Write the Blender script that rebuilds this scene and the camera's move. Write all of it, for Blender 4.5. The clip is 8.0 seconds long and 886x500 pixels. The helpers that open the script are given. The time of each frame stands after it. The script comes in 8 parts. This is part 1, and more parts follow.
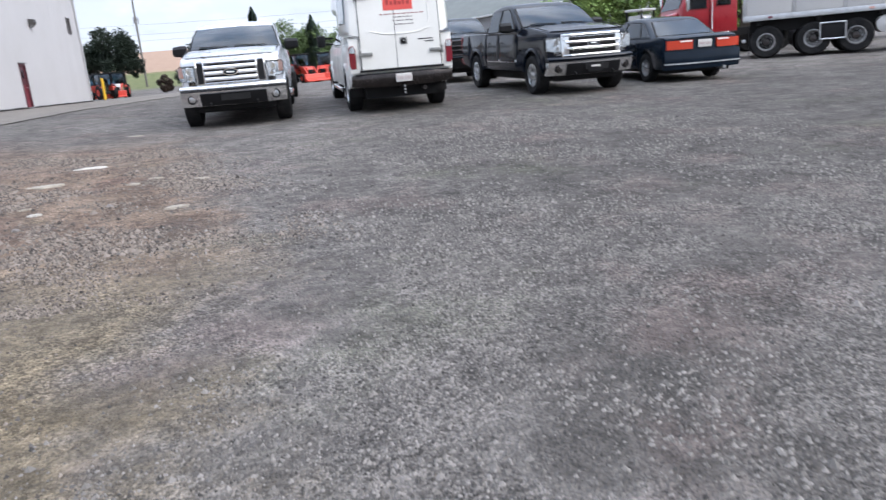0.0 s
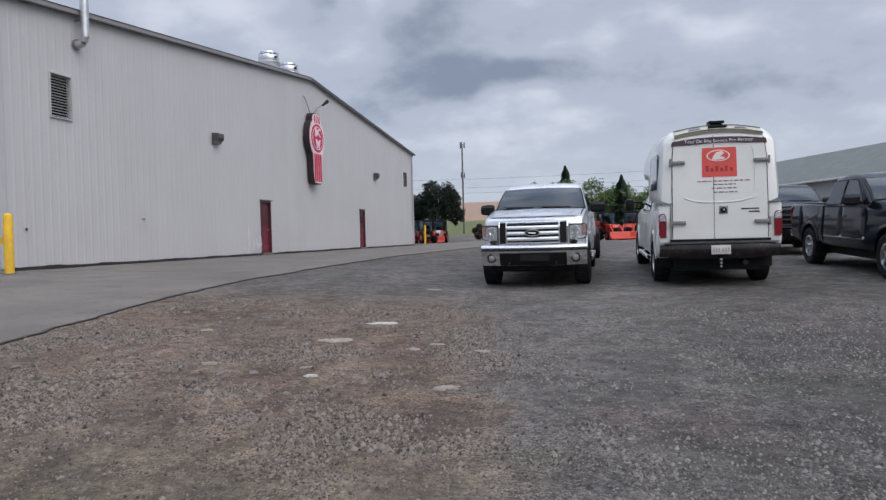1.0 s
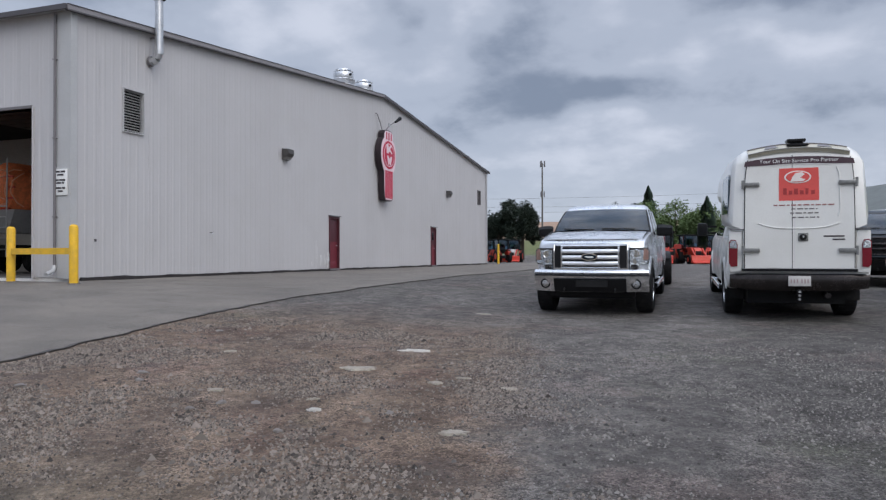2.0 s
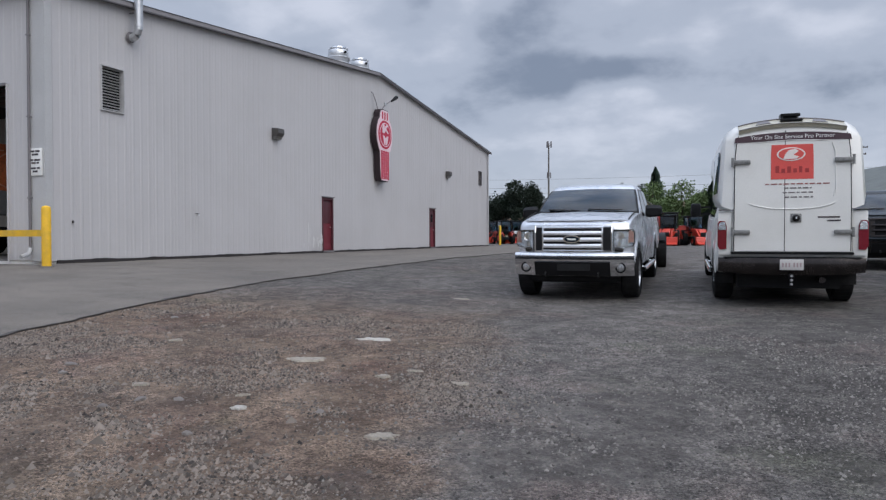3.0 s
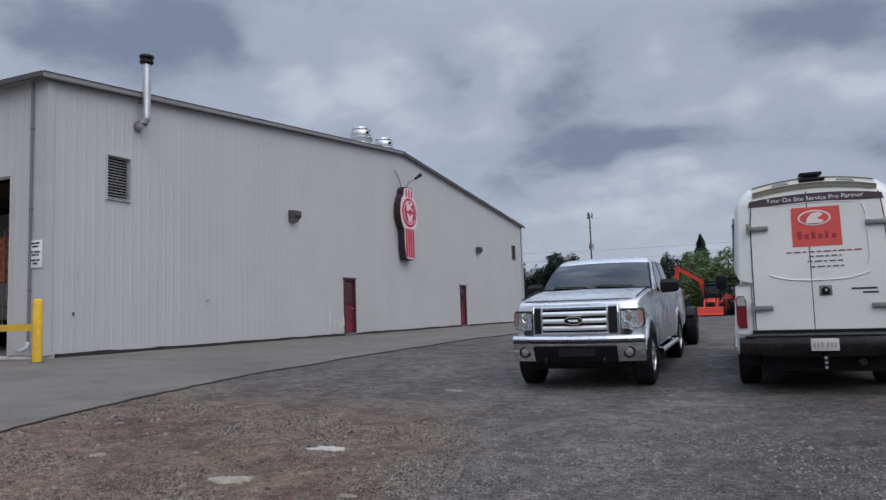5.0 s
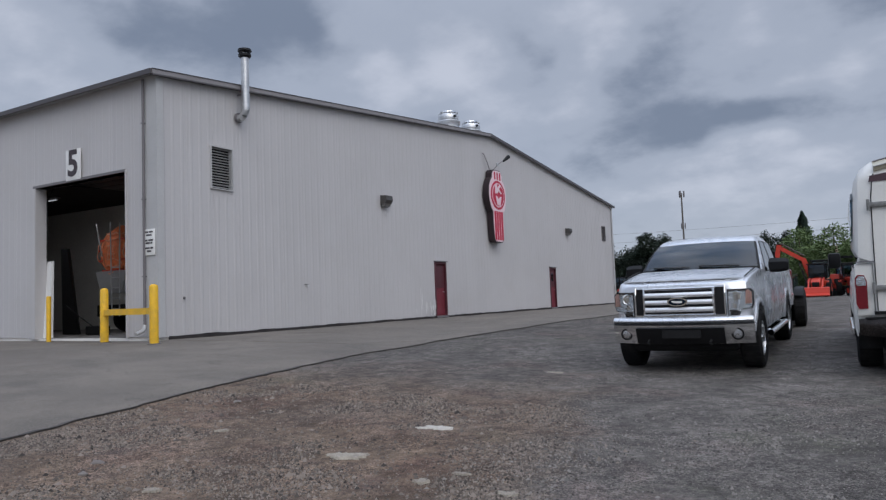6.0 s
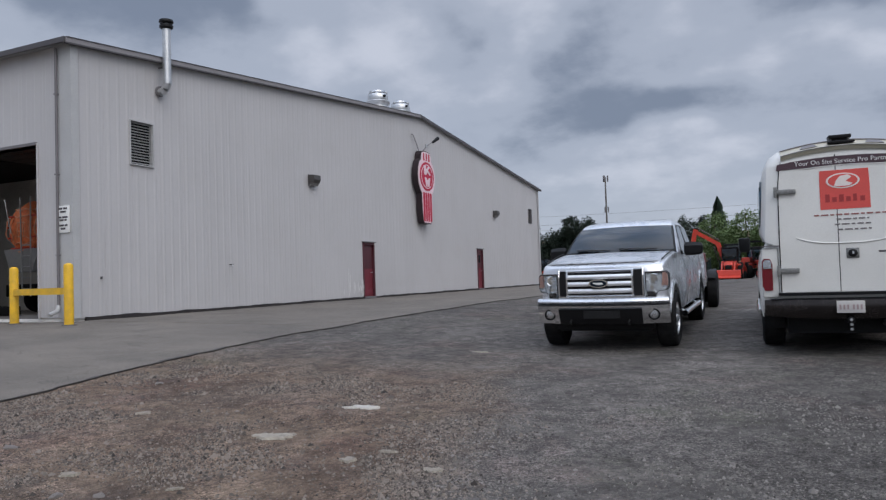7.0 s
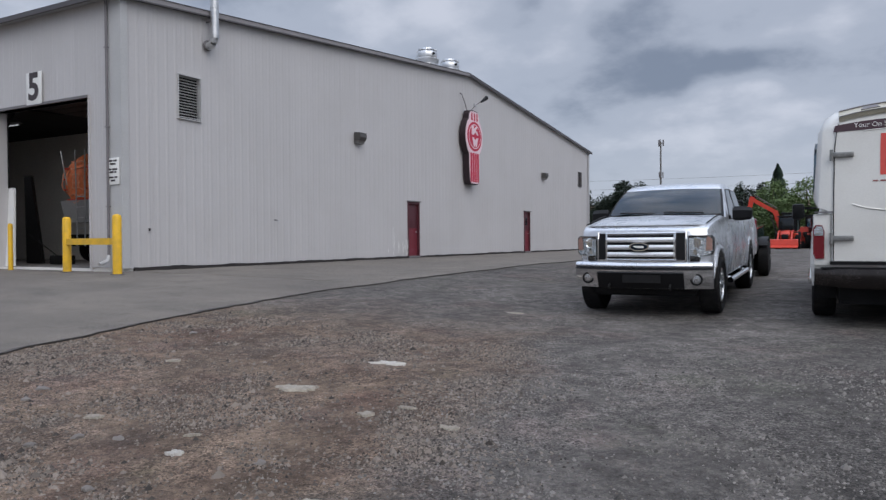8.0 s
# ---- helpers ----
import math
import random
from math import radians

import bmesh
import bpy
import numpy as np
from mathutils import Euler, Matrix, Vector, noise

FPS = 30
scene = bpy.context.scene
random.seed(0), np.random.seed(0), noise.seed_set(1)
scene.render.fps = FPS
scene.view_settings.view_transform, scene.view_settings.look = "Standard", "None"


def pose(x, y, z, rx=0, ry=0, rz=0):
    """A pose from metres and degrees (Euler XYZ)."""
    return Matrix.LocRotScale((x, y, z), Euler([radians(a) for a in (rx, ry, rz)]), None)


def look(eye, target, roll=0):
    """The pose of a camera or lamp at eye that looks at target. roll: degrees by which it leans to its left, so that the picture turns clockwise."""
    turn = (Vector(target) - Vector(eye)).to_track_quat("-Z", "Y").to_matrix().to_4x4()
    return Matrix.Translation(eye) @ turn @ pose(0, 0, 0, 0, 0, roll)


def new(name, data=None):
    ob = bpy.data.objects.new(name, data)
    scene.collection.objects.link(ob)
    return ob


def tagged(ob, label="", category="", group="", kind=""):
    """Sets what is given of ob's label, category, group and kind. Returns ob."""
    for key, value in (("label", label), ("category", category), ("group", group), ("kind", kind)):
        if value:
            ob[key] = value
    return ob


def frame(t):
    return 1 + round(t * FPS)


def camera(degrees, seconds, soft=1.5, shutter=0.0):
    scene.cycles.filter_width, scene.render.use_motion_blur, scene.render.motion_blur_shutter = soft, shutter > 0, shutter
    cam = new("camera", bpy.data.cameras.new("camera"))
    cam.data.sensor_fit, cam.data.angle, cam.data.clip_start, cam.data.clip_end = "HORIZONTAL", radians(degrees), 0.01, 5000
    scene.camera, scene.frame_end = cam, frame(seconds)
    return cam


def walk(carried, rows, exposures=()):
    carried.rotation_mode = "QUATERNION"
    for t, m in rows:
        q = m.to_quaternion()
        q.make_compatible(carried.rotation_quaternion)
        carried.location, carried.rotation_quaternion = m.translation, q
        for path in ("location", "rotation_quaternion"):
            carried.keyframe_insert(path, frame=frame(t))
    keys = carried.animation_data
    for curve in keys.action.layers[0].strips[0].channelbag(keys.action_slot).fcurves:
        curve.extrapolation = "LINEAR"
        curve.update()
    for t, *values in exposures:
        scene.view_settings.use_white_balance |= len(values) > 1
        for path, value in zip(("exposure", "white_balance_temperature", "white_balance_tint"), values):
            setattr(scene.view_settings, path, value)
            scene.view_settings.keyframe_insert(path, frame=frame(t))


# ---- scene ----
cam = camera(63.0, 8.0, soft=1.3, shutter=0.12)
PATH = [
    (0, (2.915, -3.80, 0.962), (3.228, -1.887, 0.47), -4.9),
    (0.2, (2.953, -3.50, 1.025), (3.085, -1.549, 0.608), -4.0),
    (0.5, (2.985, -3.13, 1.102), (2.857, -1.151, 0.845), -3.9),
    (0.7, (2.978, -2.92, 1.138), (2.659, -0.951, 0.99), -3.0),
    (1, (2.95, -2.655, 1.156), (2.497, -0.708, 1.12), -1.5),
    (1.2, (2.964, -2.54, 1.168), (2.452, -0.607, 1.157), -1.0),
    (1.5, (3.064, -2.333, 1.186), (2.471, -0.423, 1.213), -0.7),
    (1.7, (3.166, -2.15, 1.2), (2.528, -0.255, 1.228), -0.3),
    (3, (3.62, -1.161, 1.222), (2.934, 0.718, 1.187), -0.1),
    (3.5, (3.801, -0.764, 1.252), (3.158, 1.13, 1.209), -0.2),
    (4, (3.932, -0.416, 1.284), (3.343, 1.496, 1.296), -0.3),
    (4.2, (3.982, -0.292, 1.304), (3.405, 1.623, 1.363), -0.6),
    (4.5, (4.06, -0.112, 1.306), (3.424, 1.78, 1.432), -1.1),
    (4.8, (4.102, 0.081, 1.345), (3.38, 1.939, 1.514), -1.5),
    (5, (4.091, 0.155, 1.353), (3.292, 1.981, 1.528), -1.8),
    (5.2, (4.044, 0.14, 1.354), (3.173, 1.933, 1.523), -1.7),
    (6.3, (3.93, -0.009, 1.352), (2.911, 1.707, 1.483), -2.3),
    (6.5, (3.942, -0.025, 1.365), (2.972, 1.72, 1.483), -2.3),
    (7, (3.97, -0.03, 1.354), (3.131, 1.784, 1.43), -1.9),
    (7.2, (3.998, -0.022, 1.338), (3.178, 1.801, 1.403), -1.7),
    (7.5, (4.012, 0.018, 1.336), (3.201, 1.846, 1.357), -1.0),
    (8, (4.073, 0.21, 1.297), (3.11, 1.962, 1.271), -0.4),
]
walk(cam, [(t, look(eye, target, roll)) for t, eye, target, roll in PATH],
     [(0.0, 1.08, 6350, 12), (0.5, 0.90, 6450, 12), (0.75, 0.52, 6400, 12), (1.0, 0.22, 6400, 12), (1.5, 0.17, 6320, 12), (3.5, 0.12, 6300, 12), (4.0, 0.06, 6300, 12), (4.5, 0.05, 6270, 12), (5.0, -0.07, 6250, 12), (6.5, -0.04, 6300, 12), (7.5, 0.04, 6350, 12), (8.0, 0.06, 6350, 12)])


# ---- world ----
SUN_AZ, SUN_EL = 128.0, 46.0

world = bpy.data.worlds.new("overcast_sky")
scene.world = world
world.use_nodes = True


def build_sky():
    nt = world.node_tree
    nt.nodes.clear()
    n, l = nt.nodes.new, nt.links.new
    out, bg = n("ShaderNodeOutputWorld"), n("ShaderNodeBackground")
    sky = n("ShaderNodeTexSky")
    sky.sky_type, sky.sun_disc = "NISHITA", False
    sky.sun_elevation, sky.sun_rotation = radians(SUN_EL), radians(SUN_AZ)
    co, sep = n("ShaderNodeTexCoord"), n("ShaderNodeSeparateXYZ")
    l(co.outputs["Generated"], sep.inputs[0])
    # the cloud deck: directions laid onto a flat sheet overhead
    up = n("ShaderNodeMath"); up.operation = "MAXIMUM"; up.inputs[1].default_value = 0.0
    l(sep.outputs["Z"], up.inputs[0])
    add = n("ShaderNodeMath"); add.operation = "ADD"; add.inputs[1].default_value = 0.34
    l(up.outputs[0], add.inputs[0])
    comb = n("ShaderNodeCombineXYZ")
    for axis in "XY":
        div = n("ShaderNodeMath"); div.operation = "DIVIDE"
        l(sep.outputs[axis], div.inputs[0]); l(add.outputs[0], div.inputs[1]); l(div.outputs[0], comb.inputs[axis])
    mp = n("ShaderNodeMapping")
    mp.inputs["Location"].default_value = CLOUD_SHIFT
    l(comb.outputs[0], mp.inputs["Vector"])
    big, small, ramp, mixf = n("ShaderNodeTexNoise"), n("ShaderNodeTexNoise"), n("ShaderNodeValToRGB"), n("ShaderNodeMix")
    big.inputs["Scale"].default_value, big.inputs["Detail"].default_value, big.inputs["Roughness"].default_value = 1.25, 6, 0.52
    big.inputs["Distortion"].default_value = 0.05
    small.inputs["Scale"].default_value, small.inputs["Detail"].default_value, small.inputs["Roughness"].default_value = 2.7, 5, 0.55
    small.inputs["Distortion"].default_value = 0.12
    l(mp.outputs[0], big.inputs["Vector"]); l(mp.outputs[0], small.inputs["Vector"])
    mixf.inputs[0].default_value = 0.52
    l(big.outputs[0], mixf.inputs[2]); l(small.outputs[0], mixf.inputs[3])
    # large cloud masses over the noise: azimuth, elevation, their spread in degrees, weight
    az, el = n("ShaderNodeMath"), n("ShaderNodeMath")
    az.operation, el.operation = "ARCTAN2", "ARCSINE"
    l(sep.outputs["X"], az.inputs[0]); l(sep.outputs["Y"], az.inputs[1]); l(sep.outputs["Z"], el.inputs[0])
    warp = n("ShaderNodeTexNoise")
    warp.inputs["Scale"].default_value, warp.inputs["Detail"].default_value = 5.0, 2
    l(co.outputs["Generated"], warp.inputs["Vector"])
    wsep = n("ShaderNodeSeparateColor")
    l(warp.outputs["Color"], wsep.inputs[0])

    def calc(op, *args):
        k = n("ShaderNodeMath"); k.operation = op
        for i, v in enumerate(args):
            if isinstance(v, (int, float)):
                k.inputs[i].default_value = v
            else:
                l(v, k.inputs[i])
        return k.outputs[0]

    wa = calc("ADD", az.outputs[0], calc("MULTIPLY", calc("SUBTRACT", wsep.outputs[0], 0.5), 0.28))
    we = calc("ADD", el.outputs[0], calc("MULTIPLY", calc("SUBTRACT", wsep.outputs[1], 0.5), 0.14))
    billow = n("ShaderNodeTexNoise")
    billow.inputs["Scale"].default_value, billow.inputs["Detail"].default_value, billow.inputs["Roughness"].default_value = 6.2, 6, 0.56
    l(mp.outputs[0], billow.inputs["Vector"])
    total = calc("ADD", calc("MULTIPLY_ADD", calc("SUBTRACT", mixf.outputs[0], 0.5), 0.62, 0.515), calc("MULTIPLY", calc("SUBTRACT", billow.outputs[0], 0.5), 0.27))
    for a, e, sa, se, weight in CLOUDS:
        da = calc("DIVIDE", calc("SUBTRACT", wa, radians(a)), radians(sa))
        de = calc("DIVIDE", calc("SUBTRACT", we, radians(e)), radians(se))
        d2 = calc("ADD", calc("MULTIPLY", da, da), calc("MULTIPLY", de, de))
        total = calc("ADD", total, calc("MULTIPLY", calc("EXPONENT", calc("MULTIPLY", d2, -1.0)), weight))
    l(total, ramp.inputs[0])
    ramp.color_ramp.interpolation = "EASE"
    ramp.color_ramp.elements[0].position, ramp.color_ramp.elements[0].color = 0.33, (0.205, 0.245, 0.318, 1)
    ramp.color_ramp.elements[1].position, ramp.color_ramp.elements[1].color = 0.67, (0.575, 0.610, 0.685, 1)
    mid = ramp.color_ramp.elements.new(0.50)
    mid.color = (0.400, 0.445, 0.525, 1)
    # towards the horizon the deck thins into an even bright grey
    hz = n("ShaderNodeMapRange")
    hz.inputs[1].default_value, hz.inputs[2].default_value, hz.inputs[3].default_value, hz.inputs[4].default_value = 0.0, 0.15, 0.6, 0.0
    l(sep.outputs["Z"], hz.inputs[0])
    haze = n("ShaderNodeMix"); haze.data_type = "RGBA"
    haze.inputs[7].default_value = (0.50, 0.545, 0.615, 1)
    l(hz.outputs[0], haze.inputs[0]); l(ramp.outputs[0], haze.inputs[6])
    # an overcast sky is brightest overhead
    zen = n("ShaderNodeMapRange"); zen.interpolation_type = "SMOOTHSTEP"
    zen.inputs[1].default_value, zen.inputs[2].default_value, zen.inputs[3].default_value, zen.inputs[4].default_value = 0.35, 0.90, 1.0, 3.4
    l(sep.outputs["Z"], zen.inputs[0])
    lift = n("ShaderNodeVectorMath"); lift.operation = "SCALE"
    # broken up into bright and blue-grey cloud higher overhead
    brk, brk_ramp, brk_mix, brk_fac = n("ShaderNodeTexNoise"), n("ShaderNodeValToRGB"), n("ShaderNodeMix"), n("ShaderNodeMapRange")
    brk.inputs["Scale"].default_value, brk.inputs["Detail"].default_value, brk.inputs["Distortion"].default_value = 4.6, 5, 0.4
    l(mp.outputs[0], brk.inputs["Vector"]); l(brk.outputs[0], brk_ramp.inputs[0])
    brk_ramp.color_ramp.elements[0].position, brk_ramp.color_ramp.elements[0].color = 0.36, (0.42, 0.50, 0.60, 1)
    brk_ramp.color_ramp.elements[1].position, brk_ramp.color_ramp.elements[1].color = 0.64, (1.04, 1.0, 0.955, 1)
    brk_fac.inputs[1].default_value, brk_fac.inputs[2].default_value = 0.40, 0.60
    l(sep.outputs["Z"], brk_fac.inputs[0])
    brk_mix.data_type, brk_mix.blend_type = "RGBA", "MULTIPLY"
    l(brk_fac.outputs[0], brk_mix.inputs[0]); l(haze.outputs[2], brk_mix.inputs[6]); l(brk_ramp.outputs[0], brk_mix.inputs[7])
    l(brk_mix.outputs[2], lift.inputs[0]); l(zen.outputs[0], lift.inputs["Scale"])
    dim = n("ShaderNodeMix"); dim.data_type, dim.blend_type = "RGBA", "MULTIPLY"
    dim.inputs[0].default_value, dim.inputs[7].default_value = 1.0, (0.1, 0.1, 0.1, 1)
    l(sky.outputs[0], dim.inputs[6])
    mix = n("ShaderNodeMix"); mix.data_type = "RGBA"
    mix.inputs[0].default_value = 0.93
    l(dim.outputs[2], mix.inputs[6]); l(lift.outputs[0], mix.inputs[7])
    l(mix.outputs[2], bg.inputs[0])
    bg.inputs[1].default_value = SKY_STRENGTH
    l(bg.outputs[0], out.inputs[0])


CLOUD_SHIFT = (3.1, 0.4, 0.0)
CLOUDS = ((-49, 21.2, 11, 3.2, -0.125), (-38, 20.0, 4, 1.6, -0.08), (-24.5, 18.5, 2.6, 3.4, -0.11), (-13, 17.8, 4.5, 2.4, -0.10), (-9.3, 11.7, 6.0, 1.6, -0.22), (-13, 14.6, 5, 1.9, -0.08),
          (6.5, 18.4, 8.5, 2.1, -0.15), (-18, 10.4, 3, 1.6, -0.02), (10, 11.6, 4, 1.3, -0.09), (17, 11.6, 4, 2.0, -0.07),
          (-32.5, 18.6, 3.6, 2.6, 0.16), (-18.2, 17.8, 1.4, 2.4, 0.10), (-2, 13.6, 4, 0.9, 0.14), (5, 15.0, 6, 1.1, 0.12), (-3, 9.0, 8, 1.4, 0.10), (-5, 18.0, 2.6, 1.4, 0.08), (-27, 15.0, 4, 2.0, 0.07), (28, 12, 8, 4, 0.06),
          (60, 25, 30, 9, -0.08), (120, 30, 40, 12, 0.08), (-120, 25, 40, 9, -0.08))
SKY_STRENGTH = 1.0
build_sky()

sun = new("sun", bpy.data.lights.new("sun", "SUN"))
sun.data.energy, sun.data.angle, sun.data.color = 1.5, radians(58), (1.0, 0.955, 0.885)
sun.matrix_world = pose(0, 0, 40, 90 - SUN_EL, 0, 180 - SUN_AZ)


# ---- materials ----
def mat(name, base, rough=0.6, metal=0.0, vary=0.12, scale=3.0, fine=40.0, bump=0.0, coat=0.0, spec=0.5, dirt=None, dirt_amount=0.0, dirt_scale=1.2, hue=None, rand=0.0):
    """A surface whose colour wanders at two scales; dirt: a second colour that lies on it in blotches; rand: how far alike pieces differ."""
    m = bpy.data.materials.new(name)
    m.use_nodes = True
    nt = m.node_tree
    n, l = nt.nodes.new, nt.links.new
    b = nt.nodes["Principled BSDF"]
    co = n("ShaderNodeTexCoord")
    n1, n2 = n("ShaderNodeTexNoise"), n("ShaderNodeTexNoise")
    n1.inputs["Scale"].default_value, n1.inputs["Detail"].default_value = scale, 4
    n2.inputs["Scale"].default_value, n2.inputs["Detail"].default_value = fine, 3
    l(co.outputs["Object"], n1.inputs["Vector"]); l(co.outputs["Object"], n2.inputs["Vector"])
    add = n("ShaderNodeMath"); add.operation = "ADD"
    l(n1.outputs[0], add.inputs[0]); l(n2.outputs[0], add.inputs[1])
    last = add.outputs[0]
    if rand:
        info, a2 = n("ShaderNodeObjectInfo"), n("ShaderNodeMath")
        a2.operation = "MULTIPLY_ADD"; a2.inputs[1].default_value = rand
        l(info.outputs["Random"], a2.inputs[0]); l(last, a2.inputs[2])
        last = a2.outputs[0]
    ramp = n("ShaderNodeMapRange")
    ramp.inputs[1].default_value, ramp.inputs[2].default_value = 0.7, 1.3 + rand
    l(last, ramp.inputs[0])
    c = n("ShaderNodeMix"); c.data_type = "RGBA"
    lo = tuple(v * (1 - vary) for v in base) + (1,)
    hi = tuple(min(1, v * (1 + vary)) for v in (hue or base)) + (1,)
    c.inputs[6].default_value, c.inputs[7].default_value = lo, hi
    l(ramp.outputs[0], c.inputs[0])
    colour = c.outputs[2]
    if dirt:
        n3, r3, d = n("ShaderNodeTexNoise"), n("ShaderNodeMapRange"), n("ShaderNodeMix")
        n3.inputs["Scale"].default_value, n3.inputs["Detail"].default_value, n3.inputs["Roughness"].default_value = dirt_scale, 6, 0.65
        l(co.outputs["Object"], n3.inputs["Vector"]); l(n3.outputs[0], r3.inputs[0])
        r3.inputs[1].default_value, r3.inputs[2].default_value, r3.inputs[4].default_value = 0.45, 0.75, dirt_amount
        d.data_type = "RGBA"; d.inputs[7].default_value = tuple(dirt) + (1,)
        l(r3.outputs[0], d.inputs[0]); l(colour, d.inputs[6])
        colour = d.outputs[2]
    l(colour, b.inputs["Base Color"])
    b.inputs["Metallic"].default_value = metal
    b.inputs["Specular IOR Level"].default_value = spec
    rr = n("ShaderNodeMapRange")
    rr.inputs[1].default_value, rr.inputs[2].default_value = 0.6, 1.4
    rr.inputs[3].default_value, rr.inputs[4].default_value = max(0.0, rough * 0.85), min(1.0, rough * 1.15)
    l(add.outputs[0], rr.inputs[0]); l(rr.outputs[0], b.inputs["Roughness"])
    b.inputs["Coat Weight"].default_value, b.inputs["Coat Roughness"].default_value = coat, 0.06
    if bump:
        bp = n("ShaderNodeBump")
        bp.inputs["Strength"].default_value, bp.inputs["Distance"].default_value = bump, 0.02
        l(add.outputs[0], bp.inputs["Height"]); l(bp.outputs[0], b.inputs["Normal"])
    return m


def glow(name, colour, strength):
    m = mat(name, colour, 0.4)
    b = m.node_tree.nodes["Principled BSDF"]
    b.inputs["Emission Color"].default_value, b.inputs["Emission Strength"].default_value = (*colour, 1), strength
    return m


def clear(name, tint, rough=0.02, ior=1.5):
    m = bpy.data.materials.new(name)
    m.use_nodes = True
    b = m.node_tree.nodes["Principled BSDF"]
    b.inputs["Base Color"].default_value, b.inputs["Roughness"].default_value = (*tint, 1), rough
    b.inputs["Transmission Weight"].default_value, b.inputs["IOR"].default_value = 1.0, ior
    return m


SIDING = mat("painted_steel_siding", (0.515, 0.500, 0.500), 0.5, 0, 0.04, 0.35, 9, 0.08, dirt=(0.42, 0.405, 0.39), dirt_amount=0.3, dirt_scale=0.5, rand=0.5)
TRIM_GREY = mat("dark_trim", (0.16, 0.15, 0.155), 0.5, 0, 0.1, 2, 30)
GAP_DARK = mat("foot_of_wall_shadow", (0.030, 0.026, 0.026), 0.9, 0, 0.5, 3, 40)
EDGE_DARK = mat("dark_edge_trim", (0.075, 0.07, 0.075), 0.5, 0, 0.1, 2, 30)
RAKE_GREY = mat("rake_board", (0.25, 0.235, 0.24), 0.5, 0, 0.08, 2, 30)
TRIM_LIGHT = mat("light_trim", (0.46, 0.46, 0.46), 0.5, 0, 0.06, 2, 30)
ROOF = mat("roof_steel", (0.36, 0.36, 0.37), 0.5, 0.2, 0.1, 0.6, 12)
GALV = mat("galvanised_steel", (0.60, 0.61, 0.62), 0.42, 0.9, 0.16, 5, 50)
RED_DOOR = mat("red_door_paint", (0.170, 0.023, 0.036), 0.5, 0, 0.15, 3, 40)
DARK_RED = mat("dark_red_paint", (0.085, 0.022, 0.03), 0.5, 0, 0.2, 3, 40)
SIGN_RED = mat("sign_red", (0.50, 0.010, 0.050), 0.4, 0, 0.1, 4, 40, spec=0.3)
SIGN_PINK = mat("sign_white", (0.80, 0.62, 0.66), 0.4, 0, 0.06, 4, 40)
BLACK = mat("black_plastic", (0.007, 0.007, 0.008), 0.5, 0, 0.2, 8, 90, spec=0.25)
RUBBER = mat("tyre_rubber", (0.011, 0.011, 0.012), 0.85, 0, 0.25, 9, 80, 0.3, spec=0.2, dirt=(0.06, 0.056, 0.05), dirt_amount=0.35, dirt_scale=5)
CHROME = mat("chrome", (0.80, 0.81, 0.82), 0.10, 1.0, 0.05, 6, 60)
ALLOY = mat("alloy", (0.55, 0.56, 0.57), 0.28, 1.0, 0.1, 8, 80)
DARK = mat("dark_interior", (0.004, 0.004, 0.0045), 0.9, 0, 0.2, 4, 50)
GLASS = clear("tinted_glass", (0.07, 0.14, 0.21), 0.02, 1.56)
LENS = clear("lamp_glass", (0.93, 0.95, 0.96))
REFLECTOR = mat("reflector", (0.62, 0.64, 0.66), 0.16, 0.9, 0.30, 22, 60, 0.5)
AMBER = mat("amber_lens", (0.68, 0.38, 0.31), 0.15, 0, 0.1, 30, 90, coat=0.6)
RED_LENS = mat("red_lens", (0.165, 0.004, 0.014), 0.14, 0, 0.12, 30, 90, coat=0.8)
ORANGE_LENS = mat("orange_red_lens", (0.50, 0.045, 0.018), 0.18, 0, 0.1, 30, 90, coat=0.8)
SILVER = mat("silver_paint", (0.75, 0.77, 0.805), 0.28, 0.74, 0.025, 4, 160, coat=0.2)
PAINT_WHITE = mat("white_gelcoat", (0.74, 0.735, 0.70), 0.35, 0, 0.04, 2, 60, coat=0.5, dirt=(0.55, 0.53, 0.48), dirt_amount=0.25, dirt_scale=1.5)
PAINT_BLACK = mat("black_paint", (0.006, 0.009, 0.016), 0.16, 0, 0.2, 4, 90, coat=0.20, spec=0.20)
PAINT_NAVY = mat("dark_blue_paint", (0.007, 0.013, 0.022), 0.16, 0.0, 0.2, 4, 90, coat=0.15, spec=0.15)
PAINT_CHARCOAL = mat("charcoal_paint", (0.009, 0.013, 0.016), 0.16, 0.0, 0.2, 4, 90, coat=0.15, spec=0.15)
PAINT_GREEN = mat("dark_green_paint", (0.016, 0.030, 0.026), 0.25, 0.3, 0.2, 4, 90, coat=1.0)
BUMPER_DARK = mat("worn_step_bumper", (0.060, 0.053, 0.052), 0.26, 0.8, 0.45, 4, 60, dirt=(0.05, 0.045, 0.04), dirt_amount=0.6, dirt_scale=3)
PLATE = mat("plate_white", (0.55, 0.53, 0.51), 0.5, 0, 0.05, 10, 90)
PLATE_INK = mat("plate_ink", (0.36, 0.27, 0.27), 0.5, 0, 0.05, 10, 90)
PRINT_GREY = mat("faded_print", (0.17, 0.15, 0.15), 0.6, 0, 0.2, 10, 90)
PRINT_RED = mat("faded_red_print", (0.30, 0.12, 0.11), 0.6, 0, 0.2, 10, 90)
INK = mat("dark_ink", (0.05, 0.04, 0.045), 0.6, 0, 0.1, 10, 90)
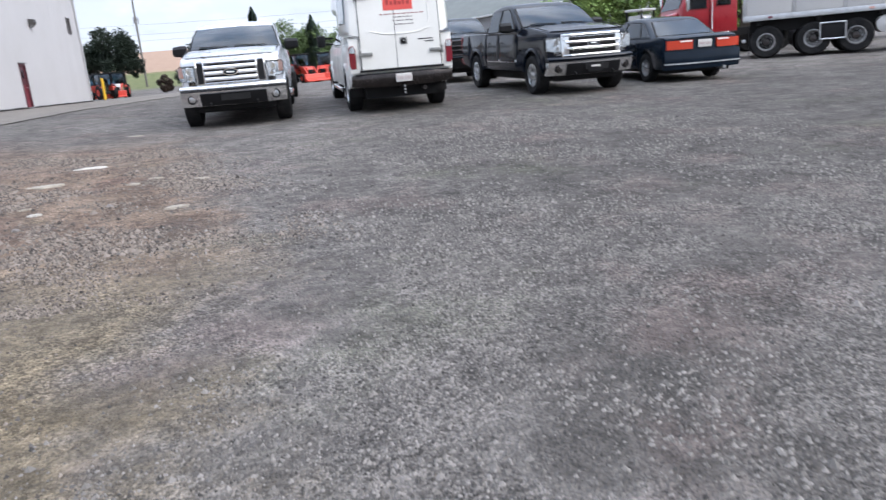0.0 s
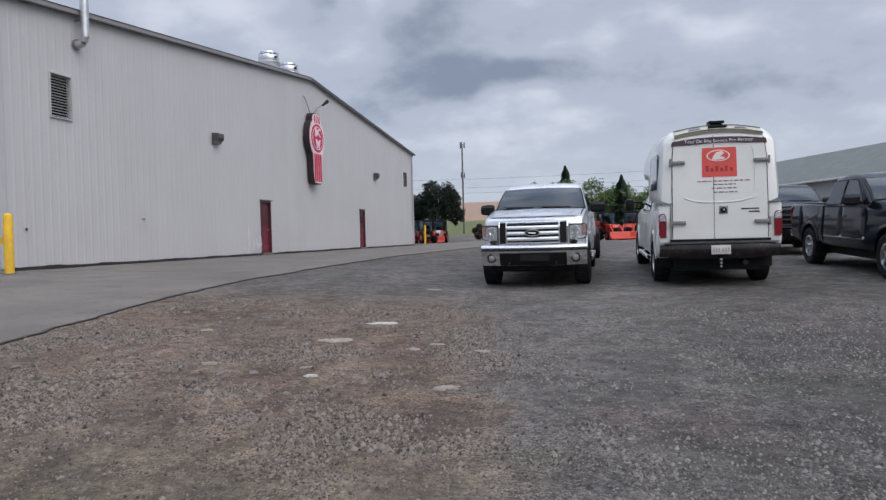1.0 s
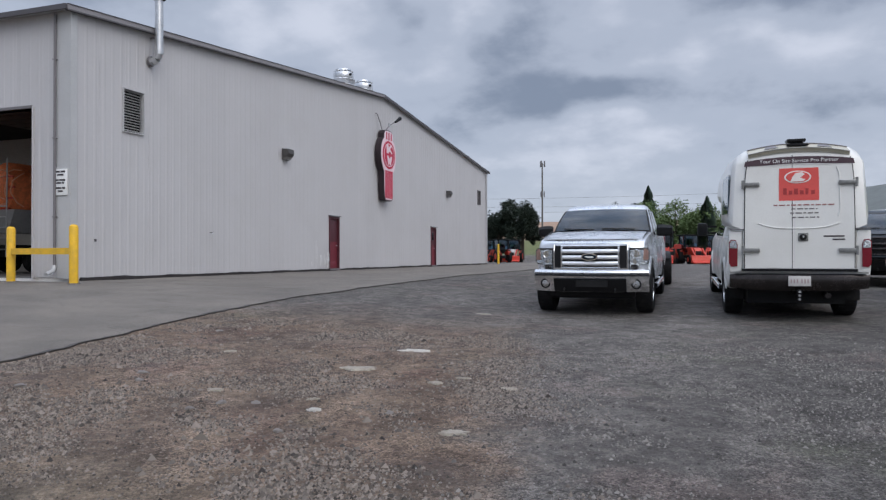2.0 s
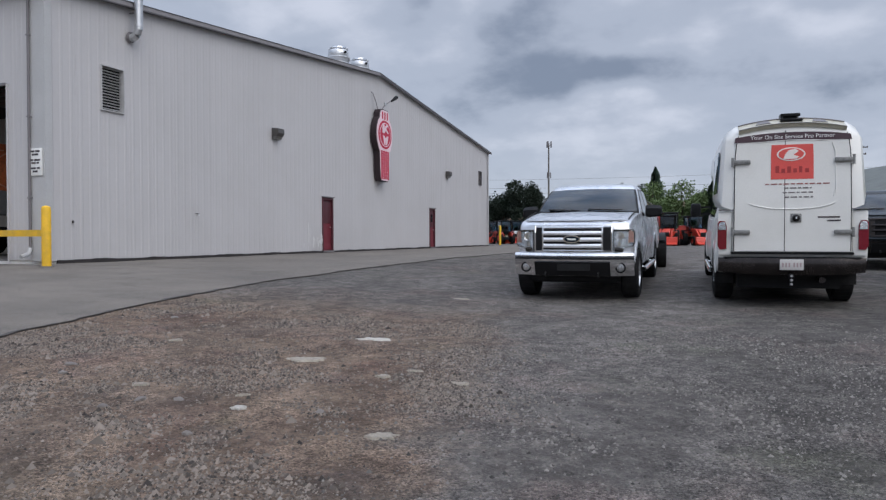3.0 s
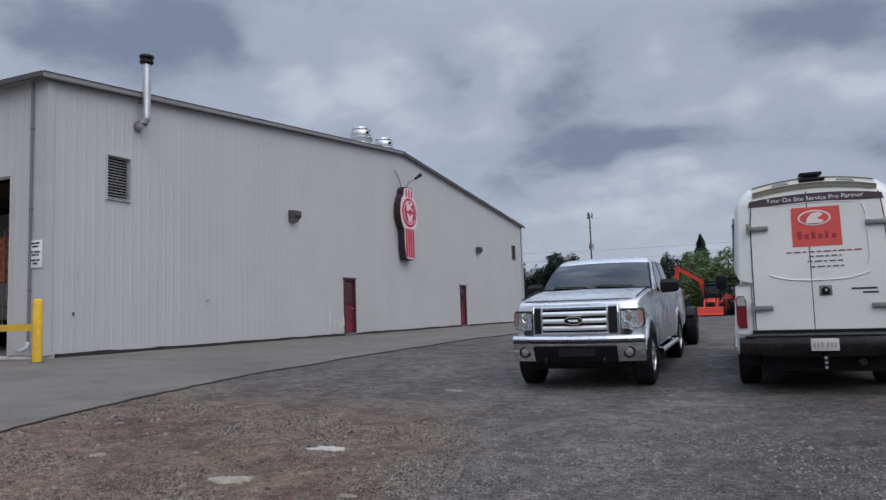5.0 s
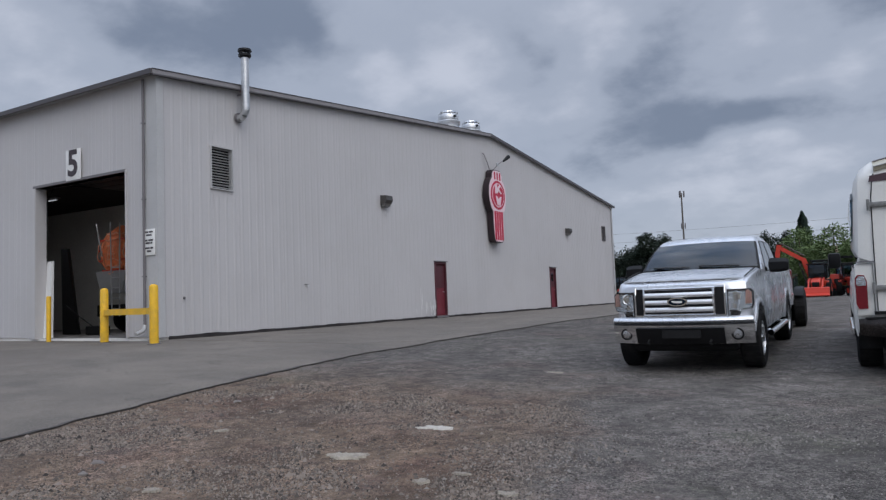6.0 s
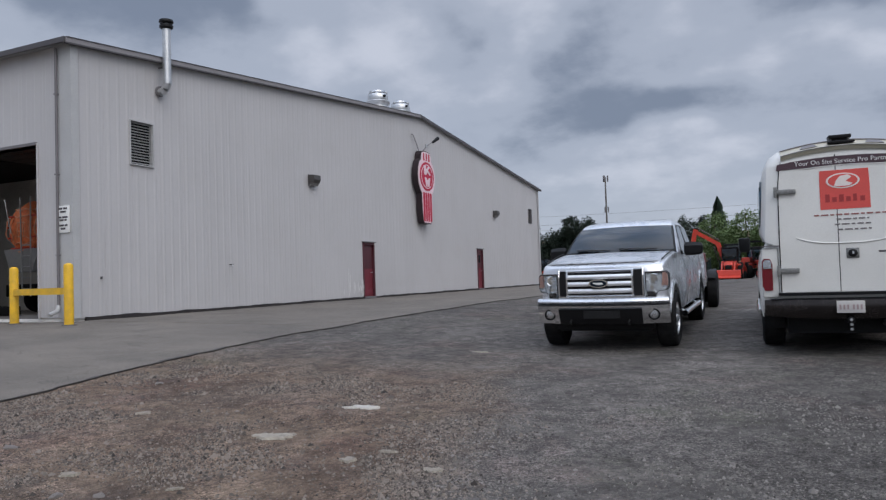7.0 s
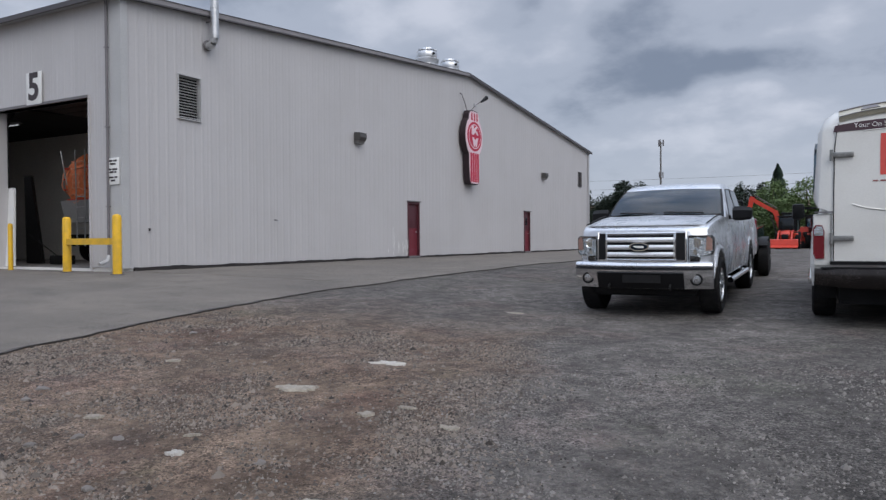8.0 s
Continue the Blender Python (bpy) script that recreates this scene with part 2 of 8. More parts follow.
BANNER = mat("maroon_banner", (0.065, 0.035, 0.045), 0.5, 0, 0.12, 5, 60)
DECAL_RED = mat("red_decal", (0.66, 0.085, 0.07), 0.45, 0, 0.06, 5, 60)
DECAL_DARK = mat("dark_red_decal", (0.33, 0.03, 0.03), 0.45, 0, 0.06, 5, 60)
DECAL_PALE = mat("pale_decal", (0.78, 0.70, 0.66), 0.45, 0, 0.06, 5, 60)
AGED_WHITE = mat("yellowed_gelcoat", (0.46, 0.43, 0.34), 0.45, 0, 0.10, 3, 40, coat=0.3, dirt=(0.36, 0.33, 0.25), dirt_amount=0.6, dirt_scale=3)
WHITE = mat("white_paint", (0.78, 0.78, 0.76), 0.5, 0, 0.05, 4, 60)
YELLOW = mat("safety_yellow", (0.80, 0.47, 0.02), 0.5, 0, 0.10, 5, 60, dirt=(0.35, 0.22, 0.05), dirt_amount=0.5, dirt_scale=4)
ORANGE = mat("machine_orange", (0.52, 0.043, 0.021), 0.4, 0, 0.12, 3, 60)
TANK_ORANGE = mat("orange_netting", (0.78, 0.20, 0.07), 0.7, 0, 0.35, 9, 60, 0.4)
SEMI_RED = mat("cab_red", (0.31, 0.012, 0.020), 0.3, 0, 0.1, 3, 60, coat=0.8)
TRAILER = mat("trailer_white", (0.54, 0.53, 0.52), 0.45, 0, 0.06, 0.8, 30, dirt=(0.45, 0.42, 0.40), dirt_amount=0.35, dirt_scale=0.8)
CONCRETE = mat("bay_floor", (0.14, 0.13, 0.125), 0.8, 0, 0.2, 1.0, 30, 0.1)
BAYWALL = mat("bay_wall", (0.74, 0.72, 0.68), 0.8, 0, 0.1, 0.8, 20)
SHINGLE = mat("weathered_shingle", (0.136, 0.148, 0.140), 0.9, 0, 0.26, 1.0, 25, 0.4)
HOUSE_WALL = mat("pale_house_siding", (0.42, 0.44, 0.46), 0.6, 0, 0.08, 1, 20)
BARK = mat("bark", (0.07, 0.055, 0.042), 0.95, 0, 0.3, 8, 60, 0.8)
LEAF_MID = mat("leaf_green", (0.15, 0.235, 0.062), 0.75, 0, 0.35, 0.7, 8, hue=(0.25, 0.345, 0.10))
LEAF_DARK = mat("leaf_dark", (0.014, 0.025, 0.014), 0.85, 0, 0.35, 0.5, 6)
LEAF_RUST = mat("rusty_leaf", (0.055, 0.036, 0.028), 0.85, 0, 0.35, 0.6, 6)
LEAF_PINE = mat("conifer_green", (0.028, 0.050, 0.032), 0.85, 0, 0.35, 0.6, 6)
LEAF_BUSH = mat("bush_green", (0.100, 0.150, 0.050), 0.8, 0, 0.35, 0.6, 6)
WOODPOLE = mat("weathered_pole", (0.13, 0.12, 0.11), 0.9, 0, 0.2, 3, 40)
ROCK_WHITE = mat("white_limestone", (0.60, 0.57, 0.52), 0.9, 0, 0.22, 2.5, 12, 0.8, dirt=(0.24, 0.21, 0.18), dirt_amount=0.6, dirt_scale=3)
ROCK = mat("pale_limestone", (0.385, 0.345, 0.285), 0.9, 0, 0.30, 2.5, 9, 0.8, dirt=(0.14, 0.12, 0.10), dirt_amount=0.85, dirt_scale=2.2)
ROCK_GREY = mat("grey_stone", (0.22, 0.20, 0.185), 0.9, 0, 0.25, 8, 50, 0.6, rand=0.5)


def gravel_material():
    m = bpy.data.materials.new("gravel_lot")
    m.use_nodes = True
    nt = m.node_tree
    n, l = nt.nodes.new, nt.links.new
    b = nt.nodes["Principled BSDF"]
    co, sep = n("ShaderNodeTexCoord"), n("ShaderNodeSeparateXYZ")
    l(co.outputs["Object"], sep.inputs[0])

    def noise_of(scale, detail=4, rough=0.6):
        t = n("ShaderNodeTexNoise")
        t.inputs["Scale"].default_value, t.inputs["Detail"].default_value, t.inputs["Roughness"].default_value = scale, detail, rough
        l(co.outputs["Object"], t.inputs["Vector"])
        return t.outputs[0]

    def span(src, a, z, lo=0.0, hi=1.0):
        r = n("ShaderNodeMapRange")
        r.interpolation_type = "SMOOTHSTEP"
        for i, v in enumerate((a, z, lo, hi)):
            r.inputs[i + 1].default_value = v
        l(src, r.inputs[0])
        return r.outputs[0]

    def calc(op, a, c):
        k = n("ShaderNodeMath"); k.operation = op
        for i, v in enumerate((a, c)):
            if isinstance(v, (int, float)):
                k.inputs[i].default_value = v
            else:
                l(v, k.inputs[i])
        return k.outputs[0]

    def mixed(f, a, c, how="MIX"):
        k = n("ShaderNodeMix"); k.data_type, k.blend_type = "RGBA", how
        if isinstance(f, float):
            k.inputs[0].default_value = f
        else:
            l(f, k.inputs[0])
        for i, v in ((6, a), (7, c)):
            if isinstance(v, tuple):
                k.inputs[i].default_value = (*v, 1)
            else:
                l(v, k.inputs[i])
        return k.outputs[2]

    wide, mid, patch = noise_of(0.13, 4), noise_of(0.7, 5, 0.65), noise_of(0.33, 5, 0.6)
    # bare brown earth where the gravel has worn away beside the asphalt
    edge = calc("ADD", calc("ADD", sep.outputs["X"], calc("MULTIPLY", sep.outputs["Y"], 0.2)), calc("ADD", calc("MULTIPLY", calc("SUBTRACT", mid, 0.5), 2.6), calc("MULTIPLY", calc("SUBTRACT", noise_of(2.4, 4, 0.6), 0.5), 1.3)))
    edge = calc("ADD", edge, span(sep.outputs["Y"], 1.5, -1.5, 0.0, 0.75))
    earth = calc("MULTIPLY", span(edge, 3.2, 2.0), span(calc("ADD", sep.outputs["Y"], calc("MULTIPLY", mid, 5.0)), 13.5, 9.0))
    earth = calc("MULTIPLY", earth, span(patch, 0.32, 0.54, 0.62, 1.0))
    loose = span(noise_of(0.8, 4, 0.6), 0.42, 0.58)
    grey = mixed(span(wide, 0.35, 0.65), (0.107, 0.097, 0.089), (0.146, 0.133, 0.122))
    grey = mixed(span(patch, 0.5, 0.7, 0.0, 0.5), grey, (0.063, 0.057, 0.052))
    brown = mixed(span(mid, 0.3, 0.7), (0.124, 0.085, 0.063), (0.206, 0.153, 0.113))
    brown = mixed(span(noise_of(0.55, 3), 0.50, 0.66, 0.0, 0.5), brown, (0.142, 0.084, 0.066))
    brown = mixed(span(noise_of(1.9, 5, 0.65), 0.52, 0.68, 0.0, 0.6), brown, (0.080, 0.061, 0.055))
    # drier and more olive at the near end of the worn strip
    tan = mixed(span(noise_of(1.1, 4, 0.6), 0.35, 0.65), (0.134, 0.109, 0.070), (0.198, 0.164, 0.110))
    brown = mixed(span(calc("ADD", sep.outputs["Y"], calc("MULTIPLY", mid, 1.6)), 3.2, 1.0, 0.0, 0.80), brown, tan)
    # packed and bleached towards the parked trucks
    packed = calc("MULTIPLY", span(sep.outputs["Y"], 5.0, 9.0), span(sep.outputs["X"], 1.5, 3.5))
    # shade around the parked trucks, painted into the gravel as a darker patch
    truck_shade = calc("MULTIPLY", calc("MULTIPLY", span(calc("ADD", sep.outputs["X"], mid), 3.2, 5.0), span(calc("ADD", sep.outputs["Y"], mid), 15.0, 11.0)), span(calc("ADD", sep.outputs["Y"], mid), 0.8, 3.0, 0.6, 1.0))
    grey = mixed(packed, grey, mixed(span(mid, 0.3, 0.7), (0.122, 0.111, 0.102), (0.169, 0.155, 0.142)))
    grey = mixed(calc("MULTIPLY", truck_shade, 0.60), grey, (0.061, 0.056, 0.051))
    col = mixed(earth, grey, brown)
    # faint rusty grit and thin weeds
    col = mixed(span(noise_of(0.62, 5, 0.65), 0.52, 0.66, 0.0, 0.35), col, (0.150, 0.108, 0.098))
    col = mixed(span(noise_of(0.45, 6, 0.7), 0.54, 0.70, 0.0, 0.30), col, (0.088, 0.098, 0.056))
    # single stones: cells of two sizes, each with its own shade
    # blotches of dusty grit at several sizes, shadow spots between clumps painted in
    for scale, lo, hi in ((1.5, 0.80, 1.22), (5.0, 0.77, 1.25), (14.0, 0.79, 1.22), (34.0, 0.86, 1.15)):
        tone = span(noise_of(scale, 5, 0.62), 0.32, 0.68, lo, hi)
        k = n("ShaderNodeCombineColor")
        for i in range(3):
            l(tone, k.inputs[i])
        col = mixed(1.0, col, k.outputs[0], "MULTIPLY")
    for scale, amount in ((72.0, 0.72), (150.0, 0.45)):
        v = n("ShaderNodeTexVoronoi"); v.inputs["Scale"].default_value = scale
        l(co.outputs["Object"], v.inputs["Vector"])
        sp = n("ShaderNodeSeparateColor"); l(v.outputs["Color"], sp.inputs[0])
        tone = span(sp.outputs[0], 0.0, 1.0, 0.42, 1.75)
        k = n("ShaderNodeCombineColor")
        for i in range(3):
            l(tone, k.inputs[i])
        col = mixed(calc("MULTIPLY", span(loose, 0.0, 1.0, 0.3, 1.0), amount), col, mixed(1.0, col, k.outputs[0], "MULTIPLY"))
    # farther off the lot ends in rough grass and tilled fields
    far = calc("ADD", sep.outputs["Y"], calc("MULTIPLY", wide, 14.0))
    col = mixed(span(far, 149.0, 157.0), col, mixed(span(mid, 0.3, 0.7), (0.10, 0.12, 0.045), (0.16, 0.165, 0.075)))
    col = mixed(span(far, 191.0, 198.0), col, mixed(span(mid, 0.3, 0.7), (0.30, 0.20, 0.145), (0.36, 0.25, 0.18)))
    l(col, b.inputs["Base Color"])
    b.inputs["Roughness"].default_value = 0.92
    b.inputs["Specular IOR Level"].default_value = 0.25
    v = n("ShaderNodeTexVoronoi"); v.inputs["Scale"].default_value = 60
    l(co.outputs["Object"], v.inputs["Vector"])
    h = calc("ADD", calc("MULTIPLY", v.outputs["Distance"], -0.8), calc("ADD", noise_of(9, 4), calc("MULTIPLY", noise_of(70, 2), 0.5)))
    bp = n("ShaderNodeBump")
    bp.inputs["Strength"].default_value, bp.inputs["Distance"].default_value = 0.85, 0.035
    l(h, bp.inputs["Height"]); l(bp.outputs[0], b.inputs["Normal"])
    return m


GRAVEL = gravel_material()
# asphalt lip: shade on the raised edge and dirt in one dark colour
LIP_DARK = mat("shaded_dirty_edge", (0.060, 0.053, 0.049), 0.95, 0, 0.5, 3, 40, 0.3)
ASPHALT = mat("worn_asphalt", (0.146, 0.128, 0.109), 0.9, 0, 0.34, 0.9, 85, 0.6, dirt=(0.203, 0.177, 0.149), dirt_amount=0.9, dirt_scale=0.45)


def age_asphalt(m):
    """Oil stains, a grey crust of grit and hairline cracks over the asphalt."""
    nt = m.node_tree
    n, l = nt.nodes.new, nt.links.new
    b = nt.nodes["Principled BSDF"]
    co = n("ShaderNodeTexCoord")
    colour = b.inputs["Base Color"].links[0].from_socket

    def layer(src, lo, hi, amount, tint):
        nonlocal colour
        r, k = n("ShaderNodeMapRange"), n("ShaderNodeMix")
        r.interpolation_type = "SMOOTHSTEP"
        r.inputs[1].default_value, r.inputs[2].default_value, r.inputs[4].default_value = lo, hi, amount
        l(src, r.inputs[0]); l(r.outputs[0], k.inputs[0])
        k.data_type = "RGBA"; k.inputs[7].default_value = (*tint, 1)
        l(colour, k.inputs[6])
        colour = k.outputs[2]

    def speckle(scale, detail, rough):
        t = n("ShaderNodeTexNoise")
        t.inputs["Scale"].default_value, t.inputs["Detail"].default_value, t.inputs["Roughness"].default_value = scale, detail, rough
        l(co.outputs["Object"], t.inputs["Vector"])
        return t.outputs[0]

    layer(speckle(0.22, 5, 0.6), 0.50, 0.68, 0.55, (0.105, 0.090, 0.078))
    layer(speckle(1.3, 6, 0.7), 0.56, 0.72, 0.5, (0.090, 0.080, 0.072))
    layer(speckle(40.0, 3, 0.7), 0.52, 0.70, 0.55, (0.27, 0.245, 0.215))
    layer(speckle(65.0, 2, 0.7), 0.55, 0.72, 0.6, (0.070, 0.062, 0.056))
    cell = n("ShaderNodeTexVoronoi")
    cell.feature, cell.inputs["Scale"].default_value = "DISTANCE_TO_EDGE", 0.42
    wob, add = n("ShaderNodeTexNoise"), n("ShaderNodeVectorMath")
    wob.inputs["Scale"].default_value, wob.inputs["Detail"].default_value = 1.6, 5
    l(co.outputs["Object"], wob.inputs["Vector"])
    l(co.outputs["Object"], add.inputs[0]); l(wob.outputs["Color"], add.inputs[1]); l(add.outputs[0], cell.inputs["Vector"])
    layer(cell.outputs["Distance"], 0.008, 0.002, 0.35, (0.050, 0.044, 0.040))
    l(colour, b.inputs["Base Color"])


age_asphalt(ASPHALT)
STONE_MIX = mat("loose_stone", (0.054, 0.049, 0.045), 0.9, 0, 0.25, 14, 3, 0.3, hue=(0.211, 0.194, 0.178))


def by_island(m):
    """Lets each loose stone of a joined mesh take its own shade."""
    nt = m.node_tree
    geo = nt.nodes.new("ShaderNodeNewGeometry")
    span = next(k for k in nt.nodes if k.bl_idname == "ShaderNodeMapRange")
    for link in list(span.inputs[0].links):
        nt.links.remove(link)
    span.inputs[1].default_value, span.inputs[2].default_value = 0.0, 1.0
    nt.links.new(geo.outputs["Random Per Island"], span.inputs[0])


STONE_EARTH = mat("earthy_loose_stone", (0.044, 0.036, 0.031), 0.9, 0, 0.3, 14, 3, 0.3, hue=(0.205, 0.172, 0.145))
by_island(STONE_MIX)
by_island(STONE_EARTH)


# ---- mesh tools ----
class Geo:
    """Vertices and faces of one part."""

    def __init__(self):
        self.v, self.f = [], []

    def add(self, verts, faces):
        k = len(self.v)
        self.v += [tuple(p) for p in verts]
        self.f += [tuple(k + i for i in face) for face in faces]
        return self

    def box(self, x0, x1, y0, y1, z0, z1, m=None):
        pts = [Vector((x, y, z)) for z in (z0, z1) for y in (y0, y1) for x in (x0, x1)]
        if m:
            pts = [m @ p for p in pts]
        return self.add(pts, [(0, 2, 3, 1), (4, 5, 7, 6), (0, 1, 5, 4), (2, 6, 7, 3), (0, 4, 6, 2), (1, 3, 7, 5)])

    def soft_box(self, x0, x1, y0, y1, z0, z1, r=0.02, m=None):
        """A box with chamfered edges."""
        bm = bmesh.new()
        bmesh.ops.create_cube(bm, size=1)
        for v in bm.verts:
            v.co = ((x0 + x1) / 2 + v.co.x * (x1 - x0), (y0 + y1) / 2 + v.co.y * (y1 - y0), (z0 + z1) / 2 + v.co.z * (z1 - z0))
        bmesh.ops.bevel(bm, geom=bm.edges[:], offset=r, segments=2, affect="EDGES", profile=0.6)
        bm.verts.index_update()
        self.add([(m @ v.co) if m else v.co for v in bm.verts], [[v.index for v in f.verts] for f in bm.faces])
        bm.free()
        return self

    def lathe(self, rings, m=None, seg=24):
        """Rings of (radius, height) turned about z; m lays it where it belongs."""
        m = m or Matrix()
        pts, faces = [], []
        for r, h in rings:
            pts += [m @ Vector((r * math.cos(2 * math.pi * i / seg), r * math.sin(2 * math.pi * i / seg), h)) for i in range(seg)]
        for j in range(len(rings) - 1):
            for i in range(seg):
                k = (i + 1) % seg
                faces.append((j * seg + i, j * seg + k, (j + 1) * seg + k, (j + 1) * seg + i))
        faces += [tuple(reversed(range(seg))), tuple(range((len(rings) - 1) * seg, len(rings) * seg))]
        return self.add(pts, faces)

    def rod(self, a, b, r, seg=10, r2=None):
        a, b = Vector(a), Vector(b)
        m = Matrix.Translation(a) @ (b - a).to_track_quat("Z", "Y").to_matrix().to_4x4()
        return self.lathe([(r, 0), (r if r2 is None else r2, (b - a).length)], m, seg)

    def tube(self, pts, r, seg=8):
        for a, b in zip(pts, pts[1:]):
            self.rod(a, b, r, seg)
        return self

    def beam(self, a, b, w, h):
        """A square bar from a to b."""
        a, b = Vector(a), Vector(b)
        m = Matrix.Translation(a) @ (b - a).to_track_quat("Y", "Z").to_matrix().to_4x4()
        return self.box(-w / 2, w / 2, 0, (b - a).length, -h / 2, h / 2, m)

    def slab(self, outline, front, back):
        """A flat piece: front and back turn each (u, v) of the outline into a place."""
        k = len(outline)
        pts = [front(u, v) for u, v in outline] + [back(u, v) for u, v in outline]
        faces = [tuple(range(k)), tuple(reversed(range(k, 2 * k)))]
        faces += [(i, k + i, k + (i + 1) % k, (i + 1) % k) for i in range(k)]
        return self.add(pts, faces)

    def sheet(self, nu, nv, place, thick):
        """A curved panel: place(u, v) for u, v from 0 to 1, and its back at thick (a vector)."""
        pts = [Vector(place(i / nu, j / nv)) for j in range(nv + 1) for i in range(nu + 1)]
        k, t = len(pts), Vector(thick)
        faces = [(j * (nu + 1) + i, j * (nu + 1) + i + 1, (j + 1) * (nu + 1) + i + 1, (j + 1) * (nu + 1) + i) for j in range(nv) for i in range(nu)]
        faces += [tuple(k + i for i in reversed(f)) for f in faces]
        ring = list(range(nu)) + [j * (nu + 1) + nu for j in range(nv)] + [nv * (nu + 1) + i for i in range(nu, 0, -1)] + [j * (nu + 1) for j in range(nv, 0, -1)]
        faces += [(ring[i], k + ring[i], k + ring[(i + 1) % len(ring)], ring[(i + 1) % len(ring)]) for i in range(len(ring))]
        return self.add(pts + [p + t for p in pts], faces)

    def prism(self, outline, half, deform=None, r=0.05, slices=6):
        """A (y, z) outline drawn out from x = -half to half, its side edges rounded by r, then bent by deform."""
        k = len(outline)
        area = sum(outline[i][0] * outline[(i + 1) % k][1] - outline[(i + 1) % k][0] * outline[i][1] for i in range(k))
        sign = 1 if area > 0 else -1

        def inset(d):
            res = []
            for i in range(k):
                (ay, az), (by, bz), (cy, cz) = outline[i - 1], outline[i], outline[(i + 1) % k]
                e1, e2 = Vector((by - ay, bz - az)).normalized(), Vector((cy - by, cz - bz)).normalized()
                n1, n2 = Vector((-e1.y, e1.x)) * sign, Vector((-e2.y, e2.x)) * sign
                nn = n1 + n2
                nn = nn / max(0.35, nn.length_squared / 2) if nn.length > 1e-4 else n1
                res.append((by + nn.x * d, bz + nn.y * d))
            return res

        side = [(half, r), (half - 0.29 * r, 0.29 * r), (half - r, 0.0)]
        inner = [((half - r) * (1 - 2 * i / slices), 0.0) for i in range(1, slices)]
        rows = side + inner + [(-x, d) for x, d in reversed(side)]
        pts = [(x, *p) for x, d in rows for p in inset(d)]
        if deform:
            pts = [deform(*p) for p in pts]
        faces = [tuple(range(k)), tuple(reversed(range((len(rows) - 1) * k, len(rows) * k)))]
        for j in range(len(rows) - 1):
            for i in range(k):
                faces.append((j * k + i, (j + 1) * k + i, (j + 1) * k + (i + 1) % k, j * k + (i + 1) % k))
        return self.add(pts, faces)


def as_mesh(geo, material, smooth=34):
    me = bpy.data.meshes.new("mesh")
    me.from_pydata(geo.v, [], geo.f)
    bm = bmesh.new()
    bm.from_mesh(me)
    bmesh.ops.recalc_face_normals(bm, faces=bm.faces[:])
    bm.to_mesh(me)
    bm.free()
    me.materials.append(material)
    if smooth:
        me.polygons.foreach_set("use_smooth", [True] * len(me.polygons))
        me.set_sharp_from_angle(angle=radians(smooth))
    return me


def part(name, geo, material, parent, label="", smooth=34):
    me = geo if isinstance(geo, bpy.types.Mesh) else as_mesh(geo, material, smooth)
    ob = new(name, me)
    ob.parent = parent
    if label:
        ob["label"] = label
    return ob


def thing(name, label, category, m=None, group="", kind=""):
    ob = new(name)
    ob.empty_display_size = 0.2
    ob.matrix_world = m or Matrix()
    return tagged(ob, label, category, group, kind)


def solid(name, geo, material, label, category="", kind="", group="", m=None, smooth=34):
    ob = new(name, as_mesh(geo, material, smooth))
    ob.matrix_world = m or Matrix()
    return tagged(ob, label, category, group, kind)


def lettering(text, size, depth, m, bold=0.0):
    """Raised letters in the built-in font as a Geo, centred, on the x-z plane of m."""
    cu = bpy.data.curves.new("letters", "FONT")
    cu.body, cu.size, cu.extrude, cu.align_x, cu.align_y = text, size, depth, "CENTER", "CENTER"
    cu.resolution_u, cu.offset = 3, bold
    ob = new("letters", cu)
    me = bpy.data.meshes.new_from_object(ob.evaluated_get(bpy.context.evaluated_depsgraph_get()))
    g = Geo()
    g.add([m @ v.co for v in me.vertices], [tuple(p.vertices) for p in me.polygons])
    bpy.data.objects.remove(ob)
    bpy.data.meshes.remove(me)
    bpy.data.curves.remove(cu)
    return g


def lerp(a, b, t):
    return a + (b - a) * t


def smoothstep(a, b, x):
    t = min(1.0, max(0.0, (x - a) / (b - a)))
    return t * t * (3 - 2 * t)


# ---- the ground ----
PAVED = 0.56


def ground_z(x, y):
    """The lot falls away from the shop towards the camera; fields rise far behind."""
    fall = 0.037 * (y - 6.2) + 0.05 * math.log1p(math.exp(max(-60.0, min(60.0, -2 * x)))) / 2
    k = 0.08
    s = (PAVED - fall) / k
    z = PAVED - k * (math.log1p(math.exp(s)) if s < 40 else s)
    z = max(z, -1.2)
    return z + 14.5 * smoothstep(120, 300, y) + 0.018 * noise.noise((x * 0.6, y * 0.6, 0)) * (1 if y < 60 else 0)


def axis_steps(lo, hi, fine_lo, fine_hi, step):
    vals = [fine_lo + step * i for i in range(int((fine_hi - fine_lo) / step) + 1)]
    d, v = step, fine_hi
    while v < hi:
        d *= 1.35
        v = min(hi, v + d)
        vals.append(v)
    d, v = step, fine_lo
    while v > lo:
        d *= 1.35
        v = max(lo, v - d)
        vals.insert(0, v)
    return vals


def build_ground():
    xs, ys = axis_steps(-1500, 1500, -14, 22, 0.5), axis_steps(-900, 2200, -8, 50, 0.5)
    g = Geo()
    pts = [(x, y, ground_z(x, y)) for y in ys for x in xs]
    w = len(xs)
    g.add(pts, [(j * w + i, j * w + i + 1, (j + 1) * w + i + 1, (j + 1) * w + i) for j in range(len(ys) - 1) for i in range(w - 1)])
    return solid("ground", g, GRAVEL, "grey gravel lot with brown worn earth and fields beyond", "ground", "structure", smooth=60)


build_ground()


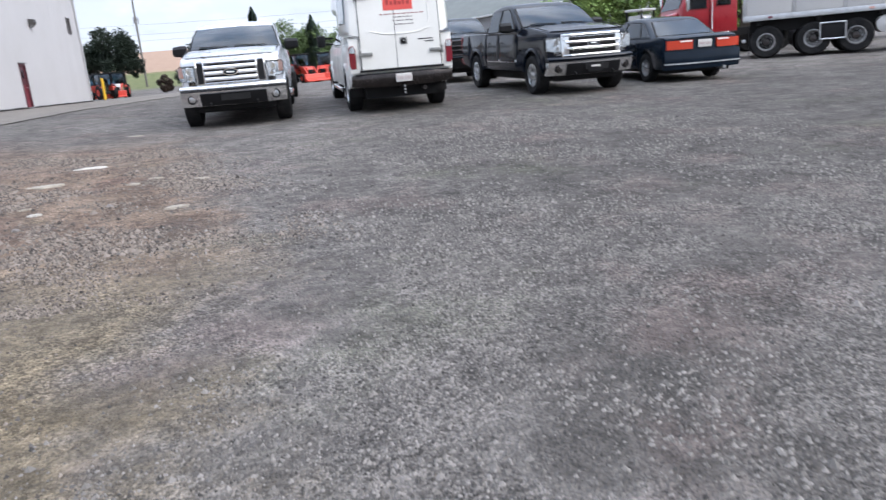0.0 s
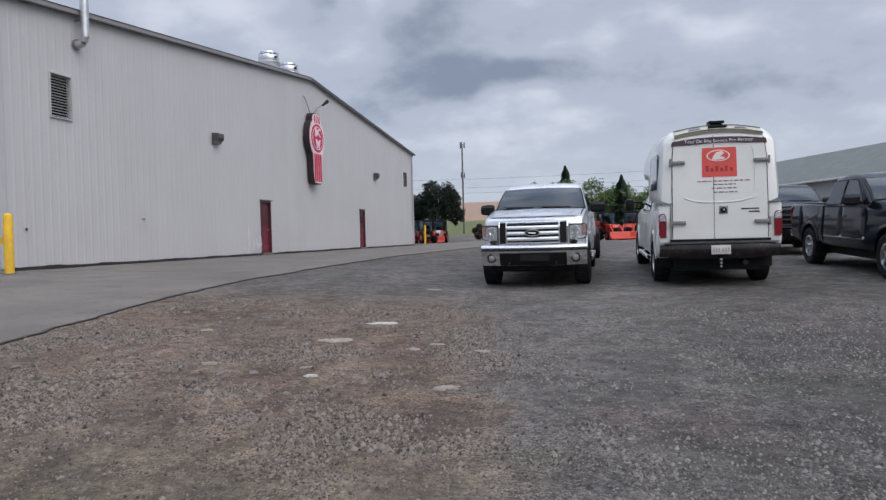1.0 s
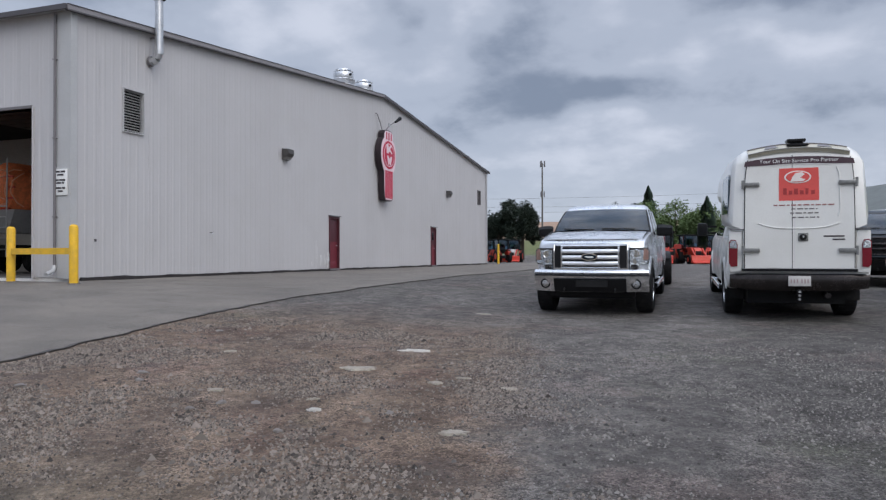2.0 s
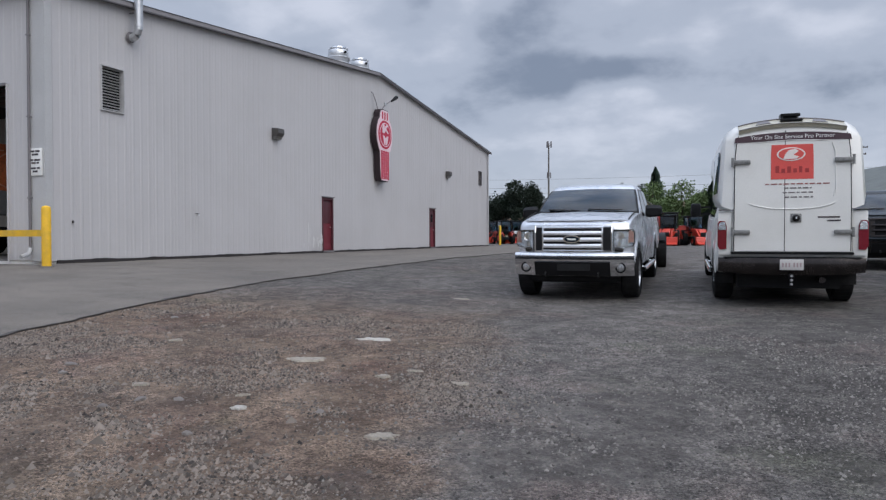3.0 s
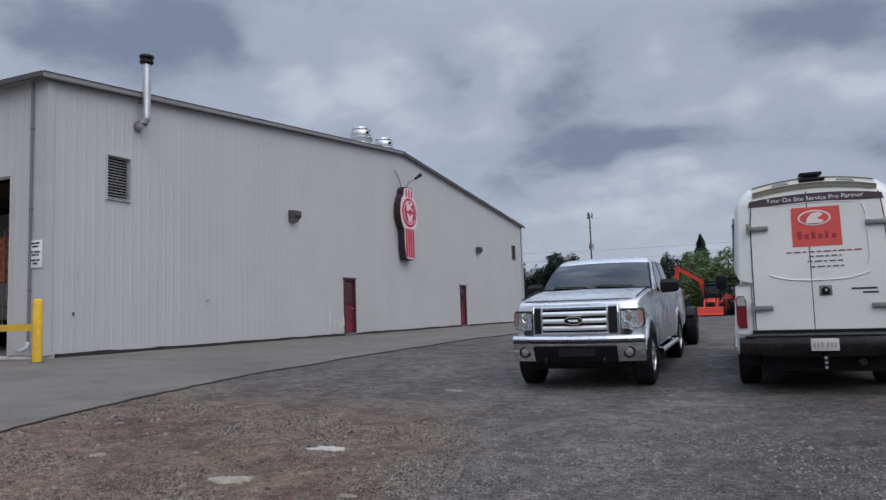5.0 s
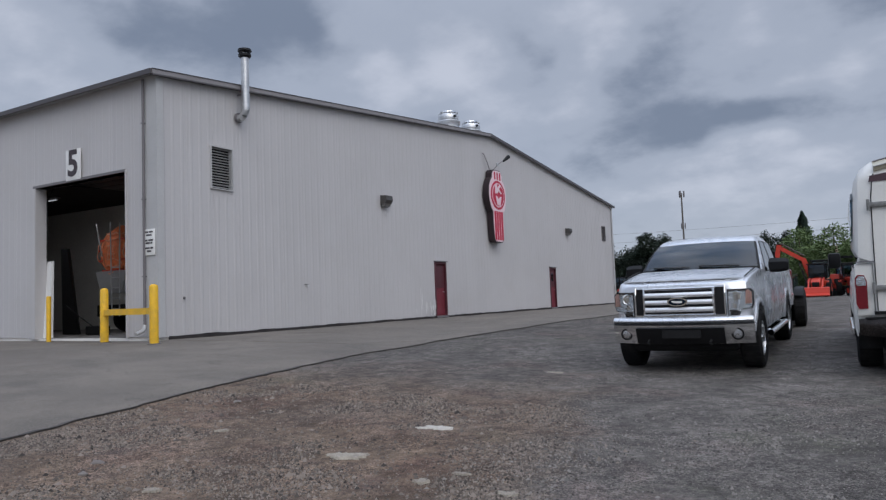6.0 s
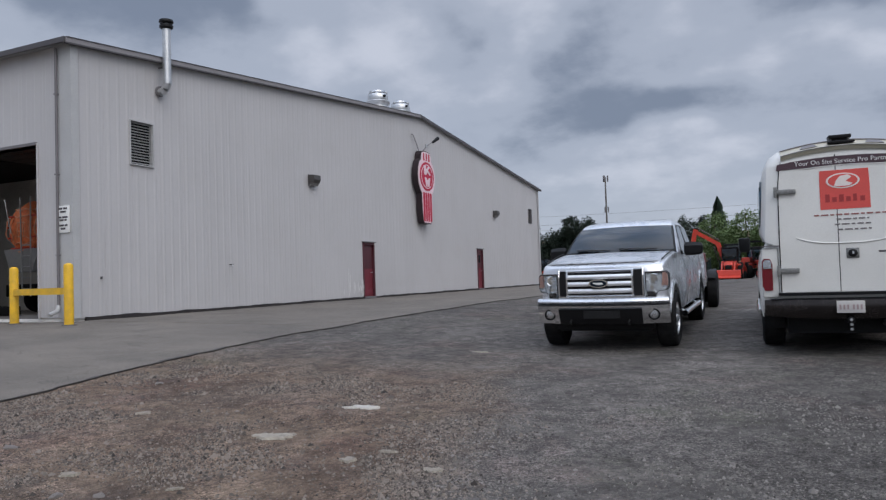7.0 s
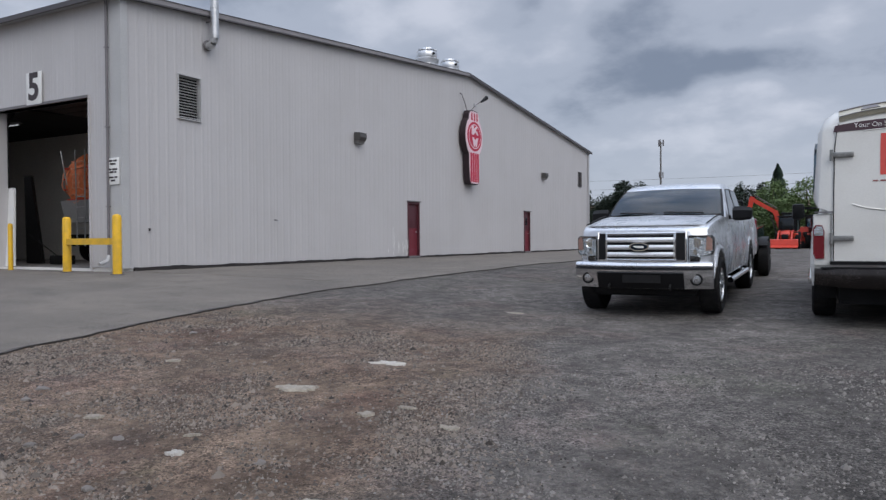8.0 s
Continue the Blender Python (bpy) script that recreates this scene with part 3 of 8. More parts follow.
KERB_Y = (-14.0, 3.5, 5.0, 7.6, 9.4, 10.6, 12.0, 14.0, 16.4, 24.0, 80.0)
KERB_X = (-2.6, -3.58, -3.80, -4.14, -4.34, -4.33, -4.18, -4.06, -3.95, -3.85, -3.80)


def kerb_x(y):
    """The ragged edge of the asphalt apron, bowed in where the bay traffic turns."""
    return float(np.interp(y, KERB_Y, KERB_X)) + 0.09 * noise.noise((y * 0.8, 3.3, 0)) + 0.06 * noise.noise((y * 3.1, 9.1, 0)) + 0.03 * noise.noise((y * 9.0, 5.1, 0))


def build_pavement():
    g = Geo()
    ys = [-14 + 0.12 * i for i in range(320)] + [24.4 + 0.35 * i for i in range(150)]
    cols = 26
    pts = []
    for y in ys:
        x1 = kerb_x(y)
        x0 = -11.62 if y > 12.2 else -45.0
        for i in range(cols + 1):
            x = lerp(x0, x1, (i / cols) ** 0.6)
            pts.append((x, y, max(ground_z(x, y), ground_z(x1, y)) + 0.018))
    w = cols + 1
    g.add(pts, [(j * w + i, j * w + i + 1, (j + 1) * w + i + 1, (j + 1) * w + i) for j in range(len(ys) - 1) for i in range(cols)])
    edge = [(p[0] - 0.03, p[1], p[2] - 0.25) for p in pts[cols::w]]
    top = pts[cols::w]
    k = len(top)
    lip = Geo().add([(p[0] + 0.012, p[1], p[2] + 0.004) for p in top] + [(p[0] - 0.016 - 0.16 * max(0.0, noise.noise((p[1] * 1.9, 1.7, 0)) + 0.6 * noise.noise((p[1] * 7.3, 4.7, 0))), p[1], p[2] + 0.004) for p in top] + edge,
                    [(i, i + 1, k + i + 1, k + i) for i in range(k - 1)] + [(i, i + 1, 2 * k + i + 1, 2 * k + i) for i in range(k - 1)])
    solid("trim_pavement", lip, LIP_DARK, "broken lip of the asphalt edge, coloured dark for shade and dirt", "edge", "structure", smooth=40)
    return solid("pavement", g, ASPHALT, "worn grey asphalt apron with a ragged broken edge", "pavement", "structure", smooth=40)


build_pavement()


# ---- the shop building ----
WX, Y0, Y1, YR = -11.67, 12.226, 50.51, 31.3
EAVE, RIDGE, BASE = 7.48, 9.24, 0.65
BACK_X = -48.0


def roof_z(y):
    return EAVE + (RIDGE - EAVE) * (1 - abs(y - YR) / (YR - Y0))


# openings in the gable wall: y from, to, z from, to
DOORS = [(25.81, 26.73, BASE, 2.93), (38.40, 39.27, BASE, 2.92)]
VENTS = [(13.95, 14.76, 4.66, 5.88), (48.06, 48.76, 4.92, 5.94)]
BAY = (-17.17, -12.93, BASE - 0.02, 5.05)
# farther bays along the front, closed by their doors
BAYS = [BAY, (-24.6, -20.4, BASE - 0.02, 5.05)]


def cells(u0, u1, breaks, low, top, holes):
    """Upright strips of a wall from u0 to u1 with the holes left open: (ua, ub, za, zb at ua, zb at ub)."""
    us = sorted({u0, u1, *(b for b in breaks if u0 < b < u1), *(e for h in holes for e in h[:2] if u0 < e < u1)})
    for a, b in zip(us, us[1:]):
        mid, z = (a + b) / 2, low
        for h in sorted((h for h in holes if h[0] < mid < h[1]), key=lambda h: h[2]):
            if h[2] > z:
                yield a, b, z, h[2], h[2]
            z = h[3]
        yield a, b, z, top(a), top(b)


def wall_core(name, low, top, u0, u1, breaks, holes, place, label):
    """A wall of real thickness with its openings cut through; place(u, d, z): d is the depth into the wall."""
    g = Geo()
    for a, b, z0, za, zb in cells(u0, u1, breaks, low, top, holes):
        pts = [place(u, d, z) for d in (0.03, 0.26) for u, z in ((a, z0), (b, z0), (b, zb), (a, za))]
        g.add(pts, [(0, 1, 2, 3), (7, 6, 5, 4), (0, 4, 5, 1), (1, 5, 6, 2), (2, 6, 7, 3), (3, 7, 4, 0)])
    return solid(name, g, BAYWALL, label, "wall", "structure", smooth=0)


def cladding(parent, u0, u1, top, holes, place, low):
    """Ribbed steel sheets, each a piece of its own; place(u, d, z) with d the height of the rib outwards."""
    pitch, sheet = 0.305, 0.914
    count = round((u1 - u0) / sheet)
    for s in range(count):
        a0, a1 = lerp(u0, u1, s / count), lerp(u0, u1, (s + 1) / count)
        brk = []
        for r in range(4):
            c = a0 + pitch * (r + 0.5)
            brk += [c - 0.055, c - 0.028, c + 0.028, c + 0.055]

        def height(u):
            d = min(abs(u - (a0 + pitch * (r + 0.5))) for r in range(4))
            return 0.0065 * min(1.0, max(0.0, (0.055 - d) / 0.027))

        g = Geo()
        for a, b, z0, za, zb in cells(a0, a1 - 0.004, brk, low, top, holes):
            ha, hb = height(a), height(b)
            pts = [place(a, ha, z0), place(b, hb, z0), place(b, hb, zb), place(a, ha, za)]
            back = [place(a, -0.02, z0), place(b, -0.02, z0), place(b, -0.02, zb), place(a, -0.02, za)]
            g.add(pts + back, [(0, 1, 2, 3), (7, 6, 5, 4), (0, 4, 5, 1), (1, 5, 6, 2), (2, 6, 7, 3), (3, 7, 4, 0)])
        part("steel_sheet", g, SIDING, parent, smooth=0)


def gable(u, d, z):
    return (WX + d, u, z)


def front(u, d, z):
    return (u, Y0 - d, z)


GABLE_HOLES = DOORS + VENTS
wall_gable = wall_core("wall_gable", BASE - 0.5, roof_z, Y0 + 0.26, Y1, [YR], GABLE_HOLES, lambda u, d, z: (WX - d, u, z), "light grey ribbed steel gable wall of the shop")
wall_front = wall_core("wall_front", BASE - 0.5, lambda u: EAVE, BACK_X, WX - 0.031, [], BAYS, lambda u, d, z: (u, Y0 + d, z), "light grey steel front wall with open bay")
for name, x0, x1, y0, y1 in (("wall_rear", BACK_X, WX - 0.3, Y1 - 0.24, Y1 - 0.01), ("wall_far_side", BACK_X - 0.2, BACK_X, Y0, Y1)):
    solid(name, Geo().box(x0, x1, y0, y1, BASE - 0.5, EAVE), SIDING, "plain light grey steel wall closing the shop", "wall", "structure", smooth=0)
g = Geo()
g.slab([(Y0, EAVE), (Y1, EAVE), (YR, RIDGE)], lambda u, v: (BACK_X, u, v), lambda u, v: (BACK_X - 0.2, u, v))
solid("wall_far_gable", g, SIDING, "plain grey far gable of the shop", "wall", "structure", smooth=0)
# strip under the sheets, its dark colour standing for the shadow gap there
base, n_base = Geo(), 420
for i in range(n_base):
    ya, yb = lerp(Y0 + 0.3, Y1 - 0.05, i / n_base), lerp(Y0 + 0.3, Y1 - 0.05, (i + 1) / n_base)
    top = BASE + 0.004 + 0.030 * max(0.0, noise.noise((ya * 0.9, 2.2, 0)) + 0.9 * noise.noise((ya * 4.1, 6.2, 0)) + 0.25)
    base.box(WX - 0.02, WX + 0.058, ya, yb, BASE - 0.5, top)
solid("baseboard", base, GAP_DARK, "ragged dark strip painted as the shadow gap at the gable's foot", "base", "structure", smooth=0)

roof = Geo()
for ya, yb in ((Y0 - 0.25, YR), (YR, Y1 + 0.25)):
    za = roof_z(ya)
    zb = roof_z(yb)
    roof.add([(x, y, z + t) for t in (-0.03, 0.055) for x in (WX + 0.16, BACK_X - 0.3) for y, z in ((ya, za), (yb, zb))],
             [(0, 1, 3, 2), (4, 6, 7, 5), (0, 4, 5, 1), (2, 3, 7, 6), (0, 2, 6, 4), (1, 5, 7, 3)])
solid("roof", roof, ROOF, "low-pitched grey steel roof of the shop", "roof", "structure", smooth=0)
rake, drip = Geo(), Geo()
near, past = (Y0 - 0.27, YR), (YR, Y1 + 0.27)
# on the far slope the dark strip stands for shadow under the overhang
for g, (ya, yb), x0, x1, t0, t1 in ((rake, near, WX + 0.162, WX + 0.19, -0.065, 0.055), (drip, near, WX + 0.155, WX + 0.205, 0.056, 0.075), (drip, near, WX + 0.10, WX + 0.20, -0.10, -0.066),
                                    (drip, past, WX + 0.155, WX + 0.20, -0.06, 0.075)):
    za, zb = roof_z(ya), roof_z(yb)
    g.add([(x, y, z + t) for x in (x0, x1) for t in (t0, t1) for y, z in ((ya, za), (yb, zb))],
          [(0, 1, 3, 2), (4, 6, 7, 5), (0, 4, 5, 1), (2, 3, 7, 6), (0, 2, 6, 4), (1, 5, 7, 3)])
solid("trim_rake", rake, RAKE_GREY, "grey rake board along the sloping gable edge", "trim", "structure", smooth=0)
solid("trim_rake_edge", drip, EDGE_DARK, "dark drip edges by the rake board and overhang shadow strip beyond", "trim", "structure", smooth=0)
solid("trim_eave", Geo().box(BACK_X, WX + 0.16, Y0 - 0.32, Y0 - 0.26, EAVE - 0.09, EAVE + 0.04), EDGE_DARK, "dark gutter trim along the front eave", "trim", "structure", smooth=0)
corner = Geo().box(WX - 0.42, WX + 0.05, Y0 - 0.052, Y0 - 0.041, BASE, EAVE).box(WX + 0.041, WX + 0.052, Y0 - 0.041, Y0 + 0.15, BASE, EAVE)
solid("trim_corner", corner, TRIM_LIGHT, "pale folded corner trim of the steel shop", "trim", "structure", smooth=0)
solid("trim_corner_far", Geo().box(WX + 0.041, WX + 0.052, Y1 - 0.28, Y1 + 0.02, BASE, EAVE), TRIM_LIGHT, "pale folded corner trim of the steel shop", "trim", "structure", smooth=0)
pipe = thing("downspout", "grey round downspout at the shop corner", "downspout")
part("pipe", Geo().rod((WX - 0.42, Y0 - 0.10, 0.95), (WX - 0.42, Y0 - 0.10, EAVE - 0.1), 0.034, 12), TRIM_GREY, pipe)
part("shoe", Geo().tube([(WX - 0.42, Y0 - 0.10, 0.97), (WX - 0.40, Y0 - 0.16, 0.84), (WX - 0.35, Y0 - 0.42, 0.76)], 0.05, 10), TRIM_LIGHT, pipe, "pale plastic elbow")
for z in (2.2, 4.2, 6.2):
    part("strap", Geo().box(WX - 0.465, WX - 0.375, Y0 - 0.14, Y0 - 0.03, z, z + 0.03), TRIM_GREY, pipe)


def steel_door(y0, y1, z0, z1, number):
    d = thing("door_%d" % number, "closed red steel door with dark upper panel", "door", kind="structure")
    part("door_frame", Geo().box(WX - 0.1, WX + 0.045, y0, y0 + 0.06, z0, z1).box(WX - 0.1, WX + 0.045, y1 - 0.06, y1, z0, z1).box(WX - 0.1, WX + 0.045, y0 + 0.06, y1 - 0.06, z1 - 0.09, z1), DARK_RED, d, "dark red steel frame", 0)
    leaf = part("door_leaf", Geo().soft_box(WX - 0.10, WX - 0.05, y0 + 0.062, y1 - 0.062, z0 + 0.02, z1 - 0.092, 0.006), RED_DOOR, d)
    part("upper_panel", Geo().soft_box(WX - 0.05, WX - 0.035, y0 + 0.10, y1 - 0.10, lerp(z0, z1, 0.52), z1 - 0.14, 0.004), DARK_RED, leaf, "dark upper panel")
    if number > 1:
        part("window_pane", Geo().soft_box(WX - 0.034, WX - 0.026, y0 + 0.30, y1 - 0.30, lerp(z0, z1, 0.66), z1 - 0.34, 0.003), GLASS, leaf)
    part("kick_plate", Geo().soft_box(WX - 0.05, WX - 0.042, y0 + 0.10, y1 - 0.10, z0 + 0.06, z0 + 0.34, 0.003), RED_DOOR, leaf)
    part("handle", Geo().rod((WX - 0.05, y1 - 0.16, z0 + 1.02), (WX + 0.0, y1 - 0.16, z0 + 1.02), 0.02, 8).rod((WX + 0.0, y1 - 0.17, z0 + 1.02), (WX + 0.0, y1 - 0.30, z0 + 1.02), 0.014, 8), GALV, leaf, "steel lever handle")
    part("threshold", Geo().box(WX - 0.1, WX + 0.09, y0, y1, z0 - 0.06, z0 + 0.018), TRIM_GREY, d, "", 0)
    part("drip_cap", Geo().box(WX - 0.02, WX + 0.10, y0 - 0.06, y1 + 0.06, z1, z1 + 0.04), TRIM_GREY, d, "", 0)
    # the wall behind stays shut
    part("backing", Geo().box(WX - 0.22, WX - 0.12, y0, y1, z0, z1), DARK, d, "", 0)


for i, (a, b, c, d) in enumerate(DOORS):
    steel_door(a, b, c, d, i + 1)


scuffs, rng_s = Geo(), random.Random(44)
for i in range(22):
    y = 25.78 - 1.5 * rng_s.random() ** 1.6
    z = BASE + 0.05 + 0.35 * rng_s.random()
    scuffs.box(WX + 0.036, WX + 0.040, y - 0.006, y + 0.004 + 0.008 * rng_s.random(), z, z + 0.15 + 0.75 * rng_s.random() ** 2)
tagged(new("paint_scuffs", as_mesh(scuffs, WHITE, 0)), "pale vertical scuffs on the siding beside the door", "scuff marks", "", "stuff")


def wall_louver(y0, y1, z0, z1, edge, blade):
    t = thing("wall_louver", "dark louvered vent set in the grey gable wall", "vent", group="wall louvers")
    f = 0.026
    part("vent_frame", Geo().box(WX - 0.1, WX + 0.06, y0, y0 + f, z0, z1).box(WX - 0.1, WX + 0.06, y1 - f, y1, z0, z1).box(WX - 0.1, WX + 0.06, y0 + f, y1 - f, z0, z0 + f).box(WX - 0.1, WX + 0.06, y0 + f, y1 - f, z1 - f, z1), edge, t, "", 0)
    part("backing", Geo().box(WX - 0.2, WX - 0.12, y0, y1, z0, z1), DARK, t, "", 0)
    count = 15
    tilt = Matrix.Rotation(radians(-30), 4, "Y")
    me = as_mesh(Geo().box(-0.016, 0.016, y0 + f, y1 - f, -0.004, 0.004, tilt), blade, 0)
    for i in range(count):
        ob = part("slat", me, blade, t)
        ob.location = (WX - 0.03, 0, lerp(z0 + f, z1 - f, (i + 0.6) / count))


wall_louver(*VENTS[0], TRIM_LIGHT, TRIM_LIGHT)
wall_louver(*VENTS[1], TRIM_GREY, TRIM_GREY)


BRONZE = mat("bronze_lamp_housing", (0.075, 0.070, 0.068), 0.5, 0.2, 0.15, 5, 60)
PRISM_GLASS = mat("ribbed_lamp_lens", (0.16, 0.155, 0.15), 0.3, 0, 0.25, 30, 90)


def wall_pack(y, z):
    t = thing("wall_light", "dark bronze wall pack lamp on the gable", "wall lamp", group="wall lights")
    x = WX + 0.035
    part("housing", Geo().slab([(0, -0.10), (0.20, -0.10), (0.27, 0.02), (0.25, 0.19), (0, 0.21)], lambda u, v: (x + u, y - 0.21, z + v), lambda u, v: (x + u, y + 0.21, z + v)), BRONZE, t)
    part("lens", Geo().slab([(0.02, -0.10), (0.19, -0.10), (0.15, -0.19), (0.02, -0.21)], lambda u, v: (x + u, y - 0.18, z + v), lambda u, v: (x + u, y + 0.18, z + v)), PRISM_GLASS, t, "ribbed grey lens under the hood")
    part("backplate", Geo().box(x - 0.01, x + 0.02, y - 0.215, y + 0.215, z - 0.215, z + 0.215), BRONZE, t, "", 0)


wall_pack(22.27, 5.11)
wall_pack(41.38, 5.12)


def flue(y):
    t = thing("exhaust_flue", "shiny steel flue pipe with a dark rain cap", "flue pipe")
    x = WX + 0.35
    part("elbow", Geo().tube([(WX - 0.1, y + 0.0, 6.85), (WX + 0.16, y + 0.0, 6.83), (WX + 0.29, y, 6.90), (x, y, 7.06)], 0.11, 14), GALV, t)
    part("collar", Geo().lathe([(0.15, 0), (0.15, 0.05)], Matrix.Translation((WX + 0.04, y, 6.85)) @ Matrix.Rotation(radians(90), 4, "Y"), 16), TRIM_GREY, t)
    part("flue_pipe", Geo().rod((x, y, 7.02), (x, y, 8.62), 0.115, 18), GALV, t)
    for z in (7.1, 7.85):
        part("band", Geo().rod((x, y, z), (x, y, z + 0.05), 0.124, 18), GALV, t)
    part("cap_ring", Geo().lathe([(0.13, 8.58), (0.185, 8.62), (0.185, 8.68), (0.13, 8.69)], Matrix.Translation((x, y, 0)), 18), BLACK, t, "dark lower cap ring")
    part("rain_cap", Geo().lathe([(0.17, 8.74), (0.20, 8.77), (0.19, 8.83), (0.04, 8.87)], Matrix.Translation((x, y, 0)), 18), BLACK, t, "dark rain cap")
    part("cap_post", Geo().rod((x, y, 8.6), (x, y, 8.78), 0.08, 10), GALV, t)
    part("bracket", Geo().box(WX + 0.04, x, y - 0.02, y + 0.02, 7.50, 7.54), TRIM_GREY, t)


flue(15.0)


def roof_fan(x, y, r):
    z = roof_z(y) + 0.40
    t = thing("roof_ventilator", "shiny spun aluminium roof ventilator", "roof vent", pose(x, y, z), group="roof ventilators")
    part("curb", Geo().lathe([(r * 0.95, -0.75), (r * 0.9, 0.18)], seg=20), GALV, t)
    part("skirt", Geo().lathe([(r * 0.82, 0.15), (r * 1.0, 0.28), (r * 1.04, 0.40), (r * 1.0, 0.43), (r * 0.84, 0.43)], seg=28), GALV, t)
    part("drum", Geo().lathe([(r * 0.84, 0.42), (r * 0.9, 0.52), (r * 0.88, 0.70), (r * 0.78, 0.78), (r * 0.6, 0.80)], seg=28), GALV, t)
    part("cap", Geo().lathe([(r * 0.72, 0.80), (r * 0.76, 0.84), (r * 0.70, 0.92), (r * 0.3, 0.98), (0.02, 0.99)], seg=28), ALLOY, t)
    me = as_mesh(Geo().soft_box(r * 0.62, r * 0.86, -0.07, 0.07, 0.78, 0.88, 0.01), GALV)
    for i in range(6):
        ob = part("lug", me, GALV, t)
        ob.rotation_euler = (0, 0, radians(60 * i + 12))
    part("port", Geo().rod((r * 0.8, -r * 0.35, 0.62), (r * 0.94, -r * 0.42, 0.62), 0.06, 10), BLACK, t)


roof_fan(-13.3, 30.35, 0.56)
roof_fan(-13.3, 32.65, 0.54)


MAROON = mat("maroon_cabinet", (0.018, 0.008, 0.011), 0.5, 0, 0.2, 4, 40)


def wall_sign():
    """A tall radiator-badge shaped box sign that stands out from the gable."""
    t = thing("wall_sign", "tall red and white badge-shaped box sign on the gable", "sign")
    yc, z0, z1, d0, d1 = 31.35, 3.97, 7.50, 0.06, 0.36

    def outline(grow=0.0):
        right = [(0.30, 0.00), (0.38, 0.10), (0.44, 0.62), (0.46, 1.45), (0.60, 1.62), (0.72, 1.95), (0.76, 2.30), (0.72, 2.66), (0.60, 2.98), (0.46, 3.12), (0.44, 3.34), (0.34, 3.50), (0.14, 3.53)]
        pts = [(u + grow * (1 if u > 0.2 else 0.3), v + grow * (v - 1.76) / 1.76) for u, v in right]
        return pts + [(-u, v) for u, v in reversed(pts)]

    def at(d):
        return lambda u, v: (WX + d, yc + 1.26 * u, z0 + v)

    part("cabinet", Geo().slab(outline(), at(d0), at(d1)), MAROON, t, "dark maroon cabinet sides", 30)
    face = part("face", Geo().slab(outline(-0.045), at(d1 + 0.001), at(d1 + 0.03)), SIGN_PINK, t, "pale sign face", 30)
    ring = [(0.60 * math.cos(a), 2.29 + 0.70 * math.sin(a)) for a in (2 * math.pi * i / 40 for i in range(40))]
    part("red_disc", Geo().slab(ring, at(d1 + 0.031), at(d1 + 0.045)), SIGN_RED, face, "red disc")
    for scale, material, d in ((0.84, SIGN_PINK, 0.052), (0.77, SIGN_RED, 0.060)):
        part("ring", Geo().slab([(u * scale, 2.29 + (v - 2.29) * scale) for u, v in ring], at(d1 + 0.046), at(d1 + d)), material, face)
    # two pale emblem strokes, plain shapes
    part("emblem", Geo().slab([(-0.28, 2.36), (-0.10, 2.36), (0.02, 2.50), (0.20, 2.36), (0.30, 2.40), (0.06, 2.60), (0.26, 2.78), (0.10, 2.80), (-0.08, 2.64), (-0.12, 2.80), (-0.28, 2.80)], at(d1 + 0.061), at(d1 + 0.070)), SIGN_PINK, face)
    part("emblem", Geo().slab([(-0.24, 2.24), (-0.12, 1.80), (-0.02, 1.80), (0.0, 2.0), (0.04, 1.80), (0.14, 1.80), (0.26, 2.24), (0.14, 2.24), (0.0, 2.10), (-0.12, 2.24)], at(d1 + 0.061), at(d1 + 0.070)), SIGN_PINK, face)
    for i in range(4):
        u = -0.285 + 0.19 * i
        part("stripe", Geo().slab([(u - 0.068, 0.12), (u + 0.068, 0.12), (u + 0.072, 1.50), (u - 0.072, 1.50)], at(d1 + 0.031), at(d1 + 0.042)), SIGN_RED, face)
    for i in range(3):
        u = -0.22 + 0.22 * i
        part("stripe", Geo().slab([(u - 0.05, 3.04), (u + 0.05, 3.04), (u + 0.045, 3.40), (u - 0.045, 3.40)], at(d1 + 0.031), at(d1 + 0.042)), SIGN_RED, face)
    for u in (-0.42, 0.42):
        for v in (0.5, 2.9):
            part("stand_off", Geo().rod((WX + 0.03, yc + u, z0 + v), (WX + d0 + 0.01, yc + u, z0 + v), 0.05, 8), TRIM_GREY, t)
    for pts in ([(WX + 0.03, yc - 0.80, 8.26), (WX + 0.10, yc - 0.74, 8.20), (WX + 0.16, yc - 0.52, 7.80), (WX + 0.20, yc - 0.40, 7.46)], [(WX + 0.20, yc - 0.05, 7.48), (WX + 0.34, yc + 0.22, 7.80), (WX + 0.50, yc + 0.62, 8.06)]):
        part("lamp_arm", Geo().tube(pts, 0.026, 6), RAKE_GREY, t, "thin arm above the sign")
    part("lamp_clamp", Geo().soft_box(WX + 0.30, WX + 0.36, yc + 0.10, yc + 0.34, 7.74, 7.88, 0.01), GALV, t)
    part("lamp_head", Geo().rod((WX + 0.52, yc + 0.52, 8.00), (WX + 0.60, yc + 0.95, 8.26), 0.055, 10, 0.10), BLACK, t, "dark floodlight head")


wall_sign()

# small things on the gable wall
t = thing("wall_hook", "small dark hook on the steel wall", "fitting", group="wall fittings")
part("body", Geo().soft_box(WX + 0.03, WX + 0.045, 17.71, 17.89, 1.975, 1.998, 0.004), BLACK, t)
part("spout", Geo().rod((WX + 0.045, 17.85, 1.985), (WX + 0.075, 17.85, 1.93), 0.010, 8), GALV, t)
t = thing("outlet_box", "small dark outlet on the steel wall", "fitting", group="wall fittings")
part("body", Geo().soft_box(WX + 0.03, WX + 0.06, 12.965, 13.015, 1.60, 1.67, 0.006), BLACK, t)
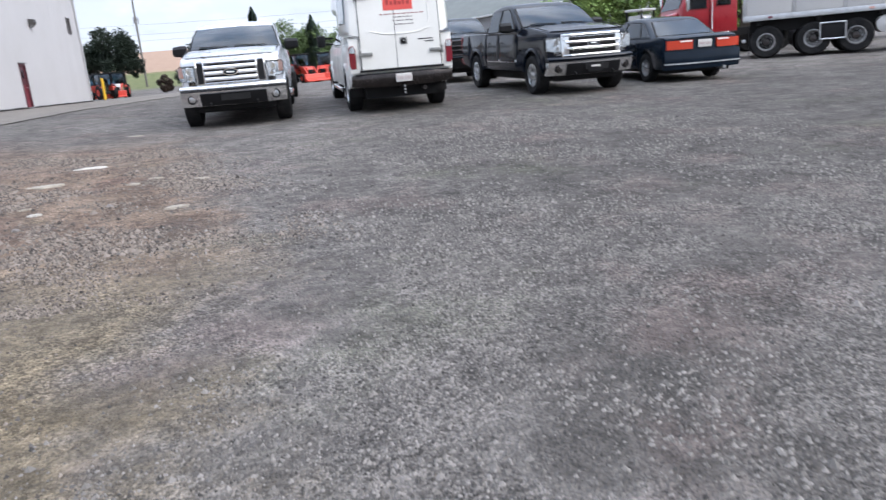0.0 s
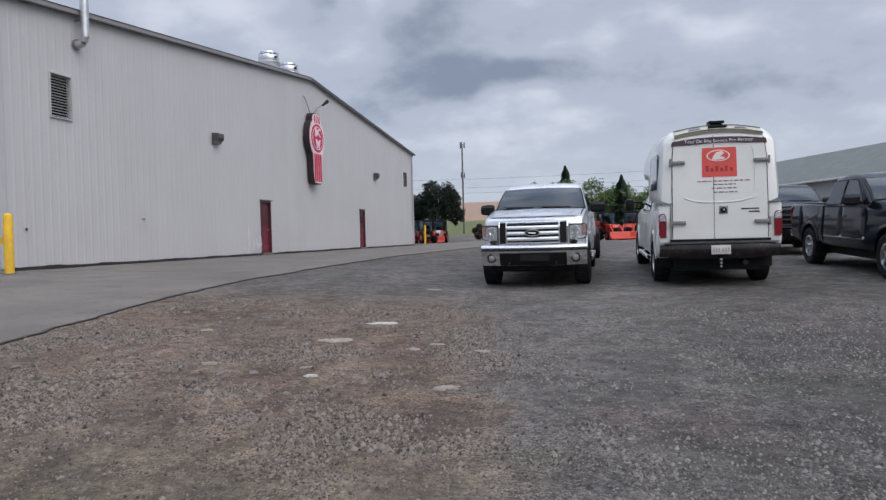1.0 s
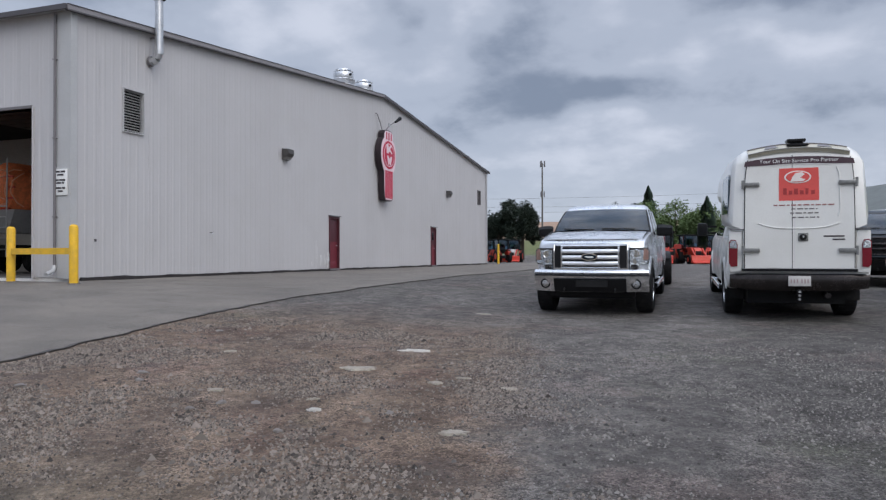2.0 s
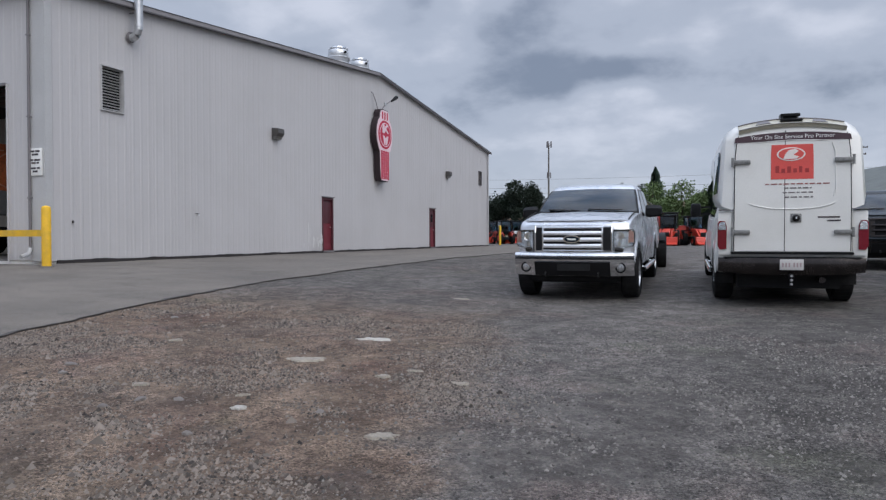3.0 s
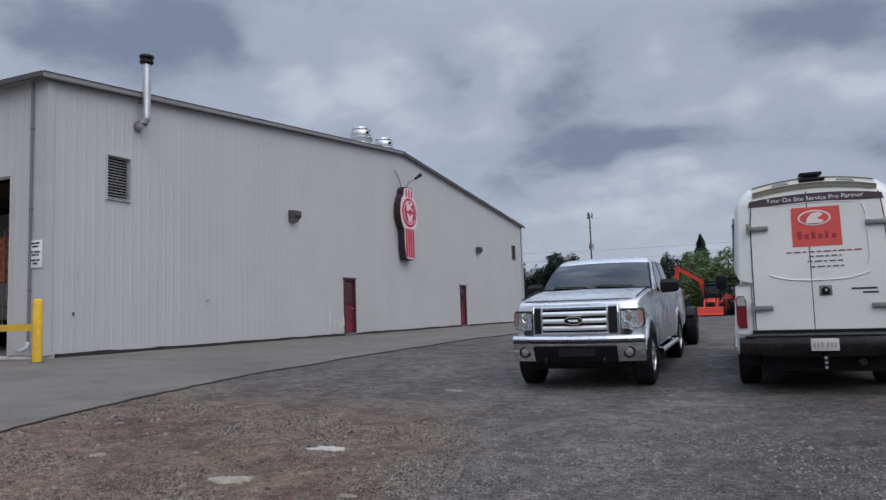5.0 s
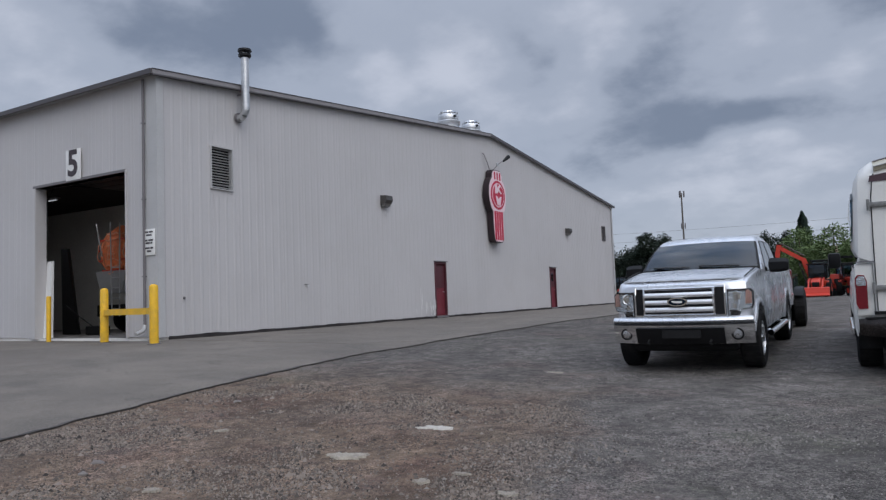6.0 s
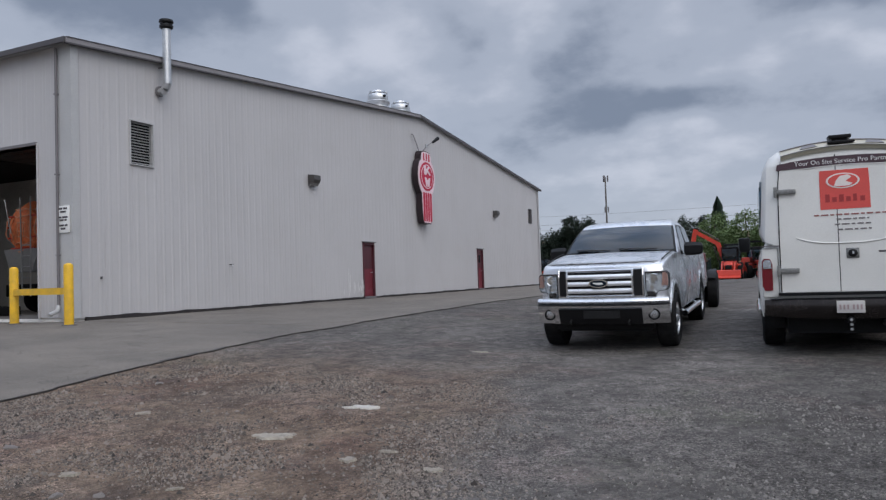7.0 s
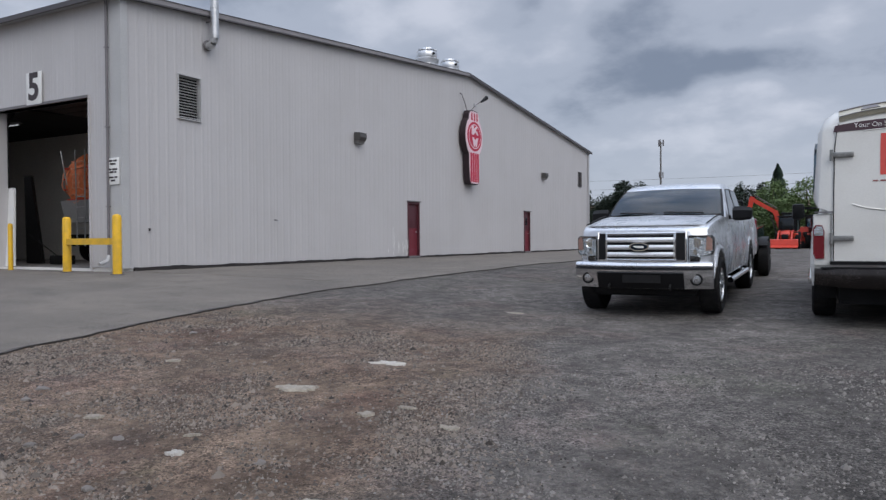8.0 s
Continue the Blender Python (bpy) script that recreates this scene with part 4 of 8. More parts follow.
part("cover", Geo().soft_box(WX + 0.061, WX + 0.068, 12.97, 13.01, 1.61, 1.665, 0.003), TRIM_GREY, t)

# ---- the open bay ----
bx0, bx1, bz0, bz1 = BAY
solid("floor", Geo().box(BACK_X, WX - 0.27, Y0 + 0.26, Y1 - 0.26, BASE - 0.1, BASE - 0.01), CONCRETE, "dark stained concrete shop floor", "floor", "structure", smooth=0)
# the bay's lack of light is put into the ceiling's near-black colour
solid("ceiling", Geo().box(-29.8, WX - 0.28, Y0 + 0.28, Y0 + 6.2, 5.62, 5.7), DARK, "shop bay ceiling coloured near-black to look unlit", "ceiling", "structure", smooth=0)
solid("wall_bay_back", Geo().box(-29.8, WX - 0.28, Y0 + 6.2, Y0 + 6.35, BASE - 0.01, 5.7), BAYWALL, "dim pale back wall of the bay", "wall", "structure", smooth=0)
solid("wall_bay_side", Geo().box(-29.95, -29.8, Y0 + 0.27, Y0 + 6.35, BASE - 0.01, 5.7), BAYWALL, "dim pale side wall of the bay", "wall", "structure", smooth=0)
jambs = Geo().box(bx0 - 0.16, bx0 + 0.13, Y0 - 0.06, Y0 + 0.28, bz0, bz1 - 0.002).box(bx1, bx1 + 0.04, Y0 - 0.045, Y0 + 0.28, bz0, bz1 + 0.05)
solid("trim_bay", jambs, SIDING, "grey steel jambs of the bay opening", "trim", "structure", smooth=0)
solid("trim_bay_head", Geo().box(bx0, bx1, Y0 - 0.06, Y0 + 0.28, bz1, bz1 + 0.07), TRIM_GREY, "dark weather strip over the bay opening", "trim", "structure", smooth=0)
hd = thing("overhead_door", "raised sectional door coloured black as unlit, under the bay ceiling", "overhead door")
# sections and tracks coloured black to sink into the unlit bay
for i in range(8):
    z, y = 5.30, Y0 + 0.9 + 0.55 * i
    part("door_section", Geo().soft_box(bx0 + 0.1, bx1 - 0.1, y, y + 0.53, z, z + 0.05, 0.01), BLACK, hd)
for x in (bx0 + 0.05, bx1 - 0.05):
    part("track", Geo().tube([(x, Y0 + 0.34, BASE), (x, Y0 + 0.34, 4.7), (x, Y0 + 0.6, 5.25), (x, Y0 + 5.4, 5.45)], 0.03, 6), BLACK, hd, "dark door track")
b2 = BAYS[1]
hd2 = thing("overhead_door", "closed grey sectional door of the next bay", "overhead door")
for i in range(9):
    z = lerp(b2[2], b2[3], i / 9)
    part("door_section", Geo().soft_box(b2[0], b2[1], Y0 + 0.04, Y0 + 0.10, z, lerp(b2[2], b2[3], (i + 1) / 9) - 0.006, 0.01), SIDING, hd2)
lamp = thing("bay_lamp", "faint lit tube lamp under the bay ceiling", "ceiling lamp")
part("housing", Geo().soft_box(-20.5, -19.1, Y0 + 1.8, Y0 + 2.0, 5.16, 5.22, 0.02), TRIM_GREY, lamp)
part("tube", Geo().rod((-20.4, Y0 + 1.9, 5.13), (-19.2, Y0 + 1.9, 5.13), 0.02, 8), glow("tube_glow", (0.9, 0.95, 1.0), 0.30), lamp)
# fill light added at the faint tube, in place of daylight through the opening
bay_fill = new("bay_fill_light", bpy.data.lights.new("bay_fill_light", "AREA"))
bay_fill.data.shape, bay_fill.data.size, bay_fill.data.size_y = "RECTANGLE", 1.3, 0.12
bay_fill.data.energy, bay_fill.data.color = 24.0, (0.95, 0.97, 1.0)
bay_fill.matrix_world = pose(-19.8, Y0 + 1.9, 5.09)

five = thing("bay_number_sign", "white square sign with black number 5 above the bay", "sign")
part("plate", Geo().soft_box(-15.51, -14.83, Y0 - 0.075, Y0 - 0.045, 5.08, 5.96, 0.01), WHITE, five)
part("digit", lettering("5", 1.02, 0.006, Matrix.Translation((-15.17, Y0 - 0.08, 5.53)) @ Matrix.Rotation(radians(90), 4, "X"), 0.028), INK, five, "black digit", 0)
notice = thing("notice_sign", "small white notice with dark print on the corner", "sign")
part("plate", Geo().soft_box(-12.13, -11.70, Y0 - 0.085, Y0 - 0.06, 2.76, 3.43, 0.008), WHITE, notice)
for z, words in ((3.335, (0.13, 0.14)), (3.255, (0.20,)), (3.12, (0.10, 0.19)), (3.05, (0.15, 0.07)), (2.92, (0.18, 0.10)), (2.84, (0.16,))):
    u = -11.915 - (sum(words) + 0.03 * (len(words) - 1)) / 2
    for w in words:
        part("print_bar", Geo().box(u, u + w, Y0 - 0.090, Y0 - 0.086, z, z + 0.045), INK, notice, "", 0)
        u += w + 0.03


def guard(xa, ya, xb, yb):
    t = thing("bollard_guard", "yellow steel guard of two posts and crossbar", "bollard")
    za, zb = ground_z(xa, ya) + 0.03, ground_z(xb, yb) + 0.03
    for x, y, z in ((xa, ya, za), (xb, yb, zb)):
        post = part("post", Geo().lathe([(0.10, -0.1), (0.10, 1.29), (0.086, 1.335), (0.05, 1.36), (0.01, 1.365)], Matrix.Translation((x, y, z)), 20), YELLOW, t)
        part("footing", Geo().lathe([(0.16, -0.05), (0.15, 0.012)], Matrix.Translation((x, y, z)), 16), CONCRETE, post)
    part("crossbar", Geo().beam((xa, ya, za + 0.75), (xb, yb, zb + 0.75), 0.11, 0.15), YELLOW, t)


guard(-12.72, 11.42, -10.25, 10.98)
t = thing("bollard", "slim yellow bollard beside the bay opening", "bollard", pose(-15.80, 11.83, PAVED + 0.04))
part("post", Geo().lathe([(0.062, -0.1), (0.062, 1.2), (0.05, 1.24), (0.01, 1.25)], seg=18), YELLOW, t)
t = thing("leaning_board", "white tapered board leaning inside the bay", "board")
part("panel", Geo().slab([(-0.33, 0), (0.27, 0), (0.10, 2.25), (-0.20, 2.25)], lambda u, v: (-16.93 + u, Y0 + 0.18 + v * 0.06, BASE + v), lambda u, v: (-16.93 + u, Y0 + 0.25 + v * 0.06, BASE + v)), WHITE, t)
t = thing("slanting_strip", "dark slanting strip beside the board in the bay", "plank")
part("panel", Geo().slab([(0.0, 0), (0.85, 0), (-0.2, 2.9), (-0.55, 2.9)], lambda u, v: (-19.35 + u, Y0 + 2.2 + v * 0.1, BASE + v), lambda u, v: (-19.35 + u, Y0 + 2.3 + v * 0.1, BASE + v)), BLACK, t)


NET = mat("pale_orange_cord", (0.85, 0.42, 0.26), 0.8, 0, 0.2, 9, 60)


def spreader(x, y):
    """A slatted orange tank on a low frame, with a ladder."""
    t = thing("orange_tank", "orange rounded tank on a grey frame with ladder", "tank", pose(x, y, BASE - 0.01))
    r = 0.95
    m = Matrix.Translation((0, 0, 2.75)) @ Matrix.Rotation(radians(90), 4, "X")
    part("drum", Geo().lathe([(0.3, -0.1), (r * 0.75, 0.0), (r, 0.35), (r, 2.6), (r * 0.7, 2.95)], m, 28), TANK_ORANGE, t)
    for z in (2.1, 2.45, 2.8, 3.15):
        w = math.sqrt(max(0.05, r * r - (z - 2.75) ** 2))
        part("slat", Geo().box(-w * 0.8, w * 0.8, 0.0, 0.05, z, z + 0.05), ORANGE, t, "", 0)
    part("hopper", Geo().slab([(-0.85, 2.1), (0.85, 2.1), (0.55, 1.35), (-0.55, 1.35)], lambda u, v: (u, 0.1, v), lambda u, v: (u, -2.6, v)), ROOF, t, "grey steel hopper")
    rng = random.Random(3)
    for k in range(7):
        z = 2.05 + 0.22 * k
        w = math.sqrt(max(0.04, r * r - (z - 2.75) ** 2)) * 0.9
        part("net_cord", Geo().tube([(lerp(-w, w, i / 10), 0.10 - 0.42 * abs(2 * i / 10 - 1) ** 2.5, z + rng.uniform(-0.05, 0.05)) for i in range(11)], 0.02, 5), NET, t)
    for k in range(6):
        x = -0.72 + 0.29 * k
        w = math.sqrt(max(0.04, r * r - x * x)) * 0.9
        part("net_cord", Geo().tube([(x + rng.uniform(-0.05, 0.05), 0.11 - 0.42 * abs(2 * i / 8 - 1) ** 2.5, 2.75 + lerp(-w, w, i / 8)) for i in range(9)], 0.02, 5), NET, t)
    for u, lean in ((-0.62, -0.04), (-0.22, 0.06), (0.30, 0.30)):
        part("rail", Geo().rod((u, 0.22, 0.55 if u < 0 else 2.6), (u + lean, 0.22, 3.75), 0.022, 8), GALV, t)
    for z in (0.8, 1.15, 1.5, 1.85, 2.2):
        part("rung", Geo().rod((-0.62, 0.22, z), (-0.21, 0.22, z), 0.018, 8), GALV, t)
    part("chassis", Geo().soft_box(-0.7, 0.7, -2.8, 0.15, 0.55, 0.95, 0.03), BLACK, t, "dark chassis")
    for u in (-0.6, 0.6):
        part("wheel", Geo().lathe([(0.2, -0.12), (0.42, -0.12), (0.45, 0), (0.42, 0.12), (0.2, 0.12)], Matrix.Translation((u, -0.9, 0.45)) @ Matrix.Rotation(radians(90), 4, "Y"), 20), RUBBER, t)
    t.rotation_euler = (0, 0, radians(180))


spreader(-18.35, Y0 + 3.4)
t = thing("floor_jack", "dark low jack with a long handle on the floor", "tool")
part("body", Geo().soft_box(-17.2, -16.5, Y0 + 1.6, Y0 + 2.0, BASE, BASE + 0.28, 0.04), BLACK, t)
part("handle", Geo().rod((-17.1, Y0 + 1.8, BASE + 0.25), (-17.9, Y0 + 1.4, BASE + 0.95), 0.018, 8), BLACK, t)


GRILLE_BRIGHT = mat("bright_grille_bar", (0.80, 0.80, 0.81), 0.30, 0.6, 0.05, 8, 60)


# ---- vehicles: local x to the right, y ahead, z up from the ground ----
def wheel(parent, x, y, r=0.40, w=0.27, spokes=6, rim=None, hub_r=None, name="wheel"):
    """A tyre and a spoked rim on an axle along x; the outer side faces away from the middle."""
    s = 1 if x > 0 else -1
    m = Matrix.Translation((x, y, r)) @ Matrix.Rotation(radians(90 * s), 4, "Y")
    hr = hub_r or r * 0.60
    h = w / 2
    t = part(name, Geo().lathe([(hr * 0.96, -h * 0.8), (r * 0.86, -h), (r * 0.97, -h * 0.86), (r, -h * 0.45), (r, h * 0.45), (r * 0.97, h * 0.86), (r * 0.86, h), (hr, h * 0.82), (hr * 0.96, h * 0.3)], m, 32), RUBBER, parent)
    tread = Geo()
    for i in range(28):
        a = Matrix.Rotation(2 * math.pi * i / 28, 4, "Z")
        tread.box(r * 0.985, r * 1.008, -0.022, 0.022, -h * 0.8, h * 0.8, m @ a)
    part("tread", tread, RUBBER, t, "", 0)
    g = Geo().lathe([(hr * 0.97, -h * 0.5), (hr * 0.99, h * 0.85), (hr * 0.90, h * 0.88), (hr * 0.86, h * 0.4), (hr * 0.3, h * 0.35)], m, 28)
    part("rim", g, rim or ALLOY, t)
    sp = Geo()
    for i in range(spokes):
        a = Matrix.Rotation(2 * math.pi * i / spokes, 4, "Z")
        sp.soft_box(hr * 0.16, hr * 0.90, -hr * 0.13, hr * 0.13, h * 0.45, h * 0.78, 0.012, m @ a)
    part("spokes", sp, rim or ALLOY, t)
    part("hub", Geo().lathe([(hr * 0.26, h * 0.4), (hr * 0.25, h * 0.86), (hr * 0.16, h * 0.95)], m, 16), rim or ALLOY, t)
    part("brake", Geo().lathe([(hr * 0.82, h * 0.15), (hr * 0.82, h * 0.34)], m, 20), DARK, t)


def arch(yc, zc, r, low, steps=12):
    """The points of a wheel cut-out from back to front."""
    a0 = math.asin(max(-1, min(1, (low - zc) / r)))
    return [(yc - r * math.cos(a), zc + r * math.sin(a)) for a in (lerp(a0, math.pi - a0, i / steps) for i in range(steps + 1))]


class Truck:
    """The numbers of a full-size pickup."""
    half, L, yf, yr = 0.965, 5.9, 2.0, -1.70
    nose, tail, sill = 2.86, -2.90, 0.46
    belt, cowl, rail, roof = 1.30, 1.395, 1.33, 1.95
    cab_back = -0.92


def pickup_shape(T):
    def bend(x, y, z):
        k = smoothstep(1.4, T.nose, y)
        u = abs(x) / T.half
        y2 = y - k * 0.17 * u ** 2.4
        side = 1 - 0.035 * smoothstep(0.75, 1.35, z) - 0.03 * smoothstep(0.6, 0.35, z)
        return (x * side * (1 - 0.035 * k), y2, z)

    return bend


def cab_bend(T):
    def bend(x, y, z):
        k = max(0.0, (z - T.belt) / (T.roof - T.belt))
        w = 1 - 0.180 * k - 0.02 * k * k
        u = abs(x) / 0.95
        y2 = y - (0.15 * u ** 2.2 if y > 0.35 else 0.0) * smoothstep(0.35, 0.9, y) + (0.05 * u ** 2 if y < -0.6 else 0)
        return (x * w, y2, z - 0.03 * u ** 2 * smoothstep(1.75, 1.9, z))

    return bend


def pickup(name, label, m, paint, style="bars", canopy=False, T=Truck, board=True, mirror_mat=None, amber=True, bright=None):
    bright = bright or CHROME
    t = thing(name, label, "pickup truck", m)
    H = T.half
    bend, cbend = pickup_shape(T), cab_bend(T)
    lower = [(T.tail + 0.06, T.sill + 0.12)] + arch(T.yr, 0.42, 0.50, T.sill) + arch(T.yf, 0.42, 0.50, T.sill)
    frontal = [(T.nose - 0.12, 0.56), (T.nose - 0.02, 0.62), (T.nose, 0.80), (T.nose, 1.12), (T.nose - 0.03, 1.22), (T.nose - 0.12, 1.272)]
    top = [(2.3, 1.325), (1.85, 1.37), (1.50, T.cowl), (1.30, T.cowl - 0.03), (1.0, T.belt), (T.cab_back, T.belt), (T.cab_back - 0.03, T.rail), (T.tail + 0.03, T.rail + 0.02), (T.tail, T.rail - 0.02), (T.tail, 0.66)]
    body = part("body", Geo().prism(lower + frontal + top, H, bend, 0.055, 8), paint, t)
    # dark wheel wells and underbody
    part("underbody", Geo().box(-H * 0.70, H * 0.70, T.tail + 0.25, T.nose - 0.25, 0.27, 0.60).box(-H * 0.9, H * 0.9, T.yr - 0.52, T.yr + 0.52, 0.50, 0.96).box(-H * 0.9, H * 0.9, T.yf - 0.52, T.yf + 0.52, 0.50, 0.96), DARK, t, "", 0)
    for s in (-1, 1):
        for yc in (T.yf, T.yr):
            pts = arch(yc, 0.42, 0.515, T.sill, 16)
            flare = Geo()
            ring = [bend(s * (H + o), yc + (y - yc) * k, 0.42 + (z - 0.42) * k) for y, z in pts for k, o in ((0.94, 0.012), (1.0, 0.022), (1.09, 0.004))]
            n = len(pts)
            flare.add(ring + [(p[0] - s * 0.05, p[1], p[2]) for p in ring], [(i * 3 + j, i * 3 + j + 1, i * 3 + j + 4, i * 3 + j + 3) for i in range(n - 1) for j in (0, 1)] + [(3 * n + i * 3, 3 * n + i * 3 + 3, i * 3 + 3, i * 3) for i in range(n - 1)] + [(i * 3 + 2, i * 3 + 5, 3 * n + i * 3 + 5, 3 * n + i * 3 + 2) for i in range(n - 1)])
            part("wheel_arch", flare, paint, body)
    # cab
    cabin = [(T.cab_back, T.belt - 0.06), (T.cab_back + 0.10, 1.80), (T.cab_back + 0.24, 1.90), (-0.25, T.roof - 0.005), (0.20, T.roof), (0.52, T.roof - 0.035), (0.66, T.roof - 0.09), (1.46, T.cowl - 0.02), (1.30, T.belt - 0.06)]
    cab = part("cab", Geo().prism(cabin, 0.95, cbend, 0.075, 8), paint, t)

    def screen(u, v, lift, x0, x1):
        """A place on the windscreen's plane."""
        k = lerp(0.03, 0.955, v)
        y, z = lerp(1.46, 0.66, k), lerp(T.cowl - 0.02, T.roof - 0.09, k)
        nx = lerp(-1, 1, u) * lerp(x0, x1, v)
        kk = max(0.0, (z - T.belt) / (T.roof - T.belt))
        px, py, pz = cbend(nx / (1 - 0.180 * kk - 0.02 * kk * kk), y, z)
        bow = lift + 0.035 * math.sin(math.pi * v)
        return (nx, py + bow * 0.55, pz + bow * 0.84)

    part("screen_seal", Geo().sheet(14, 8, lambda u, v: screen(u, v, 0.006, 0.905, 0.780), (0, -0.02, -0.03)), BLACK, cab)
    part("windscreen", Geo().sheet(14, 8, lambda u, v: screen(u, lerp(0.04, 0.95, v), 0.016, 0.87, 0.745), (0, -0.004, -0.006)), GLASS, cab, "tinted windscreen")
    for x0, x1 in ((-0.62, -0.02), (0.12, 0.70)):
        pts = [screen(0.5 + x / 2 / 0.85, 0.05 + 0.035 * (i / 3), 0.035, 0.85, 0.72) for i, x in enumerate((x0, lerp(x0, x1, 0.33), lerp(x0, x1, 0.66), x1))]
        part("wiper", Geo().tube(pts, 0.012, 6), BLACK, cab)
    # side windows on the leaning flanks
    def flank(s, lift):
        def place(y, z):
            k = max(0.0, (z - T.belt) / (T.roof - T.belt))
            return (s * (0.95 * (1 - 0.180 * k - 0.02 * k * k) + lift), y, z)
        return place

    for s in (-1, 1):
        for outline in ([(0.06, 1.33), (1.02, 1.33), (0.92, 1.42), (0.50, 1.80), (0.38, 1.83), (0.06, 1.83)], [(-0.78, 1.33), (-0.02, 1.33), (-0.02, 1.83), (-0.66, 1.81)]):
            cy = sum(p[0] for p in outline) / len(outline)
            seal = part("window_seal", Geo().slab(outline, flank(s, 0.004), flank(s, -0.03)), BLACK, cab)
            part("side_window", Geo().slab([(lerp(y, cy, 0.06), lerp(z, 1.58, 0.07)) for y, z in outline], flank(s, 0.012), flank(s, 0.006)), GLASS, seal)
        # doors: shut lines and handles
        def skin(y0, y1, z0, z1):
            """A pressed outer panel: full at the shoulder, tucked in towards the sill, with one crease."""
            def place(u, v):
                y, z = lerp(y0, y1, u), lerp(z0, z1, v)
                full = 0.030 * math.sin(math.pi * min(1, max(0, (z - 0.42) / 0.92))) - 0.016 * smoothstep(0.74, 0.62, z) + 0.008 * smoothstep(1.00, 1.06, z)
                full *= min(1.0, u / 0.07, (1 - u) / 0.07)
                px = bend(s * H, y, z)[0]
                return (px + s * (full + 0.002), y, z)
            return Geo().sheet(14, 14, place, (-s * 0.04, 0, 0))

        for y0, y1, hy in ((0.03, 1.11, 0.22), (-0.86, 0.012, -0.66)):
            door = part("door", skin(y0, y1, 0.56, 1.27), paint, body)
            part("door_handle", Geo().soft_box(s * (H - 0.005) - 0.025, s * (H - 0.005) + 0.03, hy - 0.10, hy + 0.10, 1.08, 1.12, 0.012), paint, door)
        part("bed_side", skin(T.tail + 0.10, T.yr - 0.56, 0.60, 1.30), paint, body)
        part("bed_side", skin(T.yr + 0.56, T.cab_back - 0.01, 0.56, 1.30), paint, body)
        if not canopy:
            mir = part("mirror_arm", Geo().soft_box(s * 0.90 - 0.06, s * 0.98 + 0.06, 0.90, 1.00, 1.33, 1.40, 0.02), BLACK, cab)
            part("mirror_shell", Geo().prism([(0.87, 1.33), (0.93, 1.31), (1.00, 1.35), (1.00, 1.47), (0.94, 1.53), (0.87, 1.52)], 0.145, lambda x, y, z: (x + s * 1.125, y - 0.10 * max(0, s * x), lerp(1.42, z, 1 - 1.1 * max(0, s * x))), 0.04, 4), mirror_mat or BLACK, mir, "black mirror shell")
            part("mirror_glass", Geo().soft_box(s * 1.115 - 0.105, s * 1.115 + 0.105, 0.850, 0.862, 1.355, 1.495, 0.004), CHROME, mir)
        if board:
            part("running_board", Geo().rod((s * (H + 0.02), -0.95, 0.40), (s * (H + 0.02), 1.25, 0.40), 0.045, 12).tube([(s * (H - 0.2), -0.8, 0.46), (s * (H + 0.02), -0.8, 0.40)], 0.03, 8).tube([(s * (H - 0.2), 1.0, 0.46), (s * (H + 0.02), 1.0, 0.40)], 0.03, 8), CHROME, t, "bright tubular side step")
        else:
            part("side_trim", Geo().soft_box(s * H - 0.02, s * H + 0.018, -0.85, 1.12, 0.66, 0.72, 0.008), CHROME, t)
    # bonnet with two raised lines
    def hood(u, v):
        y = lerp(1.52, T.nose - 0.11, v)
        x = lerp(-0.90, 0.90, u)
        base = np.interp(y, [1.50, 1.85, 2.3, T.nose - 0.12], [T.cowl, 1.37, 1.325, 1.272])
        rise = (0.020 * smoothstep(0.66, 0.50, abs(x)) + 0.010 * smoothstep(0.46, 0.0, abs(x))) * smoothstep(0, 0.2, v) * smoothstep(1.0, 0.72, v)
        edge = -0.02 * (1 if u in (0, 1) else 0)
        p = bend(x, y, base + 0.014 + rise + edge)
        return p

    part("hood", Geo().sheet(28, 16, hood, (0, 0, -0.03)), paint, body)
    # dark shut lines round the bonnet and along its front edge
    for s in (-1, 1):
        part("shut_line", Geo().tube([tuple(Vector(hood(0.5 + s * 0.506, i / 8)) + Vector((0, 0, 0.012))) for i in range(9)], 0.009, 6), DARK, body)
    part("shut_line", Geo().tube([tuple(Vector(hood(i / 10, 1.0)) + Vector((0, 0.010, -0.016))) for i in range(11)], 0.005, 6), DARK, body)
    part("cowl_panel", Geo().sheet(10, 2, lambda u, v: (lerp(-0.84, 0.84, u), 1.50 + 0.05 * v - 0.13 * abs(2 * u - 1) ** 2.2, T.cowl + 0.014), (0, 0, -0.03)), BLACK, body)
    # nose pieces follow the bowed front
    def nose(x, z, out):
        p = bend(x, T.nose, z)
        return (x, p[1] + out - (0.055 * smoothstep(1.10, 1.28, z)), z)

    def plate(x0, x1, z0, z1, o0, o1, nu=8, nv=2):
        return Geo().sheet(nu, nv, lambda u, v: nose(lerp(x0, x1, u), lerp(z0, z1, v), o1), (0, o0 - o1, 0))

    def bead(x0, x1, z, r, out, n=8):
        """A rounded chrome bar that follows the bow of the nose."""
        return Geo().tube([nose(lerp(x0, x1, i / n), z, out) for i in range(n + 1)], r, 10)

    def gz(z):
        return (0.778 + (z - 0.795) * 1.13) if style == "bars" else 0.80 + (z - 0.795) * 1.13

    if style == "bars":
        gr = part("grille_surround", plate(-0.62, 0.62, gz(0.795), gz(1.165), -0.02, 0.022), CHROME, t, "bright grille surround")
